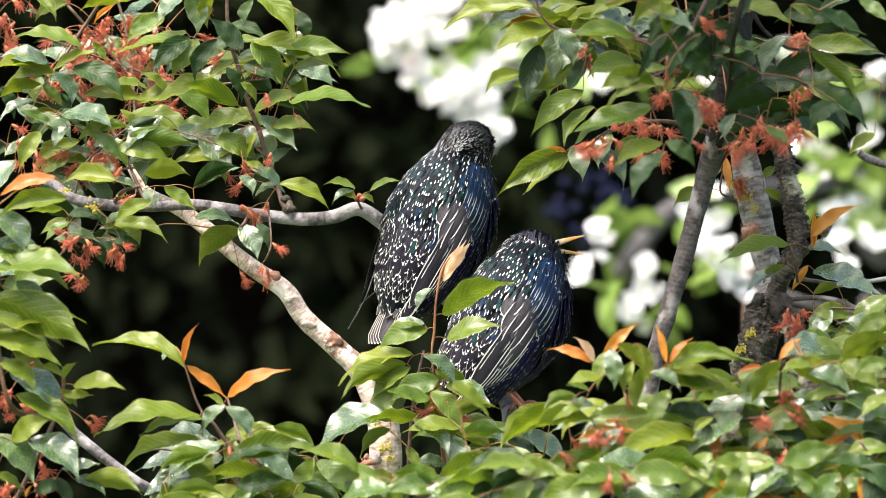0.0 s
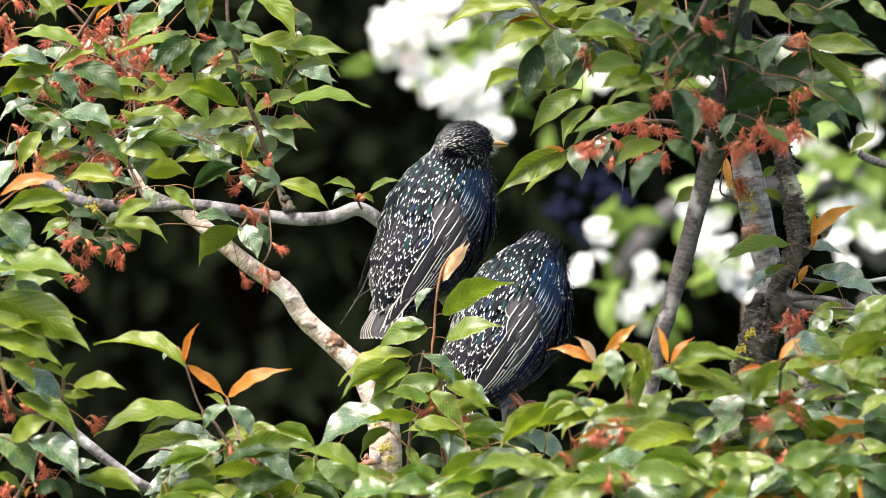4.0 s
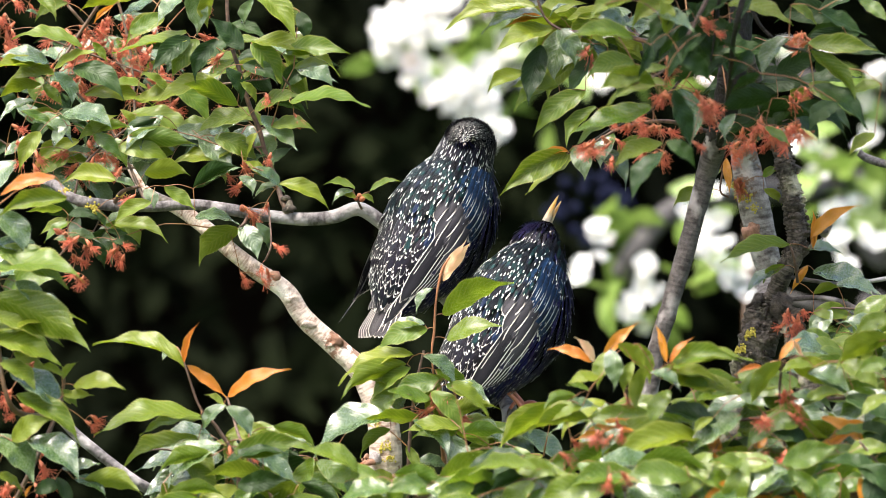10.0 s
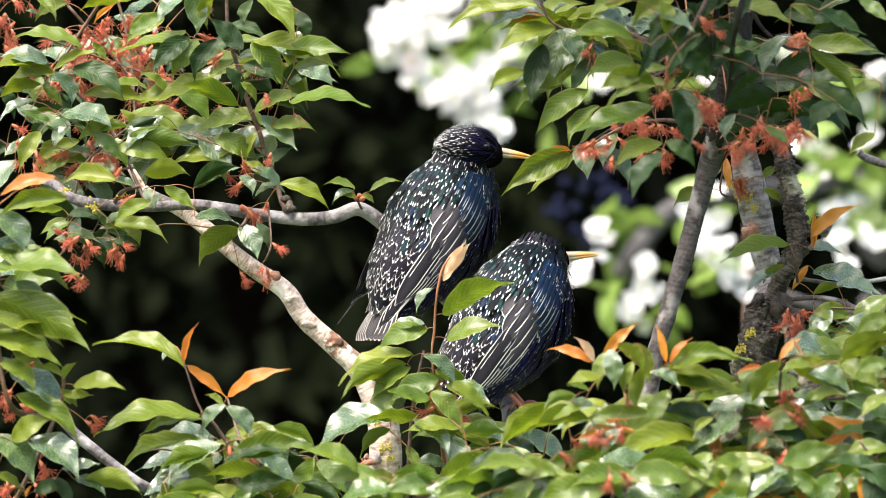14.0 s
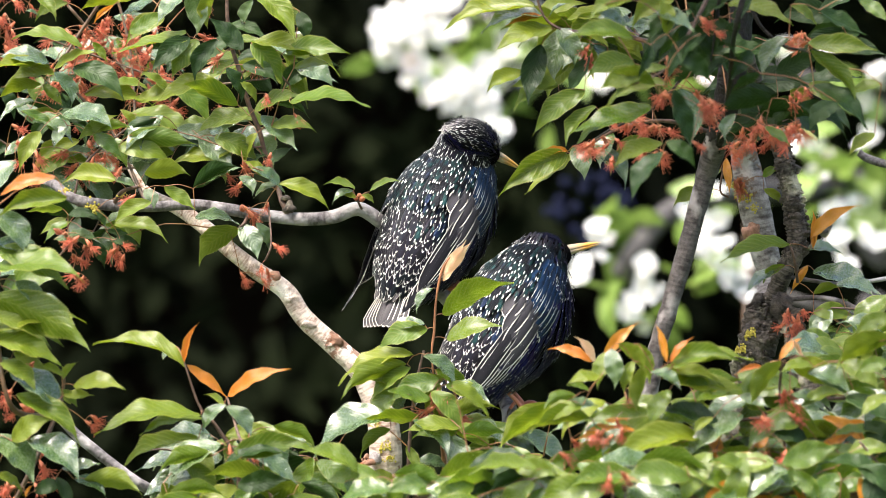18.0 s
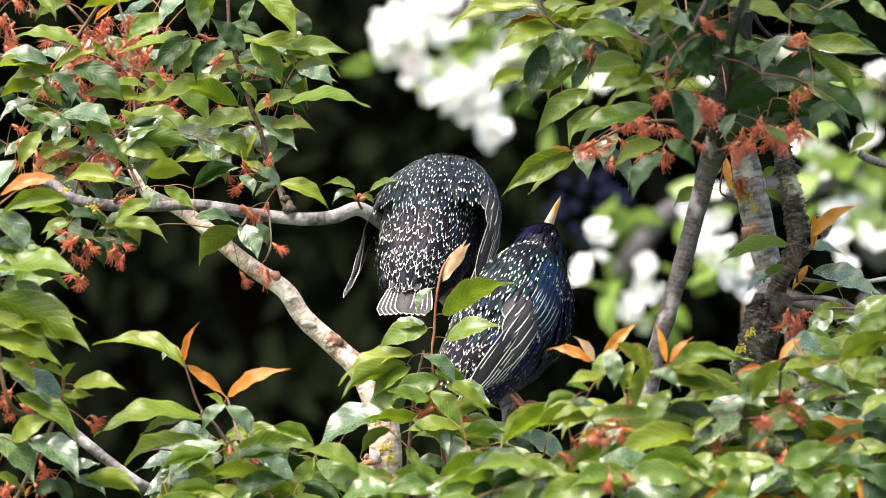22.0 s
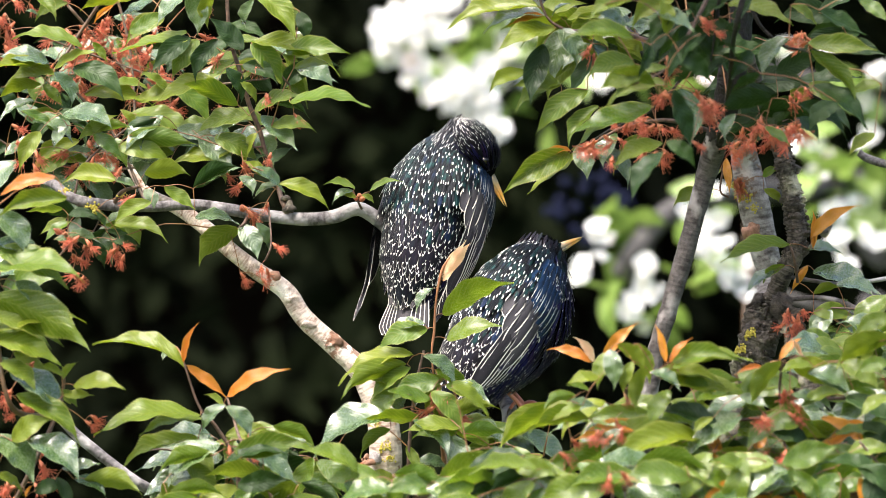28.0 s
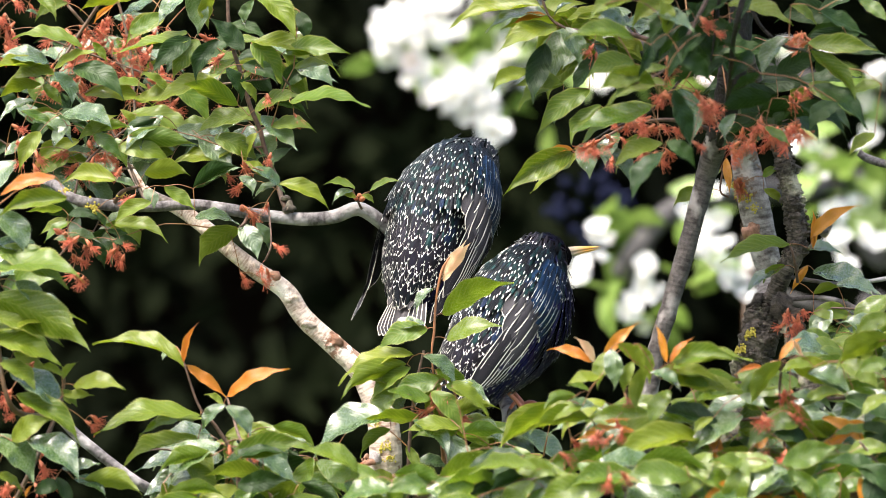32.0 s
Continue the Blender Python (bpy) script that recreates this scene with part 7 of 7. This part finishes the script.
def motions():
    upper = [
        (0, -0.0060, 5.02, 2.6143, 44, 60, 0, 0.0165, 5.03, 2.6668, 70, 5, 0),
        (0.5, -0.0060, 5.02, 2.6136, 44, 59, 0, 0.0165, 5.03, 2.6713, 82, 0, 0),
        (1, -0.0069, 5.02, 2.6111, 38, 47, 0, 0.0187, 5.04, 2.6574, 80, -20, 0),
        (1.5, -0.0047, 5.02, 2.6126, 36, 47, 0, 0.0208, 5.03, 2.6602, 12, -10, 0),
        (2, -0.0062, 5.02, 2.6147, 38, 53, 0, 0.0165, 5.02, 2.6642, 0, -15, 0),
        (2.5, -0.0090, 5.02, 2.6154, 40, 57, 0, 0.01, 5.02, 2.6685, 0, -4, 0),
        (3, -0.0080, 5.02, 2.6154, 41, 57, 0, 0.0115, 5.02, 2.6671, 50, 5, 0),
    ]
    upper += [
        (3.5, -0.0076, 5.02, 2.6154, 41, 57, 0, 0.0143, 5.02, 2.6663, 55, 5, 0),
        (5.5, -0.0072, 5.02, 2.6147, 41, 59, 0, 0.0133, 5.02, 2.6698, 0, -7, 0),
        (6, -0.0080, 5.02, 2.6154, 41, 59, 0, 0.0111, 5.02, 2.6701, -2, -8, 0),
        (7, -0.0080, 5.02, 2.6154, 41, 59, 0, 0.0118, 5.02, 2.6701, 0, -3, 0),
        (7.5, -0.0080, 5.02, 2.6154, 41, 59, 0, 0.0126, 5.02, 2.6701, 0, -4, 0),
        (8, -0.0058, 5.02, 2.614, 42, 57, 0, 0.0133, 5.03, 2.6681, 85, 0, 0),
        (8.5, -0.0058, 5.02, 2.6147, 41, 57, 0, 0.0111, 5.02, 2.6694, 42, 12, 18),
    ]
    upper += [
        (9, -0.0058, 5.02, 2.6154, 41, 57, 0, 0.0126, 5.02, 2.6709, 42, 20, 24),
        (9.5, -0.0065, 5.02, 2.6147, 42, 57, 0, 0.0154, 5.03, 2.6695, 80, 0, 0),
        (10, -0.0065, 5.02, 2.614, 41, 55, 0, 0.0169, 5.03, 2.6688, 80, -5, 0),
        (10.5, -0.0058, 5.02, 2.6108, 38, 53, 0, 0.0198, 5.03, 2.6595, 15, -25, 0),
        (11, -0.0044, 5.02, 2.6093, 34, 47, 0, 0.0277, 5.04, 2.6578, 75, -15, 0),
        (11.5, -0.0044, 5.02, 2.61, 34, 47, 0, 0.0299, 5.04, 2.6571, 78, -15, 0),
        (12, -0.0036, 5.02, 2.6108, 34, 47, 0, 0.0299, 5.04, 2.6585, 80, -10, 0),
    ]
    upper += [
        (12.5, -0.0058, 5.02, 2.6115, 36, 51, 0, 0.019, 5.02, 2.6620, 0, -12, 0),
        (13, -0.0065, 5.02, 2.6108, 36, 52, 0, 0.0204, 5.02, 2.6605, 0, 2, 0),
        (13.5, -0.0065, 5.02, 2.6122, 38, 55, 0, 0.0169, 5.02, 2.6634, 0, -9, 0),
        (14, -0.0072, 5.02, 2.6122, 38, 55, 0, 0.0176, 5.02, 2.6641, 0, -5, 0),
        (14.3, -0.0081, 5.02, 2.6179, 80, 63, 0, -0.0032, 5.03, 2.6722, 85, 0, 0, 1.5),
        (14.5, -0.0106, 5.02, 2.6233, 85, 67, -10, -0.0068, 5.03, 2.6787, 85, 0, 0, 1.5),
        (15.2, -0.0099, 5.02, 2.6215, 75, 59, 0, 0.0022, 5.03, 2.6722, 60, -20, 0, 0.4),
    ]
    upper += [
        (16.5, -0.0125, 5.02, 2.6215, 62, 54, 0, 0.0175, 5.02, 2.6625, -10, -58, 0, 0.5),
        (17, -0.0040, 5.02, 2.6225, 58, 50, 6, 0.0400, 5.03, 2.6420, 25, -78, 0, 1.0),
        (17.5, -0.0063, 5.02, 2.619, 47, 51, 0, 0.0222, 5.02, 2.6656, 0, -35, 0, 0.7),
        (18, -0.0056, 5.02, 2.619, 50, 53, 0, 0.0186, 5.02, 2.6678, 35, -20, 0, 0.4),
        (18.5, -0.0034, 5.02, 2.6204, 54, 57, 0, 0.0158, 5.03, 2.6722, 85, 0, 0),
        (19, -0.0013, 5.02, 2.6204, 54, 59, 0, 0.0158, 5.03, 2.6729, 88, 0, 0),
        (19.5, -0.0042, 5.02, 2.6197, 52, 57, 0, 0.0122, 5.02, 2.671, -5, -4, 0),
    ]
    upper += [
        (20, -0.0034, 5.02, 2.6197, 52, 57, 0, 0.01, 5.02, 2.671, -5, -4, 0),
        (20.5, -0.0056, 5.02, 2.619, 52, 57, 0, 0.01, 5.02, 2.671, -3, -4, 0),
        (21, -0.0020, 5.02, 2.6183, 54, 57, 0, 0.0129, 5.03, 2.6729, 88, 5, 0),
        (21.3, -0.0042, 5.02, 2.6247, 86, 44, 0, -0.0015, 5.11, 2.6405, 90, -40, 0, 1.5),
        (21.6, -0.0060, 5.02, 2.6190, 78, 42, 0, -0.0051, 5.11, 2.6369, 95, -50, 0, 1.6),
        (22, -0.0080, 5.02, 2.6155, 74, 42, 0, -0.0051, 5.11, 2.6332, 120, -40, 0, 2.2),
        (22.3, 0.0016, 5.02, 2.6176, 108, 42, 0, -0.034, 5.06, 2.6347, 178, -15, 0, 1.5),
    ]
    upper += [
        (22.6, 0.0009, 5.02, 2.6212, 92, 44, 0, -0.0087, 5.1, 2.6368, 120, -30, 0, 1.5),
        (23, -0.0010, 5.02, 2.6183, 52, 57, 0, 0.0129, 5.02, 2.6685, 142, 22, 0, 0.3),
        (23.5, -0.0027, 5.02, 2.619, 50, 58, 0, 0.0238, 5.05, 2.6681, 80, -60, 0, 0.7),
        (24, 0.0010, 5.02, 2.6197, 54, 62, 0, -0.0010, 5.06, 2.6695, 165, -35, 0, 1.0),
        (24.5, -0.0010, 5.02, 2.6197, 54, 62, 0, 0.0060, 5.05, 2.6735, 110, -30, 0, 0.8),
        (25, -0.0049, 5.02, 2.6197, 54, 61, 0, 0.0122, 5.02, 2.6770, 42, 5, 0, 0.7),
        (25.5, -0.0077, 5.02, 2.6233, 60, 64, 0, 0.0266, 5.03, 2.6692, 20, -70, 0, 0.7),
    ]
    upper += [
        (26.5, -0.0077, 5.02, 2.6226, 60, 64, 0, 0.0237, 5.03, 2.6629, 20, -70, 0, 0.7),
        (27.5, -0.0077, 5.02, 2.6219, 62, 64, 0, 0.0259, 5.03, 2.6557, 25, -75, 0, 0.7),
        (27.8, -0.0070, 5.02, 2.6212, 62, 64, 0, 0.0251, 5.03, 2.655, 25, -75, 0, 0.7),
        (28, -0.0060, 5.02, 2.6212, 60, 62, 0, 0.0205, 5.02, 2.6633, -5, -58, 0, 1.0),
        (28.4, -0.0050, 5.02, 2.6204, 60, 62, 0, 0.0130, 5.02, 2.6710, -5, -30, 0, 0.9),
        (28.7, -0.0042, 5.02, 2.6197, 60, 64, 0, 0.0115, 5.03, 2.6722, 88, 0, 0, 0.7),
        (29, -0.0050, 5.02, 2.6204, 60, 62, 0, 0.0215, 5.03, 2.6815, 85, 20, 0, 0.9),
    ]
    upper += [
        (29.3, -0.0034, 5.02, 2.6212, 58, 64, 0, 0.0207, 5.03, 2.6807, 85, -10, 0, 0.7),
        (29.6, -0.0049, 5.02, 2.6212, 58, 64, 0, 0.0193, 5.03, 2.6793, 88, -20, 0, 0.7),
        (30, -0.0056, 5.02, 2.6204, 58, 62, 0, 0.0244, 5.04, 2.6787, 80, -20, 0, 0.7),
        (30.3, -0.0034, 5.02, 2.6201, 58, 62, 0, 0.0229, 5.03, 2.6764, 85, -10, 0, 0.7),
        (30.6, -0.0013, 5.02, 2.6201, 58, 62, 0, 0.0251, 5.03, 2.6779, 85, -15, 0, 0.7),
        (31, -0.0034, 5.02, 2.6201, 58, 62, 0, 0.0236, 5.03, 2.6779, 80, 0, 0, 0.7),
        (31.3, -0.0020, 5.02, 2.6201, 58, 62, 0, 0.0243, 5.03, 2.6772, 85, -5, 0, 0.7),
    ]
    upper += [
        (31.6, -0.0020, 5.02, 2.6201, 56, 61, 0, 0.0238, 5.04, 2.6695, 82, -30, 0, 0.7),
        (32, -0.0030, 5.02, 2.6180, 56, 58, 0, 0.0200, 5.07, 2.6480, 75, -70, 0, 1.0),
    ]
    lower = [
        (0, 0.0377, 4.97, 2.5551, 37, 55, 0, 0.0535, 4.99, 2.5965, 25, 20, 26),
        (0.5, 0.0377, 4.97, 2.5551, 37, 55, 0, 0.0535, 4.99, 2.5965, 30, 35, 6),
        (1, 0.0377, 4.97, 2.5544, 37, 54, 0, 0.057, 4.99, 2.5954, 0, 6, 0),
        (1.5, 0.0384, 4.97, 2.5537, 37, 53, 0, 0.0592, 4.99, 2.5965, -4, -2, 0),
        (2, 0.0384, 4.97, 2.5537, 37, 53, 0, 0.0592, 4.99, 2.5958, 0, -3, 0),
        (2.5, 0.0384, 4.97, 2.5537, 37, 53, 0, 0.0609, 4.99, 2.5961, 0, -2, 0),
        (3, 0.0384, 4.97, 2.5544, 37, 54, 0, 0.057, 4.99, 2.5958, 25, 25, 0),
    ]
    lower += [
        (3.5, 0.0391, 4.97, 2.5544, 41, 55, 0, 0.06, 5, 2.5936, 88, 0, 0),
        (5.5, 0.0384, 4.97, 2.5551, 37, 55, 0, 0.057, 4.99, 2.5965, 35, 35, 20),
        (6, 0.0391, 4.97, 2.5551, 39, 55, 0, 0.0593, 5, 2.5951, 68, 28, 0),
        (6.5, 0.0384, 4.97, 2.5544, 37, 54, 0, 0.0609, 4.99, 2.5965, 0, 8, 0),
        (7, 0.0384, 4.97, 2.5551, 37, 55, 0, 0.0556, 4.99, 2.5979, 30, 35, 0),
        (7.5, 0.0384, 4.97, 2.5551, 39, 55, 0, 0.0593, 5, 2.5972, 80, 65, 0),
        (8, 0.0384, 4.97, 2.5544, 37, 54, 0, 0.0556, 4.99, 2.5972, 12, 22, 0),
    ]
    lower += [
        (8.5, 0.0384, 4.97, 2.5544, 37, 54, 0, 0.0542, 4.99, 2.5972, 12, 20, 0),
        (9, 0.0384, 4.97, 2.5551, 37, 55, 0, 0.0556, 4.99, 2.5972, 38, 52, 22),
        (9.5, 0.0384, 4.97, 2.5551, 37, 55, 0, 0.057, 4.99, 2.6008, 40, 58, 18),
        (10, 0.0384, 4.97, 2.5551, 37, 55, 0, 0.0577, 4.99, 2.6001, 50, 58, 8),
        (10.5, 0.0384, 4.97, 2.5544, 37, 54, 0, 0.0592, 4.99, 2.5958, 45, 10, 0),
        (11, 0.0398, 4.97, 2.5529, 35, 51, 0, 0.0656, 4.99, 2.5922, 0, -20, 0),
        (11.5, 0.0398, 4.97, 2.5529, 35, 51, 0, 0.0677, 4.99, 2.5908, -4, -8, 0),
    ]
    lower += [
        (12, 0.0398, 4.97, 2.5529, 35, 51, 0, 0.0684, 4.99, 2.5894, -4, -10, 0),
        (12.5, 0.0398, 4.97, 2.5537, 35, 52, 0, 0.0663, 4.99, 2.5936, 18, 4, 0),
        (13, 0.0398, 4.97, 2.5537, 37, 53, 0, 0.0657, 5, 2.5922, 65, 32, 0),
        (13.5, 0.0391, 4.97, 2.5537, 37, 53, 0, 0.0613, 4.99, 2.5922, 22, 14, 0),
        (14, 0.0384, 4.97, 2.5544, 37, 54, 0, 0.0585, 4.99, 2.5936, 8, 8, 0),
        (14.5, 0.0384, 4.97, 2.5544, 37, 54, 0, 0.057, 4.99, 2.5944, 15, 16, 0),
        (16.5, 0.0384, 4.97, 2.5544, 37, 54, 0, 0.057, 4.99, 2.5972, 12, 16, 0),
    ]
    lower += [
        (17, 0.0384, 4.97, 2.5544, 37, 54, 0, 0.0577, 4.99, 2.5951, 8, 17, 0),
        (17.5, 0.0384, 4.97, 2.5544, 37, 54, 0, 0.0606, 4.99, 2.5951, 0, 2, 0),
        (18, 0.0384, 4.97, 2.5544, 37, 54, 0, 0.0599, 4.99, 2.5951, 10, 16, 0),
        (18.5, 0.0398, 4.97, 2.5537, 36, 52, 0, 0.0642, 4.99, 2.5951, 0, -22, 0),
        (19, 0.0391, 4.97, 2.5537, 36, 52, 0, 0.0634, 4.99, 2.5922, 0, -15, 0),
        (19.5, 0.0398, 4.97, 2.5537, 36, 52, 0, 0.0663, 4.99, 2.5936, 30, -36, 0),
        (20, 0.0398, 4.97, 2.5537, 39, 52, 0, 0.0694, 5.01, 2.5922, 85, -20, 0),
    ]
    lower += [
        (20.5, 0.0384, 4.97, 2.5544, 37, 54, 0, 0.0592, 4.99, 2.5944, 30, 30, 0),
        (21, 0.0384, 4.97, 2.5544, 37, 54, 0, 0.0599, 4.99, 2.5944, 30, 28, 0),
        (21.3, 0.0384, 4.97, 2.5544, 37, 54, 0, 0.0592, 4.99, 2.5951, 36, 36, 0),
        (21.6, 0.0384, 4.97, 2.5544, 37, 54, 0, 0.0599, 4.99, 2.5972, 45, 58, 0),
        (22, 0.0384, 4.97, 2.5544, 37, 54, 0, 0.0592, 4.99, 2.5986, 48, 60, 0),
        (22.3, 0.0384, 4.97, 2.5544, 37, 54, 0, 0.0592, 4.99, 2.5979, 50, 60, 0),
        (22.6, 0.0384, 4.97, 2.5544, 37, 54, 0, 0.0613, 4.99, 2.5965, 10, 16, 0),
    ]
    lower += [
        (23, 0.0391, 4.97, 2.5544, 37, 54, 0, 0.0613, 4.99, 2.5922, 20, 10, 0),
        (23.5, 0.0391, 4.97, 2.5544, 39, 54, 0, 0.0621, 5, 2.5943, 86, 0, 0),
        (24, 0.0391, 4.97, 2.5544, 37, 54, 0, 0.0613, 4.99, 2.5944, 42, 10, 0),
        (24.5, 0.0391, 4.97, 2.5544, 39, 54, 0, 0.0629, 5, 2.5943, 80, 62, 0),
        (25, 0.0384, 4.97, 2.5544, 37, 54, 0, 0.0577, 4.99, 2.5951, 10, 18, 0),
        (25.5, 0.0384, 4.97, 2.5544, 37, 54, 0, 0.0577, 4.99, 2.5972, 32, 35, 0),
        (26.5, 0.0384, 4.97, 2.5544, 37, 54, 0, 0.0592, 4.99, 2.5965, 60, 30, 0),
    ]
    lower += [
        (27.5, 0.0391, 4.97, 2.5544, 39, 54, 0, 0.0636, 5, 2.5951, 128, 38, 0),
        (27.8, 0.0391, 4.97, 2.5544, 39, 54, 0, 0.0621, 5, 2.5951, 100, 52, 0),
        (28, 0.0384, 4.97, 2.5544, 37, 54, 0, 0.0577, 4.99, 2.5929, 38, 24, 0),
        (28.4, 0.0384, 4.97, 2.5544, 37, 54, 0, 0.0592, 4.99, 2.5944, 30, 26, 0),
        (28.7, 0.0384, 4.97, 2.5544, 37, 54, 0, 0.0613, 4.99, 2.5944, 0, 0, 0),
        (29, 0.0384, 4.97, 2.5544, 37, 54, 0, 0.0606, 4.99, 2.5944, 10, 0, 0),
        (29.3, 0.0384, 4.97, 2.5544, 37, 54, 0, 0.0592, 4.99, 2.5972, 36, 52, 0),
    ]
    lower += [
        (29.6, 0.0384, 4.97, 2.5544, 37, 54, 0, 0.0577, 4.99, 2.5986, 34, 50, 0),
        (30, 0.0384, 4.97, 2.5544, 37, 54, 0, 0.0585, 4.99, 2.5986, 34, 50, 0),
        (30.3, 0.0384, 4.97, 2.5544, 37, 54, 0, 0.0592, 4.99, 2.5965, 12, 16, 0),
        (30.6, 0.0384, 4.97, 2.5544, 37, 54, 0, 0.0599, 4.99, 2.5944, 45, 10, 0),
        (31, 0.0384, 4.97, 2.5544, 37, 54, 0, 0.06, 5, 2.5943, 80, 4, 0),
        (31.3, 0.0384, 4.97, 2.5544, 37, 54, 0, 0.0629, 5, 2.5943, 82, 0, 0),
        (31.6, 0.0384, 4.97, 2.5544, 37, 54, 0, 0.0606, 4.99, 2.5936, 14, 20, 0),
    ]
    lower += [
        (32, 0.0384, 4.97, 2.5544, 37, 54, 0, 0.0606, 4.99, 2.5951, 18, 12, 0),
    ]
    bird_rows(UPPER, upper)
    bird_rows(LOWER, lower)
    wind = [(0, 0, 0), (6, -0.6, 0.2), (9, 0.5, -0.2), (13, 3.0, 0.6), (16, 1.5, 0), (19, 1.0, 0.2), (21, 2.0, 0), (23, 3.4, 0.5), (25, 2.4, 0), (28, 2.6, 0.4), (30, 3.2, 0.1), (32, 4.0, 0.8)]
    sway(TWIGS["top_mid"], wind)
    sway(TWIGS["top_mid2"], [(t, x * 1.1, z) for t, x, z in wind])
    sway(TWIGS["upper"], [(0, 0, 0), (8, 0.2, 0.1), (16, -0.2, 0), (23, 0.9, -0.3), (28, 0.3, 0), (32, 0.6, -0.2)])
    sway(TWIGS["orange"], [(0, 0, 0), (6, 0.6, 0.3), (12, 0, 0.2), (18, 0.2, 0.4), (25, 0, 0.3), (32, -0.1, 0.4)])
    sway(TWIGS["right_low"], [(0, 0, 0), (6, 0.8, 0.2), (12, -0.2, 0), (18, 0.3, 0.3), (25, -0.2, 0.1), (32, 0.1, 0)])
    sway(TWIGS["right_band"], [(0, 0, 0), (5, 0.8, 0.4), (12, -0.4, 0), (18, 0.5, 0.3), (25, -0.4, 0.1), (32, 0.3, 0)])


motions()
